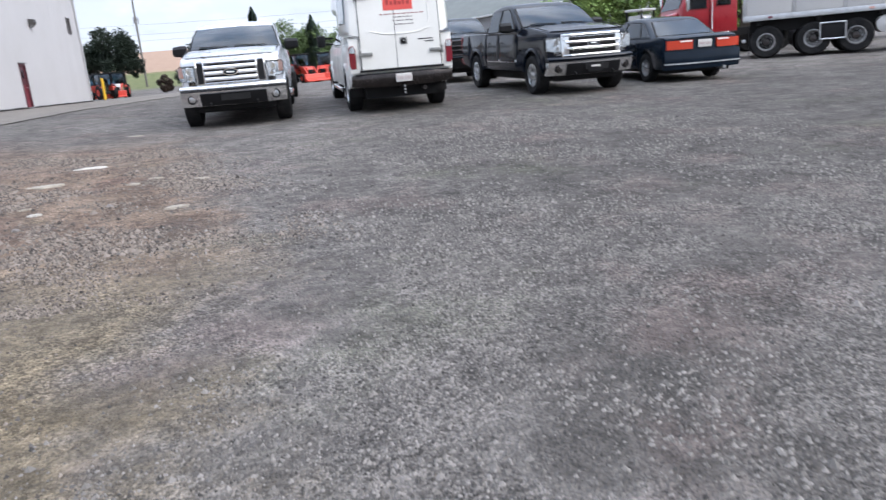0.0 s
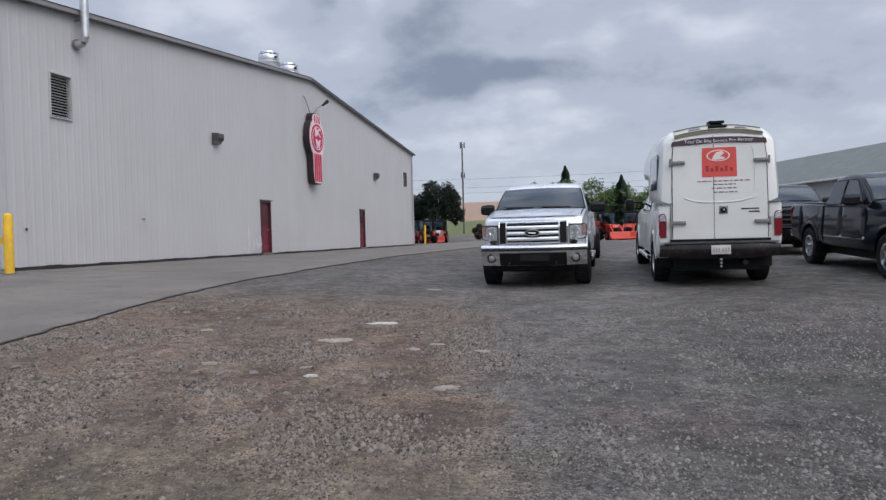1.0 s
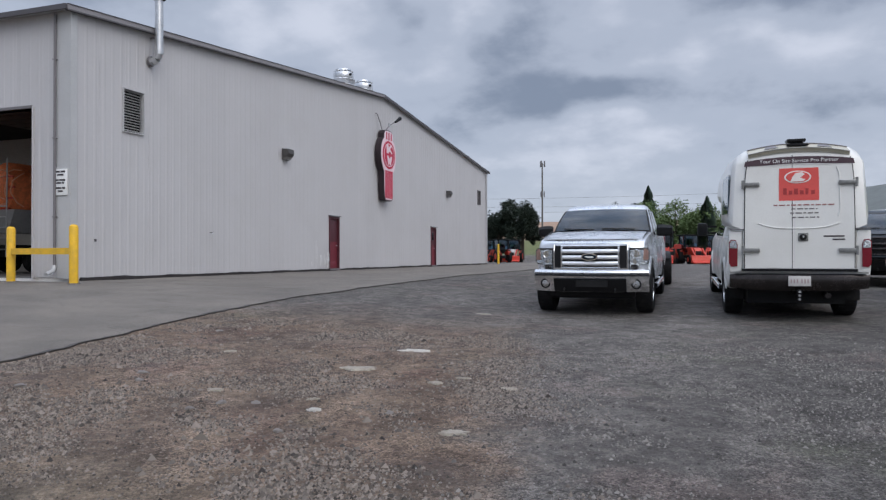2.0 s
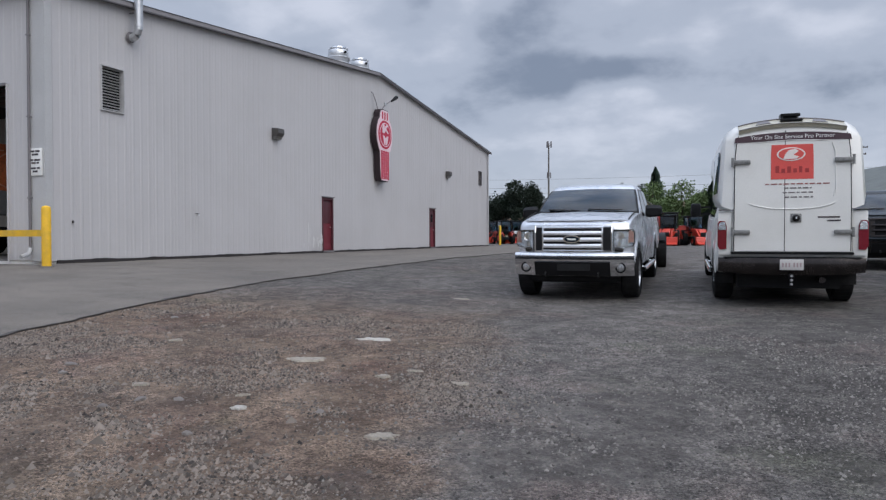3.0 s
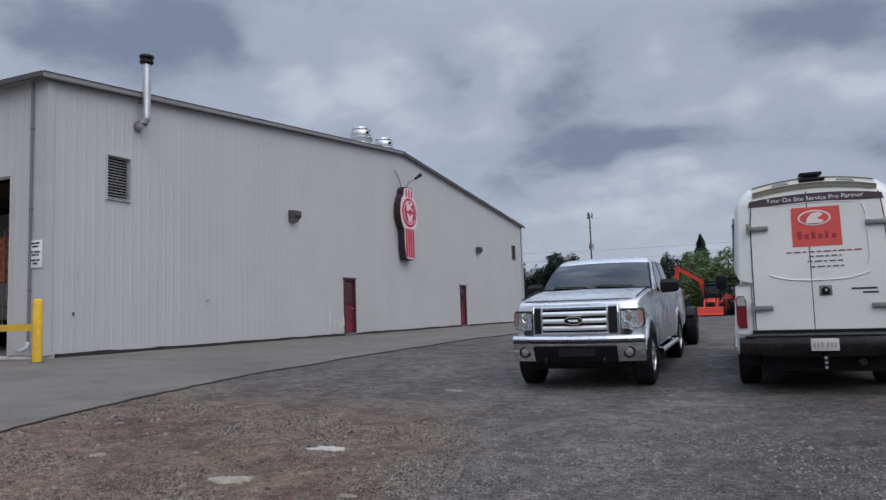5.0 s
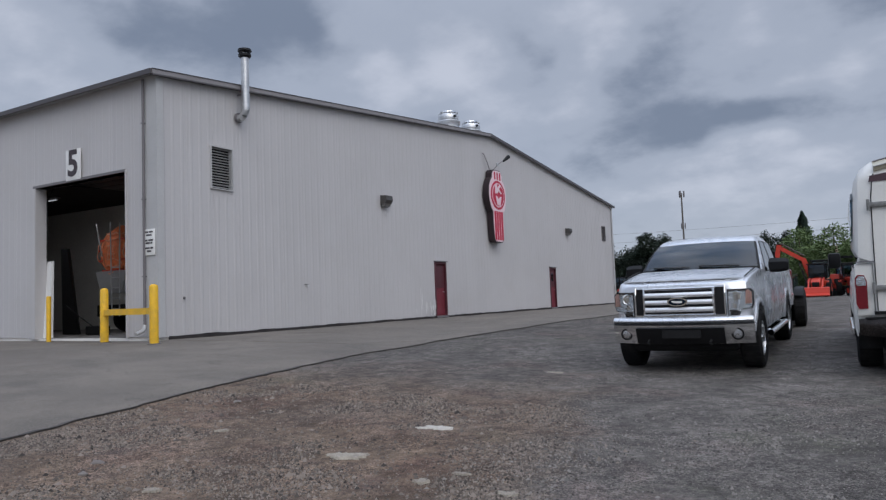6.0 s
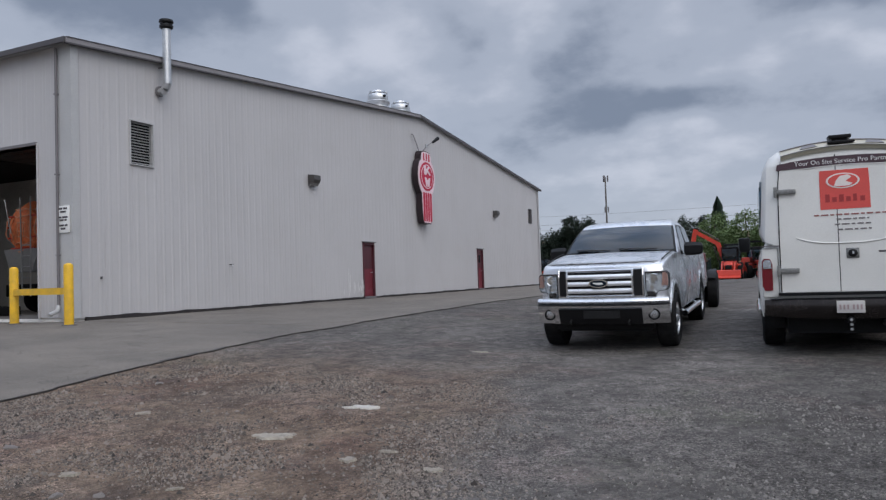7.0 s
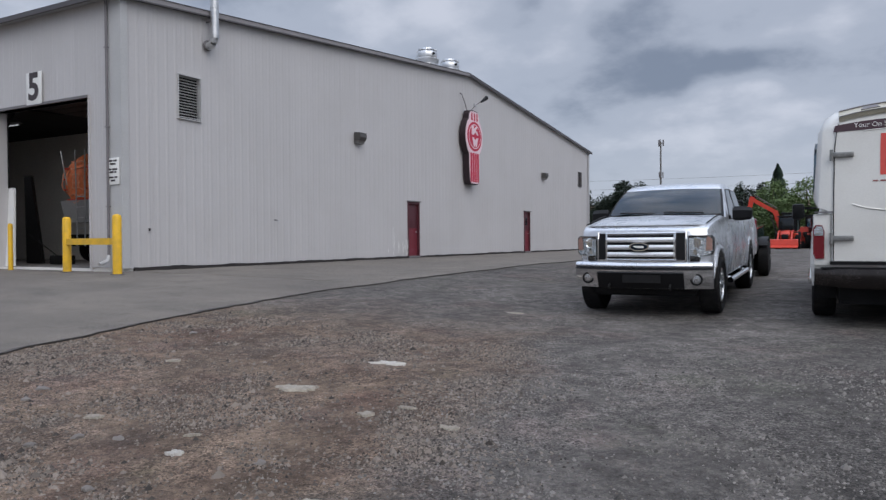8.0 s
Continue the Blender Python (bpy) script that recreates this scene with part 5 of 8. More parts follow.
        part("grille_mesh", plate(-0.605, 0.605, gz(0.815), gz(1.145), 0.02, 0.028), BLACK, gr)
        part("grille_inner_frame", plate(-0.49, 0.49, gz(0.812), gz(1.148), 0.026, 0.045), bright, gr)
        part("grille_opening", plate(-0.455, 0.455, gz(0.835), gz(1.125), 0.044, 0.05), BLACK, gr)
        for z in (0.885, 0.975, 1.065):
            part("grille_bar", Geo().sheet(8, 4, lambda u, v: nose(lerp(-0.46, 0.46, u), gz(z) + lerp(-0.032, 0.032, v), 0.052 + 0.016 * math.sin(math.pi * v) + 0.012 * (1 - v)), (0, -0.02, 0)), GRILLE_BRIGHT, gr)
        for z in (0.818, 1.142):
            part("grille_rim", bead(-0.49, 0.49, gz(z), 0.017, 0.045), bright, gr)
        for x in (-0.475, 0.475):
            part("grille_rim", Geo().tube([nose(x, gz(lerp(0.818, 1.142, i / 4)), 0.045) for i in range(5)], 0.018, 8), bright, gr)
        for x in (-0.612, 0.612):
            part("grille_rim", Geo().tube([nose(x, gz(lerp(0.80, 1.16, i / 4)), 0.022) for i in range(5)], 0.014, 8), bright, gr)
    else:
        gr = part("grille_surround", plate(-0.66, 0.66, gz(0.76), gz(1.16), -0.02, 0.05), bright, t)
        part("grille_opening", plate(-0.57, 0.57, gz(0.81), gz(1.10), 0.048, 0.054), BLACK, gr)
        for z in (0.905, 1.01):
            part("grille_bar", bead(-0.58, 0.58, gz(z), 0.036, 0.062), bright, gr)
        for z in (0.785, 1.135):
            part("grille_rim", bead(-0.63, 0.63, gz(z), 0.030, 0.05), bright, gr)
        for x in (-0.57, 0.57):
            part("grille_bar", plate(x - 0.05, x + 0.05, gz(0.80), gz(1.11), 0.05, 0.075, 2), bright, gr)
    EZ = gz(0.98)
    oval = [(0.140 * math.cos(a), 0.062 * math.sin(a)) for a in (2 * math.pi * i / 28 for i in range(28))]
    em = part("emblem_rim", Geo().slab(oval, lambda u, v: nose(u, EZ + v, 0.088), lambda u, v: nose(u, EZ + v, 0.05)), bright, gr)
    part("emblem", Geo().slab([(u * 0.84, v * 0.74) for u, v in oval], lambda u, v: nose(u, EZ + v, 0.093), lambda u, v: nose(u, EZ + v, 0.087)), PAINT_NAVY, em, "dark blue oval badge")
    part("emblem_mark", Geo().slab([(-0.075, -0.010), (-0.02, -0.018), (0.04, -0.012), (0.078, 0.004), (0.07, 0.016), (0.0, 0.012), (-0.06, 0.014)], lambda u, v: nose(u, EZ + v, 0.097), lambda u, v: nose(u, EZ + v, 0.092)), WHITE, em)
    for s in (-1, 1):
        drop = 0.025 if style == "bars" else 0.0
        shape = [(u, v - drop) for u, v in ((0.640, 0.80), (0.78, 0.80), (0.81, 0.875), (0.93, 0.89), (0.953, 0.95), (0.953, 1.12), (0.92, 1.16), (0.640, 1.16))]
        lamp = part("headlight", Geo().slab([(s * u, v) for u, v in shape], lambda u, v: nose(u, v, 0.012), lambda u, v: nose(u, v, -0.10)), BLACK, t)
        part("reflector", Geo().slab([(s * lerp(u, 0.80, 0.06), lerp(v, 0.99, 0.06)) for u, v in shape], lambda u, v: nose(u, v, 0.018), lambda u, v: nose(u, v, 0.010)), REFLECTOR, lamp)
        for bx, bz, br in ((0.735, 1.06, 0.078), (0.715, 0.93, 0.045)):
            part("bulb_bowl", Geo().lathe([(br, 0), (br * 0.93, 0.008), (br * 0.80, -0.002), (br * 0.35, -0.006), (br * 0.28, 0.006)], Matrix.Translation(nose(s * bx, bz - drop, 0.019)) @ Matrix.Rotation(radians(-90), 4, "X"), 18), CHROME, lamp)
        part("lamp_bezel", Geo().slab([(s * u, v) for u, v in ((0.648, 1.128), (0.93, 1.128), (0.90, 1.152), (0.648, 1.152))], lambda u, v: nose(u, v - drop, 0.026), lambda u, v: nose(u, v - drop, 0.016)), BUMPER_DARK, lamp)
        part("lamp_trim", Geo().slab([(s * u, v) for u, v in ((0.665, 0.805), (0.775, 0.805), (0.79, 0.85), (0.76, 0.875), (0.665, 0.88))], lambda u, v: nose(u, v - drop, 0.024), lambda u, v: nose(u, v - drop, 0.017)), BUMPER_DARK, lamp)
        part("turn_lamp", Geo().slab([(s * u, v) for u, v in ((0.862, 0.955), (0.940, 0.955), (0.942, 1.105), (0.915, 1.142), (0.875, 1.142))], lambda u, v: nose(u, v - drop, 0.026), lambda u, v: nose(u, v - drop, 0.017)), AMBER, lamp, "amber corner lens") if amber else None
        part("lens", Geo().slab([(s * u, v) for u, v in shape], lambda u, v: nose(u, v, 0.040), lambda u, v: nose(u, v, 0.034)), LENS, lamp)
    # front bumper
    def bumper(z0, z1, o, x=0.955, nu=16, tuck=0.0):
        return Geo().sheet(nu, 6, lambda u, v: nose(lerp(-x, x, u), lerp(z0, z1, v), o + tuck * (v - 1) + (0.02 if tuck else 0.035) * math.sin(math.pi * v)), (0, -0.12, 0))

    bp = part("front_bumper", bumper(0.40, 0.672, 0.13, tuck=0.10), bright, t)
    part("bumper_top", bumper(0.684, 0.765, 0.095), paint, bp)
    part("bumper_gap", bumper(0.662, 0.686, 0.118), BLACK, bp)
    part("lower_intake", Geo().sheet(14, 4, lambda u, v: nose(lerp(-0.60, 0.60, u), lerp(0.405, 0.625, v), 0.072 + 0.084 * v + 0.004 * math.sin(math.pi * v)), (0, -0.05, 0)), BLACK, bp, "black plastic bumper centre")
    part("plate_bracket", Geo().sheet(4, 1, lambda u, v: nose(lerp(-0.30, 0.22, u), lerp(0.49, 0.60, v), 0.160), (0, -0.02, 0)), DARK, bp)
    # dam set back and coloured near-black to read as shaded void below the bumper
    part("air_dam", bumper(0.30, 0.425, -0.16, 0.72), DARK, bp)
    for s in (-1, 1):
        m2 = Matrix.Translation(nose(s * 0.755, 0.535, 0.085)) @ Matrix.Rotation(radians(-90), 4, "X")
        fog = part("fog_lamp", Geo().lathe([(0.082, 0), (0.082, 0.034), (0.062, 0.036), (0.06, 0.01)], m2, 20), BLACK, bp)
        part("fog_lens", Geo().lathe([(0.06, 0.012), (0.055, 0.03), (0.02, 0.034)], m2, 18), ALLOY if style == "bars" else BUMPER_DARK, fog)
        part("tow_hook", Geo().tube([nose(s * 0.42, 0.46, 0.09), nose(s * 0.42, 0.43, 0.17), nose(s * 0.42, 0.395, 0.10)], 0.016, 6), DARK, bp)
    # tail
    part("tailgate", Geo().soft_box(-0.78, 0.78, T.tail - 0.012, T.tail + 0.03, 0.76, 1.32, 0.012), paint, t)
    rear_bumper = Geo().sheet(16, 7, lambda u, v: (lerp(-0.97, 0.97, u), T.tail - 0.14 + 0.12 * abs(2 * u - 1) ** 3.5 - 0.035 * math.sin(math.pi * v) + 0.05 * (1 - v), lerp((0.495 if canopy else 0.545) + 0.04 * abs(2 * u - 1) ** 3, 0.745, v)), (0, 0.10, 0))
    rb = part("rear_bumper", rear_bumper, BUMPER_DARK if canopy else CHROME, t)
    part("step_pad", Geo().box(-0.90, 0.90, T.tail - 0.10, T.tail + 0.02, 0.746, 0.760), BLACK, rb, "", 0)
    for s in (-1, 1):
        to, wrap = (0.072, 0.015) if canopy else (0.022, 0.08)

        def lamp_face(u, v, o):
            return (s * u, T.tail - to - o + wrap * smoothstep(0.90, 0.99, u), v)

        shape = [(0.862, 0.875), (0.955, 0.868), (0.985, 0.93), (0.985, 1.26), (0.955, 1.30), (0.885, 1.295), (0.858, 1.22)]
        tl = part("tail_light", Geo().slab(shape, lambda u, v: lamp_face(u, v, 0.0), lambda u, v: (s * u * 0.985, T.tail + 0.12, v)), RED_LENS, t, "red tail light")
        part("reverse_lens", Geo().slab([(0.870, 1.165), (0.972, 1.165), (0.974, 1.24), (0.948, 1.285), (0.888, 1.282), (0.870, 1.22)], lambda u, v: lamp_face(u, v, 0.008), lambda u, v: lamp_face(u, v, -0.004)), REFLECTOR, tl)
    if not canopy:
        part("bed_cover", Geo().soft_box(-0.84, 0.84, T.tail + 0.06, T.cab_back - 0.05, T.rail + 0.0, T.rail + 0.035, 0.01), BLACK, t)
    for x in (-1, 1):
        for y in (T.yf, T.yr):
            wheel(t, x * 0.850, y, 0.405, 0.29)
    return t


def licence_plate(parent, x, y, z, away):
    """A plate with plain bars for its characters; away: -1 faces back, 1 ahead."""
    p = part("licence_plate", Geo().soft_box(x - 0.155, x + 0.155, min(y, y + 0.008 * away), max(y, y + 0.008 * away), z - 0.078, z + 0.078, 0.003), PLATE, parent, "white plate with faint reddish bars")
    yy = y + 0.012 * away
    for i in range(6):
        u = -0.115 + 0.042 * i + (0.02 if i > 2 else 0)
        part("plate_bar", Geo().box(x + u - 0.010, x + u + 0.010, min(y, yy), max(y, yy), z - 0.034, z + 0.028), PLATE_INK, p, "", 0)


class Crew(Truck):
    """Wheels set a little forward."""
    yf = 2.10


class Heavy(Truck):
    half, L, yf, yr = 0.985, 6.2, 2.55, -1.72
    nose, tail = 3.35, -2.88


HINGE = mat("dull_hinge_steel", (0.28, 0.28, 0.27), 0.4, 0.7, 0.3, 12, 60)


def service_truck(m):
    """A white heavy pickup whose bed carries a tall moulded canopy with two rear doors."""
    T = Heavy
    t = pickup("service_truck", "white service pickup with tall canopy and red decals", m, PAINT_WHITE, "chrome", True, T, True)
    B = -2.95

    def shell(x, y, z):
        k = smoothstep(1.3, 2.75, z)
        lean = 1 - 0.02 * k - 0.075 * smoothstep(2.2, 2.85, z)
        return (x * lean, y + (0.05 * k if y < -1 else -0.25 * smoothstep(2.0, 2.8, z)), z - 0.12 * (abs(x) / 0.96) ** 2.2 * smoothstep(2.4, 2.7, z))

    side = [(B, 1.47), (B, 2.54), (B + 0.05, 2.70), (B + 0.22, 2.81), (-0.4, 2.86), (0.25, 2.77), (0.55, 2.45), (0.62, 1.98), (-0.70, 1.90), (-0.78, 1.47)]
    canopy = part("canopy", Geo().prism(side, 0.980, shell, 0.17, 10), PAINT_WHITE, t, "tall white moulded canopy")

    part("canopy_base", Geo().prism([(B, 0.80), (B, 1.468), (-1.0, 1.468), (-1.0, 0.80)], 0.785, None, 0.02, 4), PAINT_WHITE, canopy)
    for s in (-1, 1):
        part("bed_end", Geo().soft_box(s * 0.885 - 0.098, s * 0.885 + 0.098, T.tail - 0.05, T.tail + 0.1, 0.78, 1.44, 0.03), PAINT_WHITE, canopy)

    def back(u, v, out):
        x, y, z = shell(u, B, v)
        return (x, y - out, z)

    def panel(x0, x1, z0, z1, o0, o1, nu=6, nv=6):
        return Geo().sheet(nu, nv, lambda u, v: back(lerp(x0, x1, u), lerp(z0, z1, v), o1), (0, o1 - o0, 0))

    for s in (-1, 1):
        def flank_pane(y, z, o):
            x = shell(0.980, y, z)[0]
            return (s * (x + o), y, z)

        part("side_window", Geo().slab([(-2.60, 1.72), (-1.30, 1.72), (-1.30, 2.28), (-1.40, 2.36), (-2.50, 2.36), (-2.60, 2.28)], lambda u, v: flank_pane(u, v, 0.008), lambda u, v: flank_pane(u, v, -0.02)), GLASS, canopy, "dark side window of the canopy")
    doors = []
    for s, x0, x1 in ((-1, -0.755, -0.092), (1, -0.085, 0.755)):
        d = part("rear_door", panel(x0, x1, 0.845, 2.60, -0.02, 0.016, 8, 10), PAINT_WHITE, canopy)
        doors.append(d)
        for z in (1.13, 2.17):
            h = part("hinge", Geo().soft_box(s * 0.66 - 0.115, s * 0.66 + 0.115, back(0, z, 0.055)[1], back(0, z, 0.012)[1], z - 0.034, z + 0.034, 0.014), HINGE, d, "grey strap hinge")
            part("hinge_knuckle", Geo().rod((s * 0.785, back(0, z, 0.04)[1], z - 0.07), (s * 0.785, back(0, z, 0.04)[1], z + 0.07), 0.020, 10), HINGE, h)
        # raised panel line near the outer edge
        if s > 0:
            part("pressed_line", Geo().tube([back(s * 0.54, 2.42, 0.018), back(s * 0.57, 2.30, 0.018), back(s * 0.57, 1.75, 0.018), back(s * 0.54, 1.66, 0.018)], 0.010, 6), PAINT_WHITE, d)
    for x in (-0.0885, -0.762, 0.762):
        part("door_seam", panel(x - 0.005, x + 0.005, 0.845, 2.62, -0.02, 0.017, 1, 10), BLACK, canopy)
    # a smile-shaped ridge pressed across both doors
    ridge = [back(lerp(-0.56, 0.56, i / 16), 1.47 + 0.085 * abs(i / 8 - 1) ** 3, 0.020) for i in range(17)]
    part("pressed_ridge", Geo().tube(ridge, 0.008, 6), PAINT_WHITE, canopy)
    brow = [back(lerp(-0.46, 0.46, i / 10), 2.475 - 0.02 * abs(i / 5 - 1) ** 2, 0.018) for i in range(11)]
    part("pressed_ridge", Geo().tube(brow, 0.007, 6), PAINT_WHITE, canopy)
    for s in (-1, 1):
        part("side_seam", Geo().box(s * 0.87 - 0.10, s * 0.87 + 0.10, B - 0.012, B + 0.05, 1.455, 1.468), TRIM_GREY, canopy, "", 0)
    part("latch_plate", Geo().soft_box(-0.01, 0.13, back(0, 1.335, 0.022)[1], back(0, 1.335, 0.012)[1], 1.27, 1.40, 0.01), HINGE, doors[1], "square steel latch plate")
    lock = part("door_lock", Geo().lathe([(0.052, 0), (0.05, 0.02), (0.03, 0.035)], Matrix.Translation(back(0.06, 1.335, 0.022)) @ Matrix.Rotation(radians(90), 4, "X"), 18), BLACK, doors[1], "round dark keyed latch")
    part("keyhole", Geo().box(0.05, 0.07, back(0, 1.335, 0.062)[1], back(0, 1.335, 0.050)[1], 1.325, 1.355), GALV, lock, "", 0)
    part("door_sill", Geo().box(-0.80, 0.80, B - 0.03, B + 0.05, 0.80, 0.838), BLACK, canopy, "", 0)
    # decals
    ban = part("banner", panel(-0.80, 0.80, 2.468, 2.592, 0.016, 0.022, 10, 2), BANNER, canopy, "dark maroon strip with white words")
    part("words", lettering("Your On Site Service Pro Partner", 0.080, 0.002, Matrix.Translation(back(0, 2.525, 0.027)) @ Matrix.Rotation(radians(90), 4, "X")), WHITE, ban, "white letters", 0)
    dec = part("decal", panel(-0.275, 0.285, 1.905, 2.41, 0.017, 0.020), DECAL_RED, canopy, "red square dealer decal")
    ell = [(0.19 * math.cos(a) - 0.01, 2.27 + 0.10 * math.sin(a)) for a in (2 * math.pi * i / 30 for i in range(30))]
    part("decal_oval", Geo().slab(ell, lambda u, v: back(u, v, 0.025), lambda u, v: back(u, v, 0.018)), DECAL_PALE, dec)
    part("decal_oval_fill", Geo().slab([(-0.01 + (u + 0.01) * 0.88, 2.27 + (v - 2.27) * 0.84) for u, v in ell], lambda u, v: back(u, v, 0.028), lambda u, v: back(u, v, 0.024)), DECAL_RED, dec)
    part("decal_mark", Geo().slab([(-0.11, 2.20), (0.06, 2.20), (0.10, 2.23), (0.02, 2.26), (0.09, 2.31), (0.05, 2.345), (-0.04, 2.33), (-0.09, 2.27)], lambda u, v: back(u, v, 0.031), lambda u, v: back(u, v, 0.027)), DECAL_PALE, dec)
    for i, (w, h) in enumerate(((0.05, 0.10), (0.05, 0.06), (0.05, 0.09), (0.05, 0.06), (0.04, 0.09), (0.05, 0.06))):
        u = -0.215 + 0.078 * i
        part("decal_bar", Geo().slab([(u, 2.0), (u + w, 2.0), (u + w, 2.0 + h), (u, 2.0 + h)], lambda p, q: back(p, q, 0.024), lambda p, q: back(p, q, 0.019)), DECAL_DARK, dec)
    for z, x0, x1 in ((1.825, -0.35, 0.50), (1.765, -0.10, 0.26), (1.700, -0.12, 0.28), (1.632, -0.09, 0.28)):
        u = x0
        k = 0
        while u < x1 - 0.02:
            w = (0.055, 0.085, 0.04, 0.07)[k % 4]
            part("print_bar", Geo().slab([(u, z), (min(x1, u + w), z), (min(x1, u + w), z + 0.019), (u, z + 0.019)], lambda p, q: back(p, q, 0.020), lambda p, q: back(p, q, 0.012)), PRINT_RED if z > 1.8 else PRINT_GREY, canopy, "", 0)
            u += w + 0.022
            k += 1
    for z, x0, x1 in ((1.335, 0.34, 0.62), (1.285, 0.46, 0.63)):
        part("print_bar", Geo().slab([(x0, z), (x1, z), (x1, z + 0.022), (x0, z + 0.022)], lambda p, q: back(p, q, 0.020), lambda p, q: back(p, q, 0.012)), INK, canopy, "", 0)
    # roof edge pieces
    def brow_at(x, v, o=0.0):
        return (x, B + 0.03 + 0.22 * v - o, lerp(2.685, 2.77, v) + 0.085 * (1 - (x / 0.70) ** 2) - 0.045 + o)

    spoiler = part("roof_spoiler", Geo().sheet(18, 3, lambda u, v: brow_at(lerp(-0.70, 0.70, u), v), (0, 0.03, -0.05)), AGED_WHITE, canopy, "yellowed white roof brow")
    for s in (-1, 1):
        part("roof_port", Geo().slab([(0.27, 0.30), (0.47, 0.30), (0.44, 0.85), (0.30, 0.85)], lambda u, v: brow_at(s * u, v, 0.008), lambda u, v: brow_at(s * u, v, -0.012)), TRIM_GREY, spoiler, "dark port in the brow")
    part("brow_seal", Geo().tube([brow_at(lerp(-0.70, 0.70, i / 16), 1.0, 0.006) for i in range(17)], 0.011, 6), TRIM_GREY, spoiler)
    part("brow_lip", Geo().tube([brow_at(lerp(-0.70, 0.70, i / 16), 0.0, 0.004) for i in range(17)], 0.007, 6), HINGE, spoiler)
    hi = part("stop_lamp", Geo().soft_box(-0.15, 0.15, B + 0.06, B + 0.15, 2.762, 2.792, 0.008), BLACK, spoiler)
    bea = part("beacon_foot", Geo().soft_box(-0.09, 0.09, B + 0.22, B + 0.40, 2.75, 2.84, 0.015), BLACK, canopy)
    part("beacon", Geo().soft_box(-0.13, 0.13, B + 0.18, B + 0.42, 2.84, 2.885, 0.012), BLACK, bea, "flat dark beacon bar")
    # hitch and plate
    licence_plate(t, -0.0, T.tail - 0.17, 0.655, -1)
    part("hitch", Geo().soft_box(-0.035, 0.035, T.tail - 0.18, T.tail + 0.3, 0.44, 0.51, 0.01).rod((0, T.tail - 0.15, 0.36), (0, T.tail - 0.15, 0.52), 0.025, 8), BLACK, t, "receiver hitch")
    for z in (0.37, 0.43, 0.49):
        part("hitch_pin", Geo().rod((0, T.tail - 0.19, z), (0, T.tail - 0.175, z), 0.018, 8), GALV, t)
    part("exhaust", Geo().rod((0.42, T.tail + 0.0, 0.42), (0.42, T.tail + 0.6, 0.42), 0.045, 10), BUMPER_DARK, t)
    part("axle", Geo().rod((-0.8, T.yr, 0.40), (0.8, T.yr, 0.40), 0.06, 10).lathe([(0.05, -0.17), (0.16, -0.08), (0.16, 0.08), (0.05, 0.17)], Matrix.Translation((0, T.yr, 0.40)) @ Matrix.Rotation(radians(90), 4, "X"), 14), DARK, t)
    part("spare_wheel", Geo().lathe([(0.2, 0), (0.36, 0.02), (0.38, 0.12), (0.36, 0.22), (0.2, 0.24)], Matrix.Translation((0, -2.3, 0.48)), 24), RUBBER, t)
    for s in (-1, 1):
        part("mud_flap", Geo().box(s * 0.845 - 0.13, s * 0.845 + 0.13, T.yr - 0.56, T.yr - 0.545, 0.30, 0.60), RUBBER, t, "", 0)
        part("tow_mirror", Geo().soft_box(s * 1.21 - 0.10, s * 1.21 + 0.10, 1.36, 1.50, 1.32, 1.60, 0.05), BLACK, t, "tall black towing mirror")
        part("mirror_bracket", Geo().box(min(s * 0.92, s * 1.2), max(s * 0.92, s * 1.2), 1.42, 1.47, 1.36, 1.40).box(min(s * 0.92, s * 1.2), max(s * 0.92, s * 1.2), 1.42, 1.47, 1.50, 1.54), BLACK, t, "", 0)


def on_lot(x, y, yaw):
    return pose(x, y, ground_z(x, y) + 0.004, 0, 0, yaw)


def tilted(x, y, yaw, base=3.6):
    """A car's pose on the sloping lot, all four wheels down."""
    a = radians(yaw)
    ax, ay = -math.sin(a), math.cos(a)
    zf, zb = ground_z(x + ax * base / 2, y + ay * base / 2), ground_z(x - ax * base / 2, y - ay * base / 2)
    return pose(x, y, (zf + zb) / 2 + 0.004, math.degrees(math.atan2(zf - zb, base)), 0, yaw)


silver = pickup("pickup_truck", "silver crew-cab pickup with chrome grille on gravel", tilted(1.545, 13.68, 180) @ Matrix.Scale(1.025, 4), SILVER, "bars", T=Crew)
service_truck(tilted(4.68, 13.58, 1.8) @ Matrix.Diagonal((1.022, 1.022, 0.996, 1)))
black = pickup("pickup_truck", "black crew-cab pickup with large chrome grille", tilted(8.46, 13.65, -174.5), PAINT_BLACK, "chrome", board=False, amber=False)
bracket = part("plate_bracket", Geo().soft_box(-0.17, 0.17, 3.015, 3.03, 0.44, 0.60, 0.004), BLACK, black, "dark plate bracket")
part("mark", Geo().soft_box(-0.10, 0.10, 3.031, 3.034, 0.535, 0.570, 0.001), PLATE, bracket, "small pale mark")
pickup("pickup_truck", "dark charcoal pickup parked behind the black one", tilted(7.9, 20.9, 178), PAINT_CHARCOAL, "chrome", board=False, amber=False, bright=BUMPER_DARK)


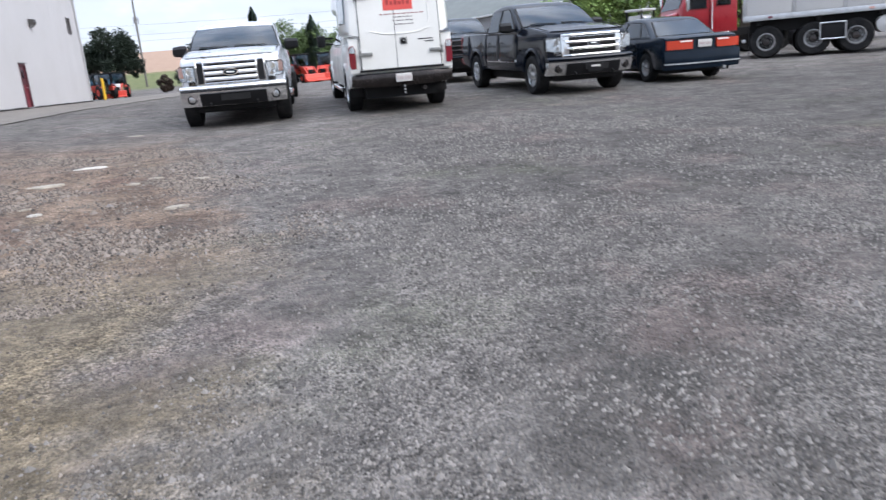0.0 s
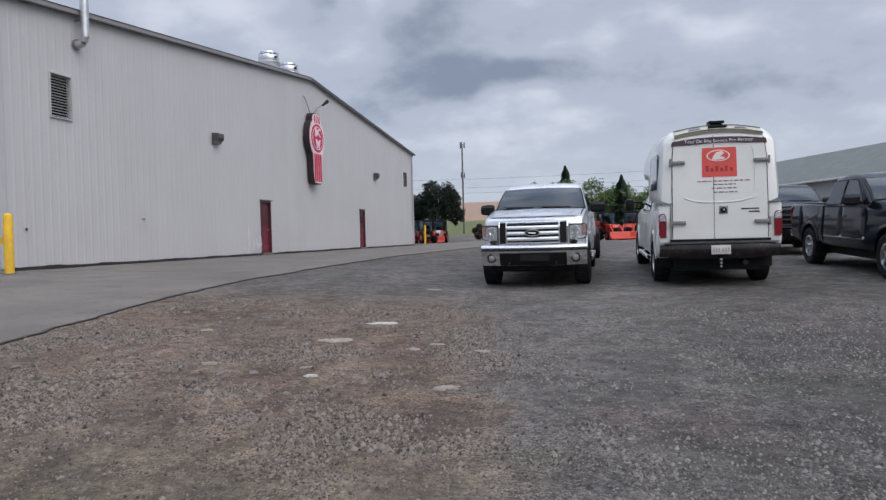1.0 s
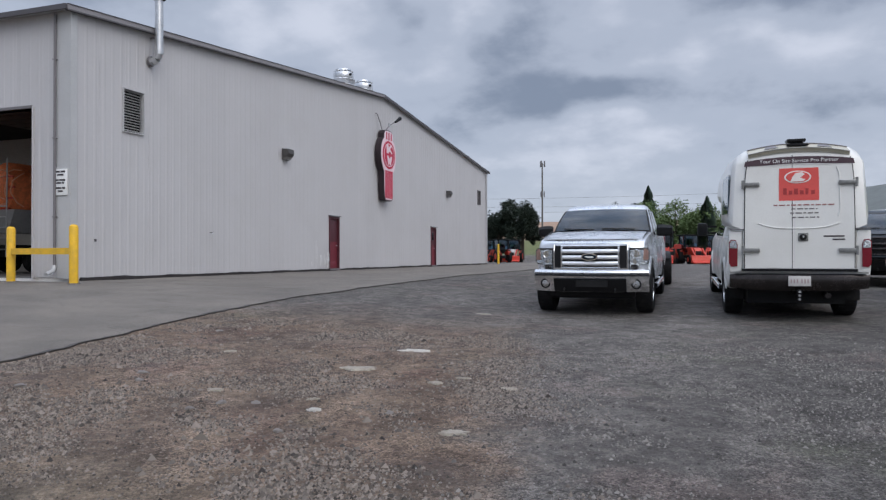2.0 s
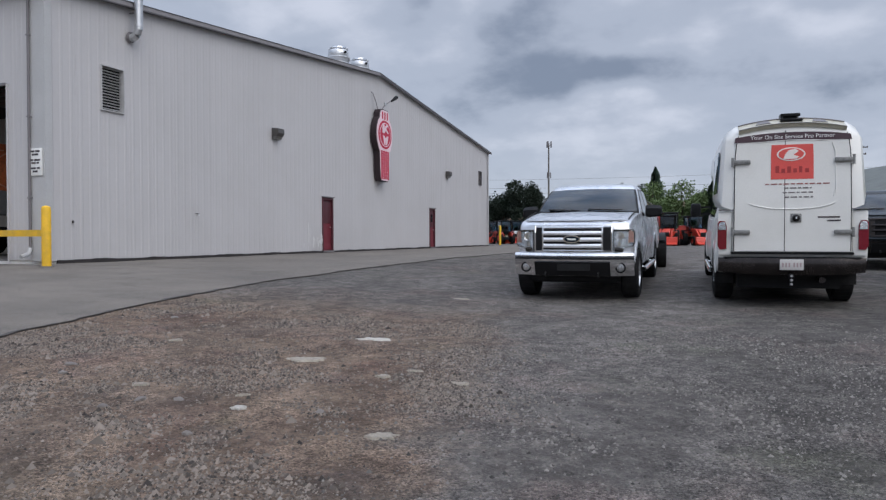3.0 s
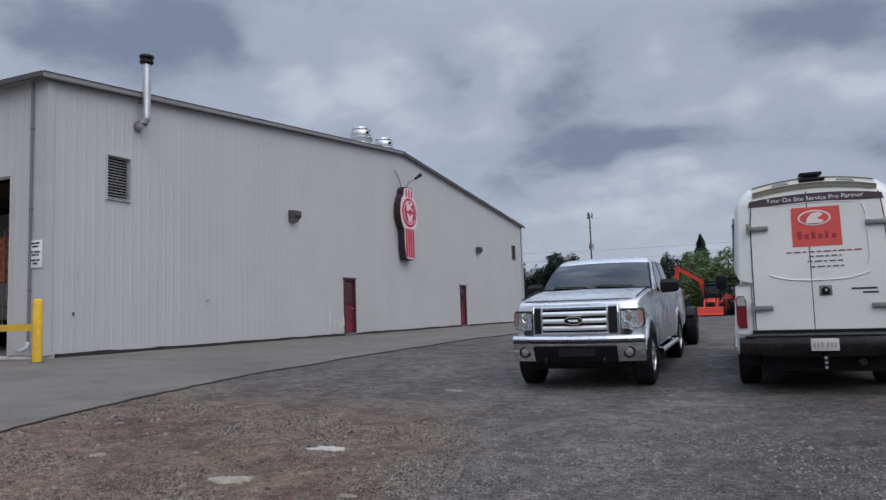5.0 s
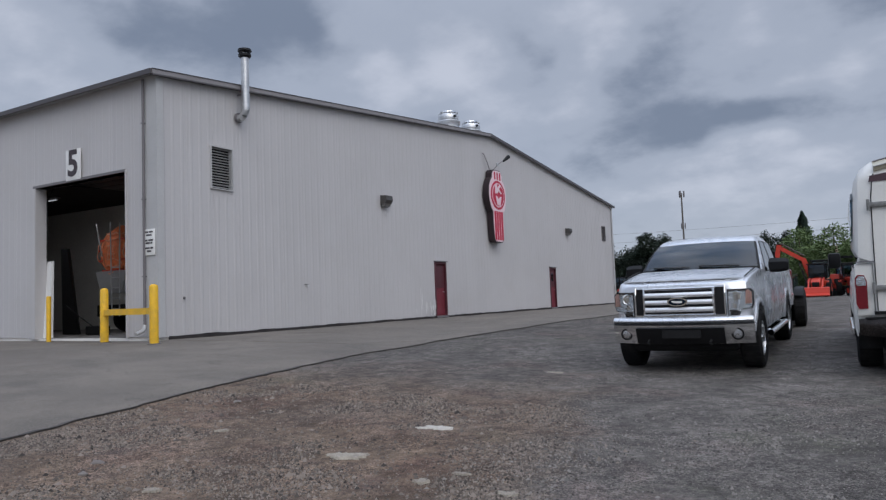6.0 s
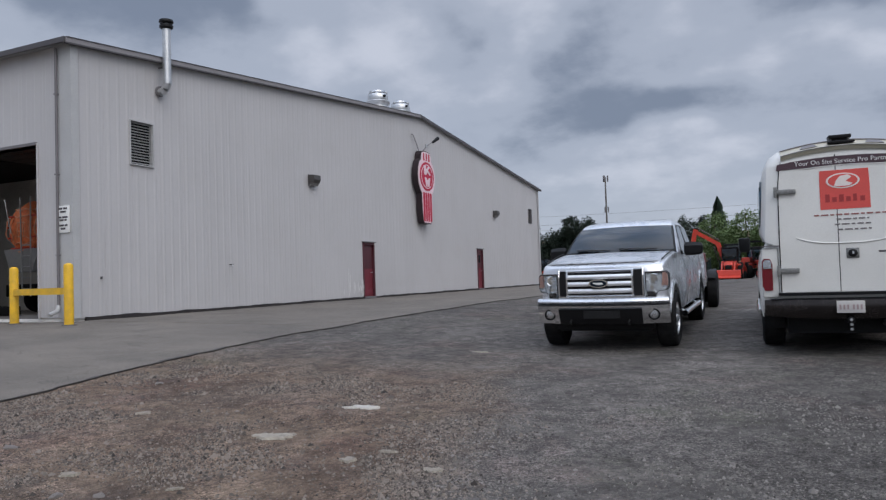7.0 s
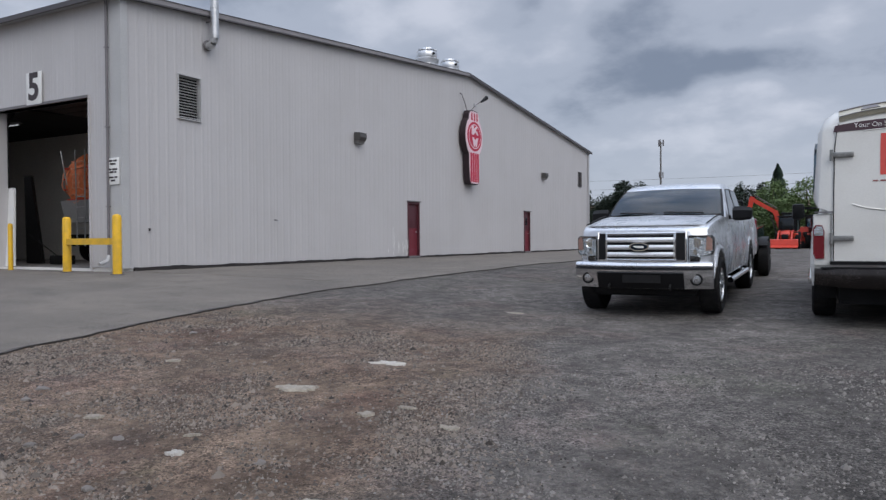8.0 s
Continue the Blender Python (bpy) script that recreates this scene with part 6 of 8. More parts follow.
def tandem_trailer(m):
    """A low dark equipment trailer with two close axles; local y ahead."""
    t = thing("utility_trailer", "low dark tandem-axle trailer with loaded deck", "trailer", m)
    part("deck", Geo().soft_box(-0.95, 0.95, -2.6, 2.2, 0.62, 0.76, 0.02), BLACK, t)
    part("tongue", Geo().beam((-0.6, 2.2, 0.66), (0, 3.2, 0.55), 0.08, 0.12).beam((0.6, 2.2, 0.66), (0, 3.2, 0.55), 0.08, 0.12), BLACK, t)
    part("jack", Geo().rod((0.0, 3.0, 0.02), (0.0, 3.0, 1.0), 0.04, 10), GALV, t)
    for s in (-1, 1):
        part("side_rail", Geo().tube([(s * 0.93, -2.5, 0.78), (s * 0.93, -2.5, 1.12), (s * 0.93, 2.1, 1.12), (s * 0.93, 2.1, 0.78)], 0.03, 8), PAINT_GREEN, t)
        for y in (-1.4, -0.2, 1.0):
            part("rail_post", Geo().rod((s * 0.93, y, 0.76), (s * 0.93, y, 1.12), 0.025, 8), PAINT_GREEN, t)
        for y in (-0.46, 0.46):
            wheel(t, s * 1.04, y, 0.40, 0.24, 6)
            pts = [(y - 0.46 * math.cos(a), 0.40 + 0.46 * math.sin(a)) for a in (math.pi * (0.22 + 0.56 * i / 12) for i in range(13))]
            part("fender", Geo().sheet(2, 12, lambda u, v: (s * lerp(0.92, 1.13, u), pts[round(v * 12)][0], pts[round(v * 12)][1]), (0, 0, 0.02)), BLACK, t, "black rounded fender")
        part("tail_light", Geo().soft_box(s * 0.86 - 0.06, s * 0.86 + 0.06, -2.63, -2.59, 0.64, 0.72, 0.005), RED_LENS, t)
    part("mower_deck", Geo().soft_box(-0.7, 0.7, -1.9, -0.4, 0.77, 1.05, 0.08), PAINT_GREEN, t, "dark green machine on the deck")
    part("mower_body", Geo().prism([(-1.6, 1.0), (0.6, 0.8), (0.8, 1.1), (0.2, 1.35), (-1.5, 1.45)], 0.42, None, 0.08, 4), PAINT_GREEN, t)
    for s in (-1, 1):
        wheel(t, s * 0.78, -1.25, 0.38, 0.30, 6, BLACK)
        wheel(t, s * 0.70, 0.55, 0.26, 0.20, 6, BLACK)
    part("roll_hoop", Geo().tube([(-0.45, -1.3, 1.0), (-0.5, -1.1, 1.75), (0.5, -1.1, 1.75), (0.45, -1.3, 1.0)], 0.03, 8), BLACK, t)


tandem_trailer(tilted(1.45, 18.9, 183, 2.0))


def sedan(m):
    t = thing("sedan", "dark blue four-door sedan with wide red tail lights", "car", m)
    yf, yr, N, R, H = 1.42, -1.32, 2.30, -2.36, 0.875

    def bend(x, y, z):
        u = abs(x) / H
        y2 = y - 0.16 * u ** 2.6 * smoothstep(1.2, N, y) + 0.10 * u ** 3 * smoothstep(-1.5, R, y)
        return (x * (1 - 0.05 * smoothstep(0.6, 0.95, z) - 0.05 * smoothstep(0.45, 0.2, z)), y2, z)

    low = [(R + 0.10, 0.30)] + arch(yr, 0.31, 0.365, 0.24) + arch(yf, 0.31, 0.365, 0.24)
    top = [(N - 0.06, 0.26), (N, 0.45), (N - 0.04, 0.62), (N - 0.16, 0.72), (1.55, 0.84), (0.98, 0.94), (-1.45, 0.96), (-1.75, 0.985), (R + 0.10, 0.975), (R + 0.02, 0.93), (R, 0.66), (R - 0.02, 0.45)]
    body = part("body", Geo().prism(low + top, H, bend, 0.07, 8), PAINT_NAVY, t)

    def cb(x, y, z):
        k = max(0.0, (z - 0.93) / 0.46)
        u = abs(x) / 0.80
        return (x * (1 - 0.23 * k), y - 0.10 * u ** 2 * smoothstep(0.3, 1.0, y) + 0.10 * u ** 2 * smoothstep(-0.6, -1.6, y), z - 0.03 * u ** 2 * smoothstep(1.25, 1.4, z))

    cab = part("cab", Geo().prism([(-1.66, 0.93), (-0.98, 1.33), (-0.80, 1.385), (-0.2, 1.415), (0.2, 1.385), (0.32, 1.345), (1.05, 0.92)], 0.80, cb, 0.07, 8), PAINT_NAVY, t)

    def slope(a, b, u, v, lift, w0, w1, nz):
        y, z = lerp(a[0], b[0], v), lerp(a[1], b[1], v)
        x = lerp(-1, 1, u) * lerp(w0, w1, v)
        k = max(0.0, (z - 0.93) / 0.46)
        p = cb(x / (1 - 0.23 * k), y, z)
        return (x, p[1] + lift * nz, p[2] + lift * 0.8)

    for nm, a, b, nz in (("rear_window", (-1.60, 0.968), (-1.02, 1.305), -0.6), ("windscreen", (1.0, 0.955), (0.37, 1.315), 0.6)):
        seal = part("window_seal", Geo().sheet(10, 5, lambda u, v: slope(a, b, u, v, 0.004, 0.70, 0.56, nz), (0, -0.02 * nz, -0.03)), BLACK, cab)
        part(nm, Geo().sheet(10, 5, lambda u, v: slope(a, b, u, lerp(0.05, 0.95, v), 0.013, 0.66, 0.53, nz), (0, -0.004 * nz, -0.005)), GLASS, seal)
    for s in (-1, 1):
        def flank(lift):
            return lambda y, z: (s * (0.80 * (1 - 0.23 * max(0.0, (z - 0.93) / 0.46)) + lift), y, z)
        for outline in ([(0.0, 0.97), (0.84, 0.97), (0.30, 1.30), (0.0, 1.325)], [(-0.95, 0.97), (-0.06, 0.97), (-0.06, 1.325), (-0.72, 1.30)], [(-1.36, 0.985), (-1.0, 0.97), (-0.80, 1.28), (-0.92, 1.26)]):
            cy = sum(p[0] for p in outline) / len(outline)
            seal = part("window_seal", Geo().slab(outline, flank(0.004), flank(-0.03)), BLACK, cab)
            part("side_window", Geo().slab([(lerp(y, cy, 0.06), lerp(z, 1.13, 0.08)) for y, z in outline], flank(0.012), flank(0.005)), GLASS, seal)
        part("mirror", Geo().soft_box(s * 0.92 - 0.09, s * 0.92 + 0.09, 0.62, 0.74, 0.93, 1.05, 0.03), PAINT_NAVY, t)
        part("side_moulding", Geo().soft_box(s * H - 0.015, s * H + 0.012, -0.92, 1.0, 0.50, 0.56, 0.006), BLACK, body)
        for yy in (0.06, -0.92):
            part("door_gap", Geo().box(s * H - 0.012, s * H + 0.002, yy - 0.005, yy + 0.005, 0.34, 0.93), BLACK, body, "", 0)
        for yy in (0.18, -0.78):
            part("door_handle", Geo().soft_box(s * H - 0.02, s * H + 0.02, yy - 0.08, yy + 0.08, 0.80, 0.84, 0.01), PAINT_NAVY, body)
        tl = part("tail_light", Geo().sheet(6, 2, lambda u, v: (s * lerp(0.28, 0.83, u), R - 0.035 + 0.085 * lerp(0.33, 0.97, u) ** 3, lerp(0.70, 0.885, v)), (0, 0.06, 0)), ORANGE_LENS, t, "wide orange-red tail light")
        part("reverse_lens", Geo().sheet(3, 1, lambda u, v: (s * lerp(0.30, 0.56, u), R - 0.043 + 0.085 * lerp(0.35, 0.64, u) ** 3, lerp(0.848, 0.880, v)), (0, 0.02, 0)), DECAL_PALE, tl)
        part("headlight", Geo().soft_box(s * 0.60 - 0.18, s * 0.60 + 0.18, N - 0.16, N - 0.04, 0.56, 0.68, 0.03), REFLECTOR, t)
    licence_plate(t, 0, R - 0.03, 0.80, -1)
    part("trunk_lid_line", Geo().box(-0.70, 0.70, R - 0.006, R + 0.03, 0.905, 0.915), BLACK, body, "", 0)
    part("spoiler_strip", Geo().soft_box(-0.55, 0.55, R + 0.0, R + 0.05, 0.915, 0.940, 0.008), PAINT_NAVY, body)
    part("rear_bumper", Geo().sheet(12, 4, lambda u, v: (lerp(-0.88, 0.88, u), R - 0.07 + 0.14 * abs(2 * u - 1) ** 3 - 0.03 * math.sin(math.pi * v), lerp(0.28, 0.66, v)), (0, 0.1, 0)), PAINT_NAVY, t)
    part("bumper_strip", Geo().sheet(12, 1, lambda u, v: (lerp(-0.885, 0.885, u), R - 0.110 + 0.14 * abs(2 * u - 1) ** 3, lerp(0.39, 0.415, v)), (0, 0.03, 0)), GALV, t)
    part("front_bumper", Geo().sheet(12, 4, lambda u, v: (lerp(-0.88, 0.88, u), N + 0.06 - 0.18 * abs(2 * u - 1) ** 3 + 0.03 * math.sin(math.pi * v), lerp(0.24, 0.54, v)), (0, -0.1, 0)), PAINT_NAVY, t)
    part("grille", Geo().soft_box(-0.36, 0.36, N - 0.08, N + 0.0, 0.56, 0.66, 0.02), BLACK, t)
    part("underbody", Geo().box(-0.72, 0.72, R + 0.2, N - 0.2, 0.20, 0.42).box(-0.78, 0.78, yr - 0.36, yr + 0.36, 0.3, 0.70).box(-0.78, 0.78, yf - 0.36, yf + 0.36, 0.3, 0.70), DARK, t, "", 0)
    part("exhaust", Geo().rod((0.45, R - 0.08, 0.27), (0.45, R + 0.4, 0.27), 0.035, 10), GALV, t)
    for x in (-0.76, 0.76):
        for y in (yf, yr):
            wheel(t, x, y, 0.315, 0.20, 7)
    return t


sedan(tilted(11.4, 13.45, 0, 2.7))


WHEEL_GREY = mat("dusty_wheel_paint", (0.33, 0.33, 0.33), 0.5, 0.2, 0.3, 9, 60, dirt=(0.12, 0.11, 0.10), dirt_amount=0.7, dirt_scale=7)


def semi_trailer():
    """A long white box trailer standing across the back of the lot."""
    a = -33.0
    t = thing("semi_trailer", "long white box trailer with three dark axles", "trailer", pose(15.95, 16.85, ground_z(17, 16.5) + 0.004, 0, 0, a))
    Ln, W, z0, z1 = 14.6, 2.55, 1.12, 4.05
    part("box", Geo().soft_box(0, Ln, 0, W, z0, z1, 0.03), TRAILER, t)
    for i in range(12):
        x = 0.06 + (Ln - 0.12) * i / 11
        part("wall_post", Geo().soft_box(x - 0.045, x + 0.045, -0.022, 0.0, z0 + 0.05, z1 - 0.04, 0.006), GALV, t)
    for i in range(11):
        x0, x1 = 0.11 + (Ln - 0.12) * i / 11, 0.01 + (Ln - 0.12) * (i + 1) / 11
        part("side_panel", Geo().soft_box(x0, x1, -0.012, 0.0, z0 + 0.16, z1 - 0.10, 0.004), TRAILER, t)
    part("side_rail", Geo().soft_box(0, Ln, -0.03, 0.05, z0 - 0.02, z0 + 0.13, 0.01), GALV, t, "grey steel lower rail")
    part("top_rail", Geo().soft_box(0, Ln, -0.03, 0.05, z1 - 0.10, z1 + 0.01, 0.01), GALV, t)
    for i in range(6):
        x = 0.7 + 2.6 * i
        part("marker_lamp", Geo().soft_box(x, x + 0.12, -0.045, -0.028, z0 + 0.03, z0 + 0.09, 0.005), RED_LENS if i == 0 else AMBER, t)
    for y in (0.55, W - 0.70):
        part("subframe", Geo().box(0.2, Ln - 0.3, y, y + 0.15, 0.78, 1.11), BLACK, t, "", 0)
    for i in range(9):
        part("crossmember", Geo().box(0.4 + 1.6 * i, 0.5 + 1.6 * i, 0.04, W - 0.04, 0.98, 1.10), BLACK, t, "", 0)
    for k, x in enumerate((0.66, 1.92, 3.02)):
        part("axle", Geo().rod((x, 0.1, 0.475), (x, W - 0.1, 0.475), 0.07, 10), BLACK, t)
        for y, s in ((0.17, -1), (0.50, 1), (W - 0.50, -1), (W - 0.17, 1)):
            m = Matrix.Translation((x, y, 0.475)) @ Matrix.Rotation(radians(90 * -s), 4, "X") @ Matrix.Diagonal((0.913, 0.913, 1, 1))
            w = part("wheel", Geo().lathe([(0.28, -0.13), (0.46, -0.14), (0.51, -0.09), (0.52, 0), (0.51, 0.09), (0.46, 0.14), (0.29, 0.13), (0.28, 0.0)], m, 32), RUBBER, t)
            part("rim", Geo().lathe([(0.25, -0.1), (0.285, 0.12), (0.262, 0.132), (0.245, 0.03), (0.22, 0.0)], m, 24), WHEEL_GREY, w, "dusty pale steel wheel")
            part("hub", Geo().lathe([(0.222, -0.02), (0.20, -0.01), (0.13, -0.04), (0.12, 0.06), (0.10, 0.09), (0.03, 0.095)], m, 20), BUMPER_DARK, w)
            for j in range(8):
                an = 2 * math.pi * j / 8
                part("lug_nut", Geo().lathe([(0.016, 0), (0.014, 0.04)], m @ Matrix.Translation((0.17 * math.cos(an), 0.17 * math.sin(an), -0.02)), 6), GALV, w)
        part("air_bag", Geo().lathe([(0.12, 0), (0.15, 0.1), (0.12, 0.24)], Matrix.Translation((x + 0.4, 0.7, 0.55)), 14), BLACK, t)
    part("toolbox", Geo().soft_box(2.12, 2.70, -0.0, 0.45, 0.42, 0.88, 0.02), BLACK, t)
    rack = Geo()
    for z in (0.50, 0.95):
        rack.rod((2.08, -0.03, z - 0.07), (2.74, -0.03, z - 0.07), 0.02, 6)
    for x in (2.08, 2.74):
        rack.rod((x, -0.03, 0.43), (x, -0.03, 0.89), 0.02, 6)
    part("side_rack", rack, GALV, t, "thin bright side rack")
    part("air_tank", Geo().lathe([(0.05, 0), (0.24, 0.06), (0.24, 0.85), (0.05, 0.92)], Matrix.Translation((3.75, 0.05, 0.72)) @ Matrix.Rotation(radians(-90), 4, "X"), 22), TRAILER, t, "pale round tank")
    for x in (9.6, 10.0):
        part("landing_leg", Geo().soft_box(x, x + 0.14, 0.35, 0.5, 0.0, 1.1, 0.02), BLACK, t)
    for y in (0.1, W - 0.7):
        part("mud_flap", Geo().box(0.16, 0.175, y, y + 0.6, 0.12, 0.95), BLACK, t, "", 0)
    part("rear_guard", Geo().soft_box(-0.02, 0.08, 0.2, W - 0.2, 0.5, 0.6, 0.02), GALV, t)
    for x in (0.02,):
        part("tail_lamp", Geo().soft_box(x - 0.04, x, 0.1, 0.3, z0 + 0.02, z0 + 0.10, 0.01), RED_LENS, t)


semi_trailer()


def semi_tractor(m):
    """A red highway cab seen from its side; local y ahead."""
    t = thing("semi_tractor", "red conventional truck cab parked behind the sedan", "truck", m)

    def bend(x, y, z):
        return (x * (1 - 0.06 * smoothstep(1.6, 2.9, z)), y, z)

    body = part("cab", Geo().prism([(-1.25, 0.85), (1.0, 0.85), (1.05, 1.75), (0.62, 2.62), (0.30, 2.80), (-1.15, 2.84), (-1.25, 2.74)], 1.10, bend, 0.10, 6), SEMI_RED, t)
    part("hood", Geo().prism([(1.0, 0.75), (1.75, 0.75), (2.4, 0.85), (2.60, 0.95), (2.62, 1.30), (2.4, 1.45), (1.6, 1.62), (1.03, 1.74)], 0.92, lambda x, y, z: (x * (1 - 0.12 * smoothstep(1.2, 2.7, y)), y - 0.12 * (abs(x) / 0.92) ** 2 * smoothstep(2.0, 2.7, y), z), 0.14, 6), SEMI_RED, t)
    part("grille", Geo().soft_box(-0.42, 0.42, 2.54, 2.66, 0.95, 1.28, 0.03), CHROME, t)
    part("bumper", Geo().soft_box(-1.15, 1.15, 2.52, 2.76, 0.42, 0.80, 0.05), CHROME, t)
    part("windscreen", Geo().slab([(-0.90, 0.06), (0.90, 0.06), (0.80, 0.86), (-0.80, 0.86)], lambda u, v: (u, lerp(1.06, 0.66, v), 1.80 + v * 0.92), lambda u, v: (u, lerp(1.03, 0.63, v), 1.79 + v * 0.92)), GLASS, body)
    for s in (-1, 1):
        def flank(lift):
            return lambda y, z: (s * (1.10 * (1 - 0.06 * smoothstep(1.6, 2.9, z)) + lift), y, z)
        for outline in ([(0.0, 1.78), (0.85, 1.78), (0.52, 2.46), (0.0, 2.46)], [(-0.95, 1.85), (-0.40, 1.85), (-0.40, 2.42), (-0.95, 2.42)]):
            cy = sum(p[0] for p in outline) / 4
            seal = part("window_seal", Geo().slab(outline, flank(0.004), flank(-0.03)), BLACK, body)
            part("side_window", Geo().slab([(lerp(y, cy, 0.08), lerp(z, 2.1, 0.08)) for y, z in outline], flank(0.014), flank(0.006)), GLASS, seal)
        part("door_line", Geo().box(s * 1.10 - 0.012, s * 1.10 + 0.004, -0.12, -0.10, 0.95, 2.5), BLACK, body, "", 0)
        part("sleeper_trim", Geo().slab([(-1.08, 2.50), (-0.28, 2.50), (-0.28, 2.54), (-1.08, 2.54)], flank(0.02), flank(0.0)), TRAILER, body)
        part("grab_bar", Geo().rod((s * 1.13, -0.2, 1.0), (s * 1.13, -0.2, 2.2), 0.02, 8), CHROME, body)
        part("mirror", Geo().soft_box(s * 1.32 - 0.07, s * 1.32 + 0.07, 0.78, 0.90, 1.75, 2.4, 0.03), CHROME, t)
        part("mirror_arm", Geo().tube([(s * 1.05, 0.7, 2.42), (s * 1.32, 0.84, 2.42), (s * 1.32, 0.84, 1.72), (s * 1.05, 0.7, 1.72)], 0.018, 6), CHROME, t)
        part("fuel_tank", Geo().rod((s * 0.92, -0.9, 0.62), (s * 0.92, 0.75, 0.62), 0.30, 20), GALV, t)
        part("fender", Geo().add(*fender(s)), SEMI_RED, t)
        part("headlight", Geo().soft_box(s * 0.72 - 0.13, s * 0.72 + 0.13, 2.44, 2.54, 1.00, 1.22, 0.03), REFLECTOR, t)
    for x in (-0.5, 0.0, 0.5):
        part("marker_lamp", Geo().soft_box(x - 0.05, x + 0.05, 0.22, 0.30, 2.82, 2.88, 0.01), SEMI_RED, t)
    for x in (-0.39, 0.39):
        part("chassis_rail", Geo().box(x - 0.06, x + 0.06, -4.6, 2.3, 0.72, 0.98), BLACK, t, "", 0)
    part("fifth_wheel", Geo().soft_box(-0.5, 0.5, -3.7, -2.9, 1.0, 1.12, 0.03), BLACK, t)
    for x in (-1.02, 1.02):
        wheel(t, x, 2.0, 0.51, 0.28, 8, WHITE)
        for y in (-2.6, -3.95):
            wheel(t, x * 0.98, y, 0.51, 0.56, 8, WHITE)
    for x in (-0.9, 0.9):
        part("mud_flap", Geo().box(x - 0.3, x + 0.3, -4.62, -4.6, 0.15, 0.85), BLACK, t, "", 0)
    part("whip_antenna", Geo().rod((1.05, 0.62, 2.6), (1.05, 0.66, 4.9), 0.012, 6), WHITE, t)


def fender(s):
    ring = [(lerp(0.55, 0.68, j), a) for a in (math.pi * i / 10 for i in range(11)) for j in (0, 1)]
    pts = [(s * x, 2.0 - r * math.cos(a), 0.52 + r * math.sin(a)) for x in (0.80, 1.18) for r, a in ring]
    n = len(ring)
    faces = [(k * n + 2 * i, k * n + 2 * i + 1, k * n + 2 * i + 3, k * n + 2 * i + 2) for k in (0, 1) for i in range(10)]
    faces += [(2 * i + j, n + 2 * i + j, n + 2 * i + 2 + j, 2 * i + 2 + j) for i in range(10) for j in (0, 1)]
    faces += [(0, 1, n + 1, n), (n - 2, n - 1, 2 * n - 1, 2 * n - 2)]
    return pts, faces


semi_tractor(pose(17.6, 22.6, ground_z(17.5, 22.6) - 0.02, 0, 0, 84) @ Matrix.Scale(0.95, 4))


def yard_loader(m):
    """A small pale loader with a flat white canopy; local y ahead."""
    t = thing("yard_loader", "small pale yard machine with flat white canopy", "loader", m)
    part("canopy", Geo().soft_box(-0.40, 0.40, -0.48, 0.48, 2.02, 2.11, 0.03), TRAILER, t, "flat white canopy")
    for x in (-0.34, 0.34):
        for y in (-0.42, 0.42):
            part("post", Geo().rod((x, y, 0.9), (x, y, 2.03), 0.035, 8), BLACK, t)
    part("body", Geo().prism([(-1.0, 0.45), (1.3, 0.45), (1.4, 0.9), (0.7, 1.1), (-0.4, 1.05), (-1.0, 1.3)], 0.5, None, 0.08, 4), TRAILER, t)
    cabin = part("cabin", Geo().soft_box(-0.31, 0.31, -0.38, 0.38, 1.0, 1.86, 0.05), TRAILER, t, "pale enclosed cabin")
    part("rear_window", Geo().soft_box(-0.24, 0.24, -0.40, -0.375, 1.35, 1.75, 0.02), GLASS, cabin)
    part("windscreen", Geo().soft_box(-0.25, 0.25, 0.375, 0.40, 1.25, 1.78, 0.02), GLASS, cabin)
    part("roof_stripe", Geo().soft_box(-0.41, 0.41, -0.50, -0.475, 2.03, 2.09, 0.01), RED_LENS, t)
    for s in (-1, 1):
        for y in (-0.65, 0.85):
            wheel(t, s * 0.58, y, 0.40, 0.28, 6)


yard_loader(tilted(14.72, 21.2, 200, 1.6) @ Matrix.Scale(0.86, 4))


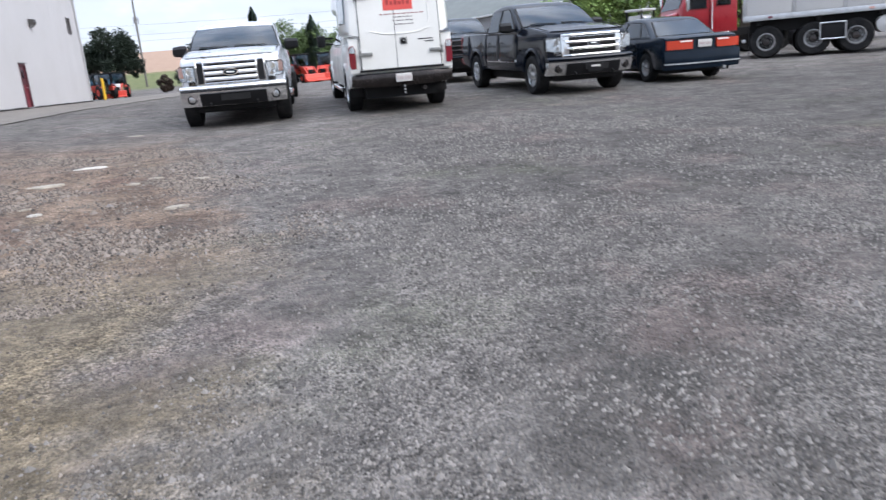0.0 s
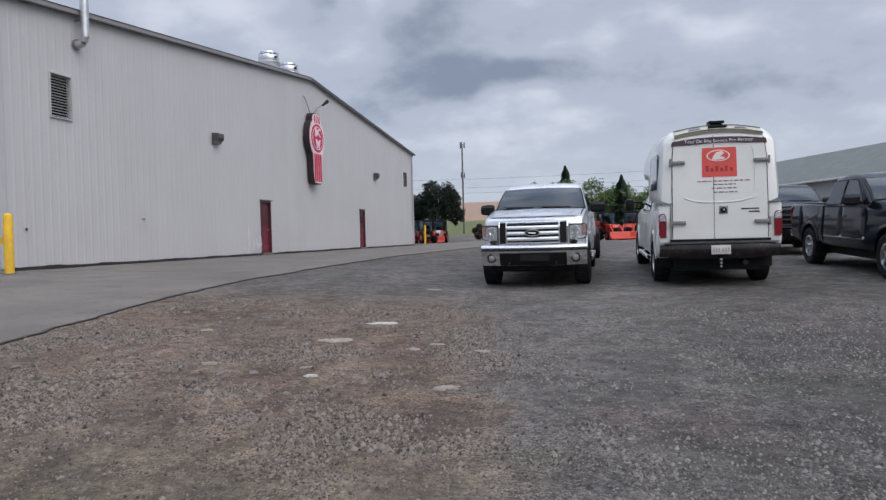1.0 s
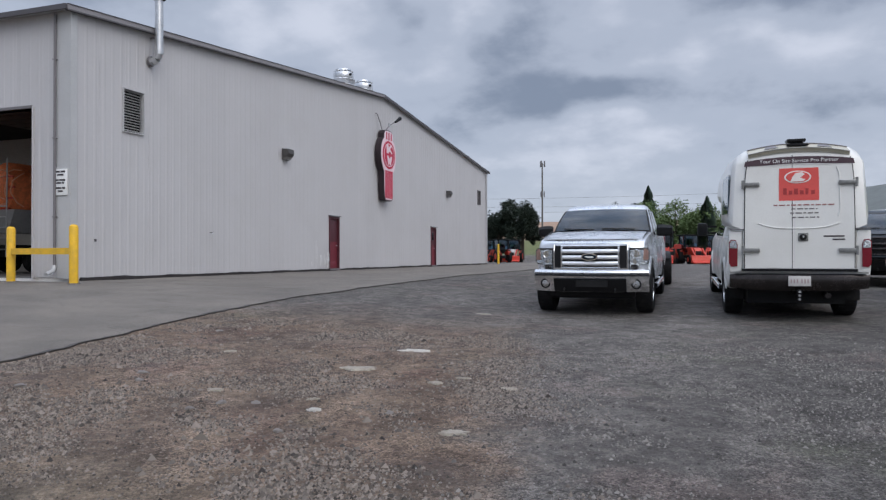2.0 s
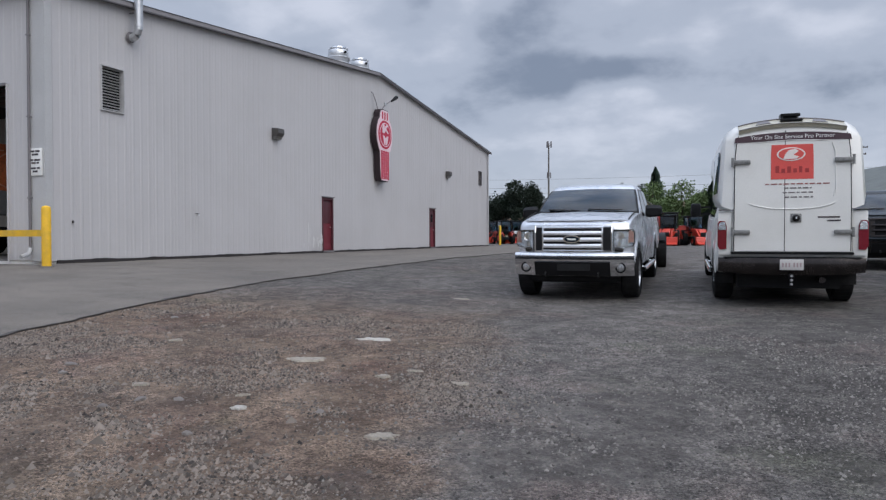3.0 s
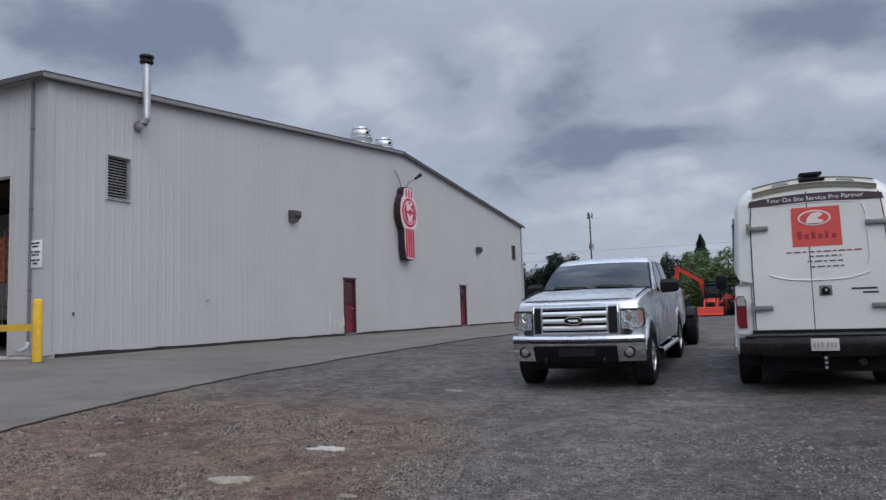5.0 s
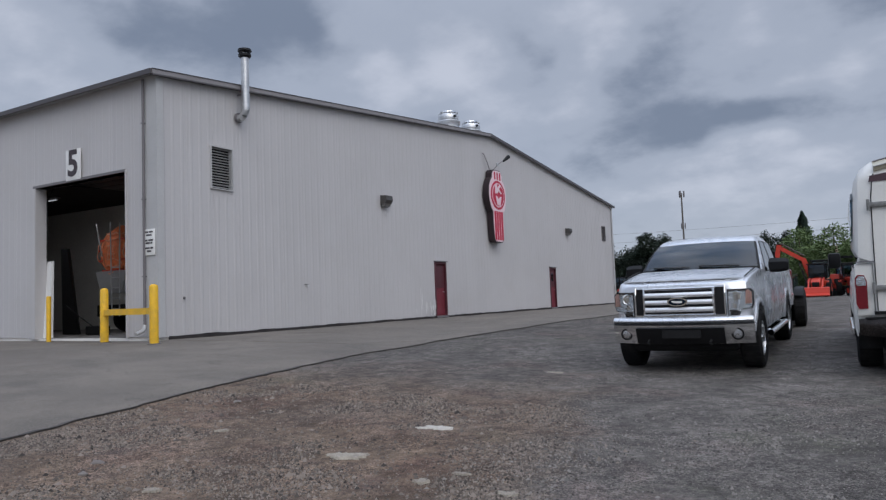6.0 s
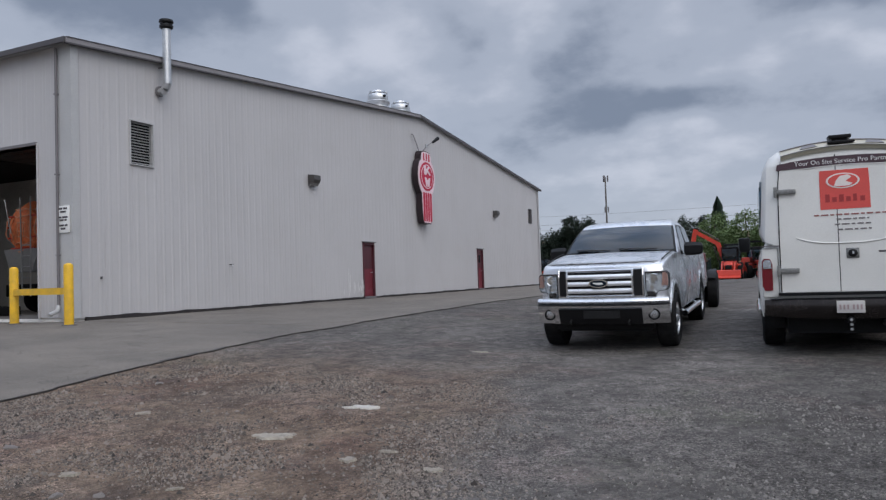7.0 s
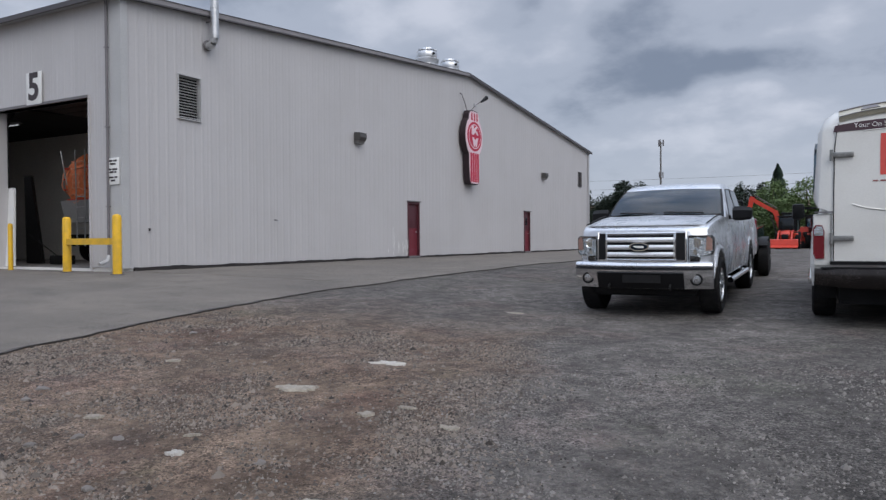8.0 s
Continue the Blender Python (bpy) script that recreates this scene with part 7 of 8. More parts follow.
# ---- machines behind the lot ----
def tractor(m, label, paint=ORANGE):
    """A compact orange tractor with a loader, roll bar and fat tyres; local y ahead."""
    t = thing("tractor", label, "tractor", m, group="orange machines")
    part("hood", Geo().prism([(0.2, 0.65), (1.55, 0.62), (1.62, 0.95), (1.45, 1.20), (0.2, 1.30)], 0.30, None, 0.07, 4), paint, t)
    part("grille", Geo().soft_box(-0.22, 0.22, 1.56, 1.64, 0.68, 1.0, 0.02), BLACK, t)
    part("chassis", Geo().soft_box(-0.25, 0.25, -0.9, 1.4, 0.42, 0.68, 0.04), BLACK, t)
    part("seat", Geo().soft_box(-0.24, 0.24, -0.55, -0.1, 0.95, 1.05, 0.03).soft_box(-0.24, 0.24, -0.62, -0.50, 1.0, 1.45, 0.04), BLACK, t)
    part("roll_bar", Geo().tube([(-0.5, -0.75, 0.7), (-0.5, -0.75, 2.2), (0.5, -0.75, 2.2), (0.5, -0.75, 0.7)], 0.045, 8), BLACK, t)
    part("canopy", Geo().soft_box(-0.62, 0.62, -1.0, 0.5, 2.2, 2.28, 0.03), BLACK, t)
    part("cab_glass", Geo().soft_box(-0.48, 0.48, -0.72, 0.38, 1.15, 2.18, 0.03), GLASS, t, "dark cab glass")
    for x in (-0.5, 0.5):
        part("canopy_post", Geo().rod((x, 0.4, 1.2), (x, 0.4, 2.2), 0.03, 8), BLACK, t)
    part("steering_wheel", Geo().lathe([(0.16, 0), (0.18, 0.015), (0.16, 0.03)], Matrix.Translation((0, 0.2, 1.36)) @ Matrix.Rotation(radians(35), 4, "X"), 16), BLACK, t)
    for s in (-1, 1):
        part("fender", Geo().prism([(-1.15, 0.75), (-0.05, 0.75), (-0.15, 1.05), (-0.6, 1.22), (-1.05, 1.05)], 0.13, lambda x, y, z: (x + s * 0.55, y, z), 0.03, 2), ORANGE, t)
        part("loader_arm", Geo().beam((s * 0.42, 0.1, 1.25), (s * 0.42, 1.3, 1.15), 0.09, 0.14).beam((s * 0.42, 1.3, 1.15), (s * 0.42, 2.2, 0.35), 0.09, 0.14), ORANGE, t)
        wheel(t, s * 0.62, -0.6, 0.60, 0.36, 6, ORANGE, 0.30)
        wheel(t, s * 0.55, 1.15, 0.36, 0.24, 6, ORANGE, 0.18)
    part("bucket", Geo().slab([(2.1, 0.12), (2.75, 0.06), (2.8, 0.12), (2.35, 0.25), (2.25, 0.62), (2.12, 0.66)], lambda u, v: (-0.85, u, v), lambda u, v: (0.85, u, v)), ORANGE, t)


def excavator(m):
    """A small orange digger with a raised folded arm and front blade; local y ahead."""
    t = thing("mini_excavator", "orange mini excavator with raised folded boom", "excavator", m, group="orange machines")
    for s in (-1, 1):
        tr = part("track", Geo().prism([(-1.2, 0.10), (-1.0, 0.0), (1.0, 0.0), (1.2, 0.10), (1.25, 0.32), (1.05, 0.52), (-1.05, 0.52), (-1.25, 0.32)], 0.2, lambda x, y, z: (x + s * 0.78, y, z), 0.03, 2), RUBBER, t)
        for y in (-0.85, -0.3, 0.3, 0.85):
            part("roller", Geo().rod((s * 0.98, y, 0.22), (s * 1.0, y, 0.22), 0.13, 12), BLACK, tr)
    part("turntable", Geo().lathe([(0.5, 0.5), (0.5, 0.68)], seg=20), BLACK, t)
    part("house", Geo().prism([(-1.3, 0.7), (0.9, 0.68), (0.95, 0.95), (-0.2, 1.15), (-0.4, 1.55), (-1.25, 1.5), (-1.4, 1.2)], 0.85, None, 0.08, 4), ORANGE, t)
    for x in (-0.8, 0.1):
        part("cab_frame", Geo().tube([(x, -0.35, 1.1), (x, -0.3, 2.5), (x, 0.7, 2.5), (x, 0.85, 1.0)], 0.04, 6), BLACK, t, "black cab posts")
    part("cab_roof", Geo().soft_box(-0.88, 0.18, -0.4, 0.85, 2.48, 2.58, 0.04), BLACK, t)
    part("cab_glass", Geo().box(-0.80, -0.79, -0.28, 0.72, 1.3, 2.45).box(-0.75, 0.05, 0.74, 0.75, 1.2, 2.45), GLASS, t, "", 0)
    part("boom", Geo().beam((0.45, 0.75, 0.95), (0.45, 1.30, 2.75), 0.26, 0.34).beam((0.45, 1.25, 2.65), (0.45, 3.0, 3.75), 0.24, 0.28), ORANGE, t)
    part("boom_ram", Geo().rod((0.45, 1.10, 0.8), (0.45, 1.6, 2.5), 0.05, 8).rod((0.45, 1.2, 2.95), (0.45, 2.75, 3.98), 0.05, 8), BUMPER_DARK, t)
    part("dipper", Geo().beam((0.45, 2.85, 3.85), (0.45, 3.3, 1.7), 0.22, 0.32), ORANGE, t)
    part("bucket", Geo().slab([(3.15, 1.75), (3.45, 1.75), (3.62, 1.35), (3.35, 1.0), (3.0, 1.05), (3.1, 1.2), (3.3, 1.3)], lambda u, v: (0.2, u, v), lambda u, v: (0.7, u, v)), ORANGE, t)
    part("blade", Geo().sheet(2, 5, lambda u, v: (lerp(-1.1, 1.1, u), 1.75 + 0.12 * math.cos(math.pi * v), lerp(0.05, 0.55, v)), (0, -0.05, 0)), ORANGE, t)


excavator(on_lot(1.15, 58.6, 92))
tractor(on_lot(0.85, 55.8, 178), "orange compact tractor with black canopy and loader")
tractor(on_lot(2.7, 57.6, 205), "orange compact tractor with black canopy and loader")
tractor(on_lot(4.6, 58.4, 170), "orange compact tractor with black canopy and loader")
tractor(on_lot(6.8, 60.0, 190), "orange compact tractor with black canopy and loader")
tractor(on_lot(-15.0, 67.0, 38), "orange compact tractor parked behind the shop")
tractor(on_lot(-17.2, 70.0, 340), "orange compact tractor parked behind the shop")


def stake(x, y):
    t = thing("marker_post", "slim yellow post beside the shop end", "post", on_lot(x, y, 0))
    part("shaft", Geo().lathe([(0.09, -0.1), (0.09, 1.5), (0.05, 1.55)], seg=14), YELLOW, t)
    part("foot", Geo().lathe([(0.14, 0.0), (0.13, 0.04)], seg=14), CONCRETE, t)


stake(-11.25, 52.3)


tractor(on_lot(-14.2, 69.5, 185), "pale grey compact tractor parked behind the shop", TRAILER)


def long_building():
    """A low house-like building with a weathered shingle roof and white eaves."""
    t = thing("long_building", "low building with weathered grey shingle roof", "building", pose(BLD[0], BLD[1], PAVED, 0, 0, BLD[2]))
    Ln, W, e, r = 52.0, 17.0, 4.3, 7.7
    part("wall", Geo().box(0.3, W - 0.3, 0.3, Ln - 0.3, -0.1, e), HOUSE_WALL, t, "pale painted siding", 0)
    roofp = Geo().add([(-0.4, -0.4, e), (W / 2, -0.4, r), (W + 0.4, -0.4, e), (-0.4, Ln + 0.4, e), (W / 2, Ln + 0.4, r), (W + 0.4, Ln + 0.4, e)] + [(-0.4, -0.4, e - 0.12), (W + 0.4, -0.4, e - 0.12), (-0.4, Ln + 0.4, e - 0.12), (W + 0.4, Ln + 0.4, e - 0.12)],
                      [(0, 3, 4, 1), (1, 4, 5, 2), (0, 1, 2, 7, 6), (3, 8, 9, 5, 4), (0, 6, 8, 3), (2, 5, 9, 7), (6, 7, 9, 8)])
    ro = part("roof", roofp, SHINGLE, t, "weathered grey shingle roof", 0)
    part("fascia", Geo().box(-0.45, -0.40, -0.4, Ln + 0.4, e - 0.14, e + 0.03), WHITE, ro, "white eave board", 0)
    part("gutter", Geo().box(-0.55, -0.451, -0.4, Ln + 0.4, e - 0.08, e + 0.02), WHITE, ro, "white gutter", 0)
    for i in range(6):
        y = 3.5 + 7.4 * i
        w = part("window", Geo().box(0.24, 0.32, y, y + 1.4, 0.95, 2.05), WHITE, t, "white framed window", 0)
        part("pane", Geo().box(0.225, 0.238, y + 0.07, y + 0.66, 1.02, 1.98).box(0.225, 0.238, y + 0.74, y + 1.33, 1.02, 1.98), GLASS, w, "", 0)
    part("door", Geo().soft_box(0.25, 0.32, 23.4, 24.3, -0.05, 2.05, 0.01), TRIM_GREY, t)


BLD = (22.6, 51.0, 20.5)
long_building()


# ---- trees, poles and wires ----
def leaf_cloud(g, rng, centre, radii, count, size):
    """Small leaf clumps, each a bent pair of triangles, thickest near the outside."""
    for _ in range(count):
        v = Vector((rng.gauss(0, 1), rng.gauss(0, 1), rng.gauss(0, 1))).normalized()
        d = 0.55 + 0.5 * rng.random() ** 0.6
        bump = 0.78 + 0.42 * noise.noise(v * 2.2 + Vector(centre) * 0.37)
        c = Vector(centre) + Vector((v.x * radii[0], v.y * radii[1], v.z * radii[2])) * d * bump
        s = size * (0.5 + rng.random())
        a, b = rng.random() * 6.28, rng.random() * 2.0 - 1
        u = Vector((math.cos(a), math.sin(a), b * 0.6)) * s
        w = Vector((-math.sin(a) * 0.7, math.cos(a) * 0.7, 0.5 + rng.random() * 0.6)) * s
        g.add([c - u, c - w * 0.6 + u * 0.2, c + u, c + w], [(0, 1, 2), (0, 2, 3)])


def broadleaf(x, y, h, spread, leaf, label, seed, count=2600, size=0.22, low=0.25):
    rng = random.Random(seed)
    t = thing("tree", label, "tree", pose(x, y, ground_z(x, y) - 0.05), group="trees")
    g = Geo().rod((0, 0, 0), (0.05, 0.02, h * 0.45), 0.035 * h, 10, 0.022 * h)
    limbs, crown = Geo(), Geo()
    blobs = [((0, 0, h * 0.72), (spread * 0.62, spread * 0.62, h * 0.28))]
    n = 7
    for i in range(n):
        a = 6.28 * i / n + rng.random()
        r = spread * (0.45 + 0.3 * rng.random())
        z = h * (low + 0.15 + 0.45 * rng.random())
        tip = (r * math.cos(a), r * math.sin(a), z)
        limbs.rod((0.03, 0.02, h * (0.22 + 0.2 * rng.random())), tip, 0.012 * h, 6, 0.004 * h)
        blobs.append((tip, (spread * 0.48, spread * 0.48, h * (0.16 + 0.08 * rng.random()))))
    limbs.rod((0.05, 0.02, h * 0.44), (0, 0, h * 0.85), 0.02 * h, 6, 0.004 * h)
    for c, r in blobs:
        leaf_cloud(crown, rng, c, r, count // len(blobs), size)
    part("trunk", g, BARK, t)
    part("limbs", limbs, BARK, t)
    part("crown", crown, leaf, t, "", 0)


def conifer(x, y, h, spread, label, seed, count=5200):
    rng = random.Random(seed)
    t = thing("conifer_tree", label, "tree", pose(x, y, ground_z(x, y) - 0.05), group="trees")
    part("trunk", Geo().rod((0, 0, 0), (0, 0, h * 0.97), 0.02 * h, 8, 0.003 * h), BARK, t)
    crown = Geo()
    for i in range(count):
        k = rng.random() ** 0.75
        z = h * (0.10 + 0.89 * (1 - k) ** 1.0)
        tier = 0.72 + 0.10 * math.sin(z * 4.2 + 0.8 * seed) + 0.25 * noise.noise((z * 0.9, seed, 0))
        reach = spread * (0.10 + 0.90 * (1 - z / h) ** 0.8) * tier * (0.45 + 0.6 * rng.random())
        a = rng.random() * 6.28
        d = Vector((math.cos(a), math.sin(a), -0.25))
        side = Vector((-math.sin(a), math.cos(a), 0.0)) * (0.10 + 0.06 * reach)
        base = Vector((0, 0, z)) + d * reach * 0.35
        tip = Vector((0, 0, z)) + d * reach
        crown.add([base - side, tip, base + side, base + Vector((0, 0, 0.10 * spread))], [(0, 1, 2), (0, 1, 3)])
    part("crown", crown, LEAF_PINE, t, "", 0)


# trees close behind the red cab and the long building
for i, (x, y, h, s) in enumerate(((16.6, 37.0, 3.6, 1.6), (18.4, 33.5, 7.0, 1.9), (21.0, 30.4, 10.2, 2.1), (23.6, 29.0, 10.4, 2.1), (26.0, 28.0, 11.5, 2.3), (29.2, 28.0, 12.5, 2.5), (32.6, 27.0, 12.0, 2.6), (36.5, 27.0, 13.0, 2.8), (23.6, 34.0, 9.6, 2.0), (27.0, 33.0, 10.5, 2.8))):
    broadleaf(x, y, h, s, LEAF_MID, "bright green leafy tree at the lot's edge", 10 + i, 15000, 0.075, 0.02)
# the dark clump left of the field and the line behind the machines
for i, (x, y, h, s) in enumerate(((-22.8, 110, 9.6, 3.4), (-27.6, 113, 8.4, 3.4), (-32.0, 111, 9.0, 4.0), (-37.0, 113, 9.6, 4.4))):
    broadleaf(x, y, h, s, LEAF_DARK, "dense dark tree beyond the shop", 30 + i, 26000, 0.095, 0.26 if i < 2 else 0.1)
woods, rng_w = Geo(), random.Random(77)
for i in range(26):
    x = -62 + 1.32 * i + rng_w.uniform(-0.5, 0.5)
    leaf_cloud(woods, rng_w, (x, 121 + rng_w.uniform(-2, 2), ground_z(x, 121) + 3.9), (2.2, 1.8, 4.4 + rng_w.uniform(-0.5, 0.7)), 1500, 0.16)
tagged(new("woods", as_mesh(woods, LEAF_DARK, 0)), "dark belt of woods beyond the shop", "woods", "", "stuff")
broadleaf(-17.6, 112, 2.7, 1.15, LEAF_RUST, "low brownish bush at the field's edge", 39, 9000, 0.07, 0.02)
for i, (x, y, h, s) in enumerate(((-10.5, 104, 7.6, 3.8), (-6.8, 101, 7.8, 3.8), (-3.2, 98, 8.4, 3.8), (0.6, 95, 8.2, 3.8), (4.2, 93, 7.4, 3.6), (8.2, 94, 6.6, 3.8), (12.4, 94, 6.2, 3.6), (16.5, 96, 6.8, 4.0), (-10.6, 128, 10.2, 2.2), (-7.3, 128, 10.2, 2.0))):
    broadleaf(x, y, h, s, LEAF_DARK if i < 2 or i > 7 else LEAF_BUSH, "green tree in the line behind the machines", 40 + i, 16000, 0.10, 0.04)
for i, (x, y, h, s) in enumerate(((-4.7, 128, 13.2, 4.6), (4.4, 92, 8.4, 3.2), (8.6, 100, 8.4, 2.6), (13.5, 108, 9.5, 3.0))):
    conifer(x, y, h - ground_z(x, y), s, "dark pointed conifer above the tree line", 60 + i)


def utility_pole(x, y, h, label, arms, wires_to=None):
    z = ground_z(x, y)
    t = thing("utility_pole", label, "pole", pose(x, y, z - 0.1))
    part("shaft", Geo().rod((0, 0, 0), (0, 0, h), 0.17, 12, 0.11), WOODPOLE, t)
    for k, w in arms:
        part("crossarm", Geo().box(-w, w, -0.06, 0.06, k * h - 0.07, k * h + 0.07), WOODPOLE, t, "", 0)
        for u in (-w * 0.9, -w * 0.4, w * 0.4, w * 0.9):
            part("insulator", Geo().lathe([(0.04, 0), (0.06, 0.06), (0.03, 0.14)], Matrix.Translation((u, 0, k * h + 0.07)), 8), BLACK, t)
    part("transformer", Geo().lathe([(0.22, 0), (0.24, 0.05), (0.24, 0.75), (0.1, 0.85)], Matrix.Translation((0.36, 0, 0.62 * h)), 14), GALV, t)


def cell_tower(x, y, top):
    z = ground_z(x, y)
    h = top - z
    t = thing("cell_tower", "tall slim grey mast with antennas on top", "mast", pose(x, y, z))
    part("mast", Geo().rod((0, 0, 0), (0, 0, h * 0.98), 0.22, 12, 0.15), WOODPOLE, t)
    for a in range(3):
        c, s = math.cos(a * 2.09 + 0.4), math.sin(a * 2.09 + 0.4)
        part("antenna", Geo().soft_box(c * 0.5 - 0.14, c * 0.5 + 0.14, s * 0.5 - 0.12, s * 0.5 + 0.12, h - 1.3, h, 0.04), TRIM_GREY, t)
        part("bracket", Geo().rod((0, 0, h - 0.8), (c * 0.5, s * 0.5, h - 0.8), 0.05, 6), TRIM_GREY, t)
        part("antenna", Geo().soft_box(c * 0.42 - 0.1, c * 0.42 + 0.1, s * 0.42 - 0.1, s * 0.42 + 0.1, h * 0.64 - 0.6, h * 0.64 + 0.6, 0.03), TRIM_GREY, t)
        part("bracket", Geo().rod((0, 0, h * 0.64), (c * 0.42, s * 0.42, h * 0.64), 0.05, 6), TRIM_GREY, t)


cell_tower(-27.8, 150.0, 21.4)
utility_pole(23.1, 110.0, 13.2, "wooden utility pole with crossarms behind the long building", ((0.97, 0.8), (0.90, 0.6)))


def wire(a, b, sag, name="overhead_wire"):
    t = thing(name, "thin dark overhead wire across the sky", "wire", group="overhead wires")
    a, b = Vector(a), Vector(b)
    pts = [a.lerp(b, i / 16) - Vector((0, 0, sag * 4 * (i / 16) * (1 - i / 16))) for i in range(17)]
    part("strand", Geo().tube(pts, 0.022, 4), TRIM_GREY, t)


for px, py, top in ((-60.0, 165.0, 15.4), (70.0, 160.0, 16.2)):
    utility_pole(px, py, top - ground_z(px, py) + 0.1, "wooden utility pole far behind the lot", ((0.985, 0.9),))
wire((-60, 165, 15.2), (70, 160, 16.0), 1.2)
wire((-60, 165, 13.2), (70, 160, 14.0), 1.2)
wire((-60, 165, 12.0), (70, 160, 12.6), 1.2)


# ---- stones ----
def slab_mesh(seed, material):
    """A thin ragged piece of broken stone, almost flush with the ground."""
    rng = random.Random(seed)
    n = 26
    g = Geo()
    rings = []
    for k, z in ((1.0, -0.02), (0.93, 0.010), (0.55, 0.014)):
        ring = []
        for i in range(n):
            a = 2 * math.pi * i / n
            d = 1 + 0.55 * noise.noise((math.cos(a) * 1.3 + seed, math.sin(a) * 1.3, 0.5)) + 0.7 * noise.noise((math.cos(a) * 4 + seed, math.sin(a) * 4, 2.5))
            ring.append((d * k * math.cos(a), d * k * math.sin(a), z + 0.003 * rng.uniform(-1, 1)))
        rings.append(ring)
    pts = [p for r in rings for p in r] + [(0, 0, 0.013)]
    faces = [(j * n + i, j * n + (i + 1) % n, (j + 1) * n + (i + 1) % n, (j + 1) * n + i) for j in range(2) for i in range(n)]
    faces += [(2 * n + i, 2 * n + (i + 1) % n, 3 * n) for i in range(n)]
    return as_mesh(g.add(pts, faces), material, 25)


def pebble_mesh(seed, material):
    rng = random.Random(seed)
    bm = bmesh.new()
    bmesh.ops.create_icosphere(bm, subdivisions=2, radius=1)
    for v in bm.verts:
        k = 1 + 0.45 * noise.noise(v.co * 1.1 + Vector((seed * 1.7, 0, 0))) + 0.06 * rng.uniform(-1, 1)
        v.co = Vector((v.co.x, v.co.y, v.co.z * 0.5)) * k
    me = bpy.data.meshes.new("stone")
    bm.to_mesh(me)
    bm.free()
    me.materials.append(material)
    me.polygons.foreach_set("use_smooth", [True] * len(me.polygons))
    me.set_sharp_from_angle(angle=radians(28))
    return me


SLAB, FLAT, GREY = "pale flat limestone slab sunk in the gravel", "small flat pale stone sunk in the gravel", "grey stone lying in the gravel"
STONES = [(0.0, 6.48, 0.19, 0.085, 12, SLAB), (-0.24, 5.22, 0.20, 0.12, 4, SLAB), (1.58, 3.22, 0.12, 0.07, 8, SLAB),
          (0.86, 4.80, 0.06, 0.07, 60, FLAT), (-1.95, 5.40, 0.06, 0.05, 20, FLAT), (0.25, 3.50, 0.07, 0.045, 15, FLAT), (0.05, 3.82, 0.05, 0.025, 30, FLAT),
          (1.05, 5.09, 0.07, 0.03, 5, FLAT), (1.62, 4.75, 0.08, 0.05, 10, FLAT), (-0.25, 10.4, 0.10, 0.07, 0, FLAT), (-0.95, 3.75, 0.08, 0.05, 0, FLAT),
          (-2.04, 4.04, 0.06, 0.045, 40, GREY), (-0.61, 3.40, 0.05, 0.035, 70, GREY), (-0.34, 3.52, 0.045, 0.03, 10, GREY), (0.89, 3.61, 0.035, 0.03, 15, GREY),
          (-3.0, 6.6, 0.06, 0.05, 30, GREY), (-1.83, 3.77, 0.05, 0.04, 0, GREY), (-0.72, 3.12, 0.04, 0.03, 50, GREY), (0.32, 2.82, 0.035, 0.03, 0, GREY), (-2.6, 3.1, 0.06, 0.05, 0, GREY)]
for i, (x, y, a, b, turn, label) in enumerate(STONES):
    ob = new("stone", pebble_mesh(100 + i, ROCK_GREY) if label == GREY else slab_mesh(100 + i, ROCK_WHITE if i in (0, 5) else ROCK))
    ob.matrix_world = pose(x, y, ground_z(x, y) + 0.002, 0, 0, turn) @ Matrix.Diagonal((a, b, 0.045 if label == GREY else 1.0, 1))
    tagged(ob, label, "stone", "loose stones")


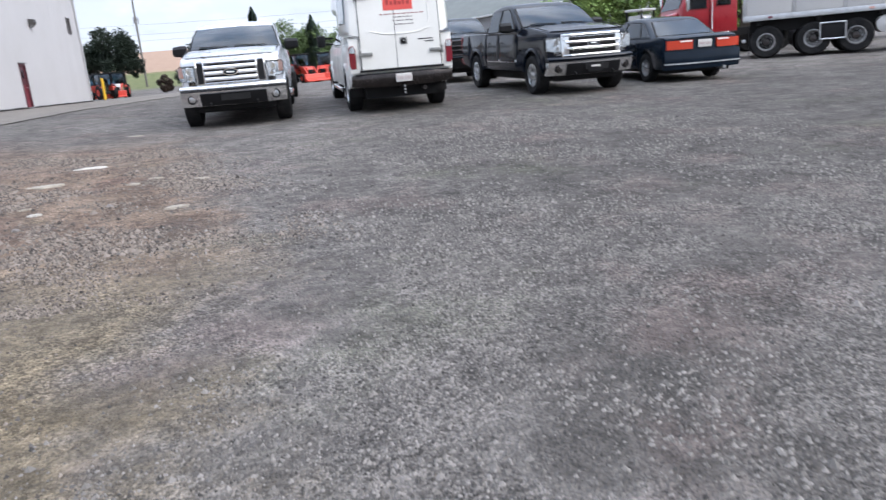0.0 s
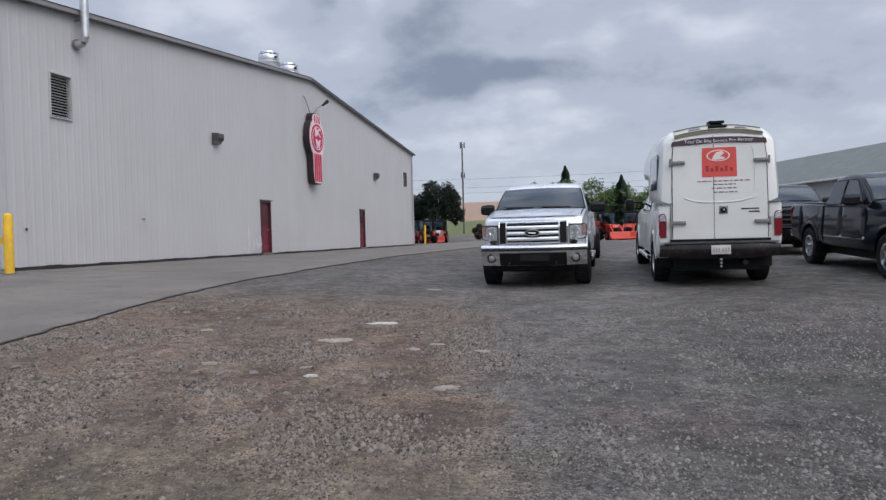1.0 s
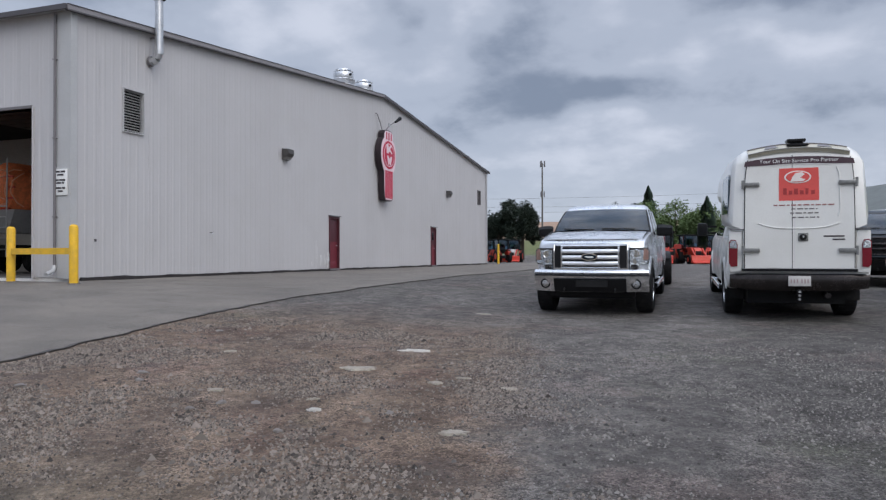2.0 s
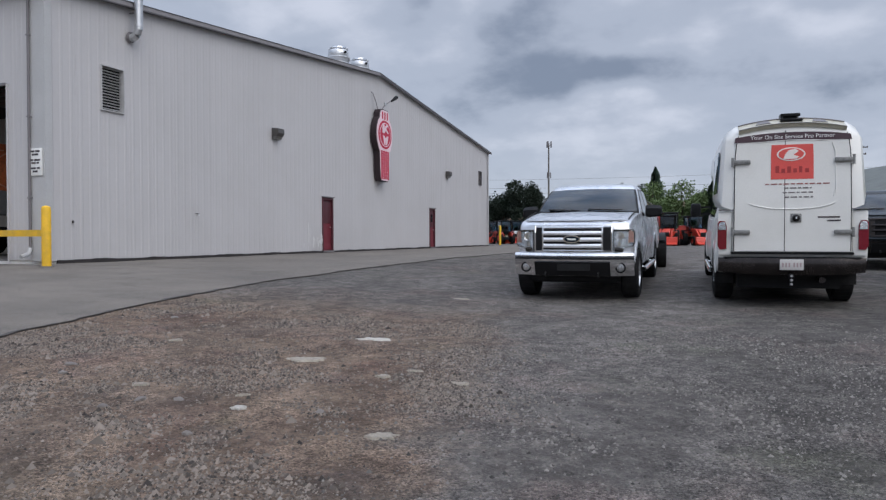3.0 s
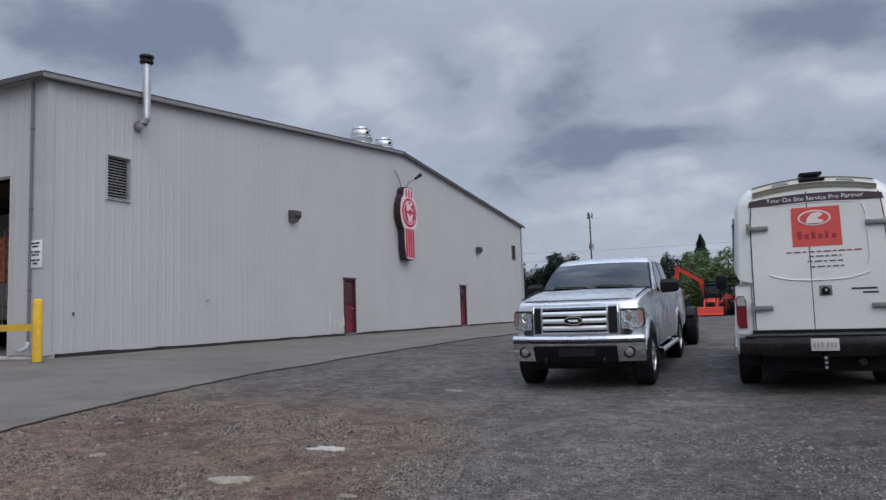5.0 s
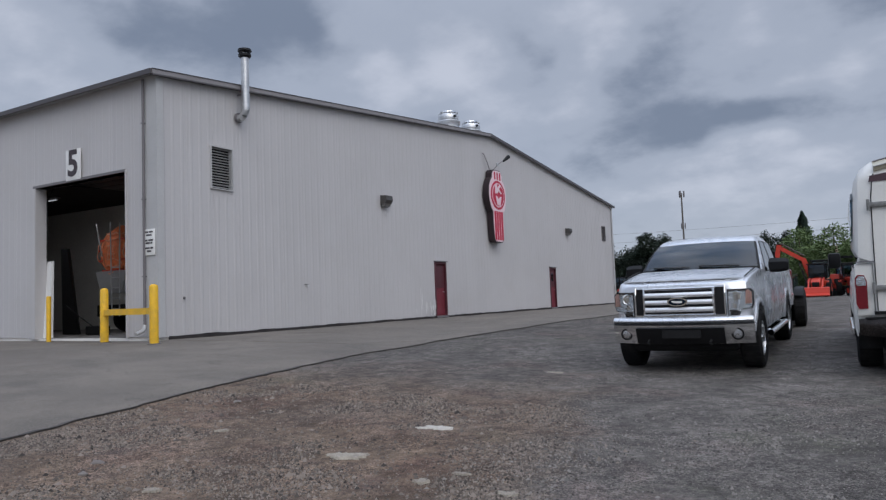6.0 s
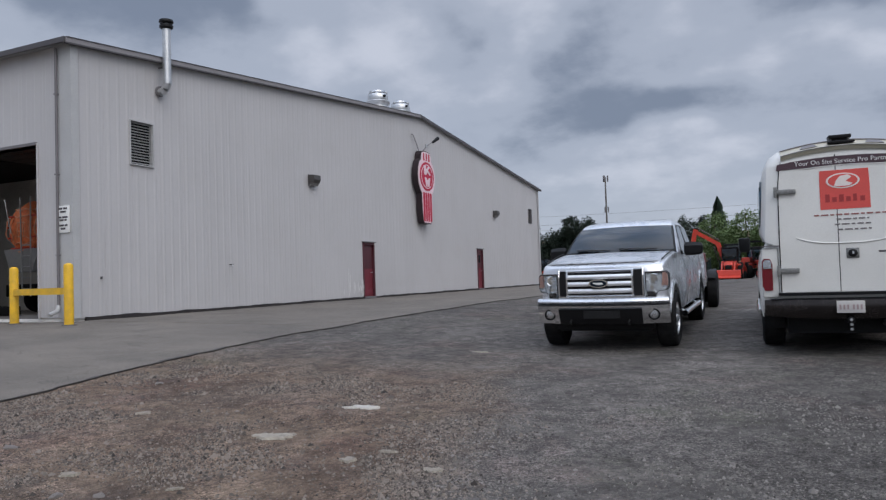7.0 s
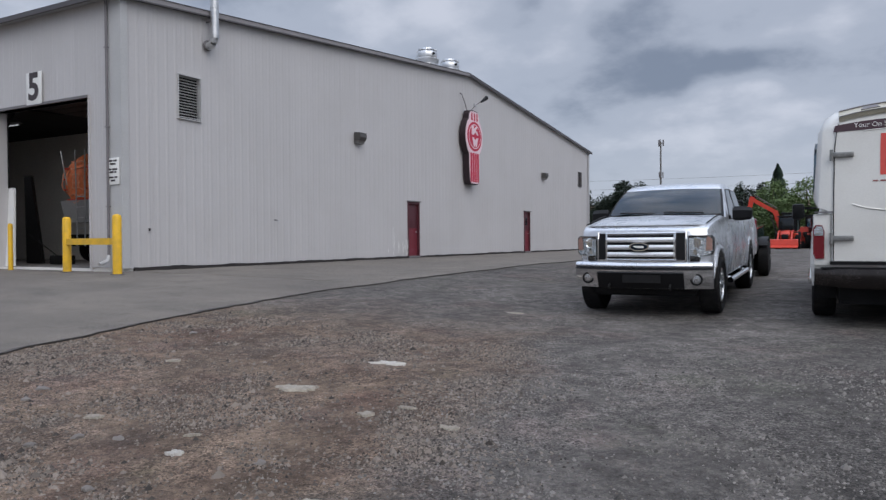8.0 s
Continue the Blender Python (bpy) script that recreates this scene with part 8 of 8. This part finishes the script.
def gravel_scatter(name, label, material, seed, count, x0, x1, y0, y1, earthy, size=1.0):
    """Loose stones, low and angular, lying in drifts with bare packed ground between."""
    rng = random.Random(seed)
    verts, faces = [], []
    for _ in range(count):
        y = y0 + (y1 - y0) * rng.random() ** 1.3
        x = rng.uniform(x0, x1)
        if x < kerb_x(y) + 0.06 or (x + 0.2 * y + 1.2 * noise.noise((x * 0.8, y * 0.8, 7)) + rng.gauss(0, 0.45) + 0.75 * smoothstep(1.5, -1.5, y) < 2.6) != earthy:
            continue
        drift = noise.noise((x * 0.9, y * 0.9, 1.3)) + 0.6 * noise.noise((x * 2.3, y * 2.3, 4.1))
        if rng.random() > (0.12 if earthy else 0.25) + 1.5 * smoothstep(-0.15, 0.45, drift):
            continue
        s = (0.008 if y > 0.4 and earthy else 0.0055) + 0.009 * rng.random() ** 2 + (0.014 * rng.random() if rng.random() < 0.015 else 0)
        s *= size
        a0, z, k = rng.random() * 6.28, ground_z(x, y), len(verts)
        f, hz = 0.6 + 0.4 * rng.random(), s * (0.5 + 0.6 * rng.random())
        ca, sa = math.cos(a0), math.sin(a0)
        for j in range(5):
            r = s * (0.7 + 0.6 * rng.random())
            px, py = r * math.cos(1.2566 * j), r * math.sin(1.2566 * j) * f
            verts.append((x + px * ca - py * sa, y + px * sa + py * ca, z - 0.002))
        verts.append((x + 0.3 * s * (rng.random() - 0.5), y + 0.3 * s * (rng.random() - 0.5), z + hz))
        faces += [(k + j, k + (j + 1) % 5, k + 5) for j in range(5)]
    me = bpy.data.meshes.new(name)
    me.from_pydata(verts, [], faces)
    me.materials.append(material)
    tagged(new(name, me), label, "gravel", "", "stuff")


gravel_scatter("gravel", "loose grey gravel lying in drifts over the lot", STONE_MIX, 5, 95000, 0.5, 9.0, -4.2, 9.0, False)
gravel_scatter("gravel", "loose grey gravel lying in drifts over the lot", STONE_MIX, 8, 40000, 2.0, 7.5, -3.6, 1.5, False)
gravel_scatter("gravel", "brownish loose gravel over the worn earth", STONE_EARTH, 6, 150000, -4.6, 3.2, 0.4, 8.0, True)
gravel_scatter("gravel", "brownish loose gravel over the worn earth", STONE_EARTH, 7, 9000, -2.0, 3.2, -3.0, 0.6, True)
gravel_scatter("gravel", "coarse loose stones over the worn earth", STONE_EARTH, 9, 6500, -4.2, 2.8, 1.6, 8.0, True, 2.0)
gravel_scatter("gravel", "coarse loose stones over the grey lot", STONE_MIX, 12, 12000, 0.8, 8.0, 1.4, 8.0, False, 1.6)

# ---- steel sheets of the shop walls ----
cladding(wall_gable, Y0 + 0.02, Y1 - 0.02, roof_z, GABLE_HOLES, gable, BASE - 0.01)
cladding(wall_front, -30.0, WX - 0.02, lambda u: EAVE, BAYS, front, BASE + 0.02)
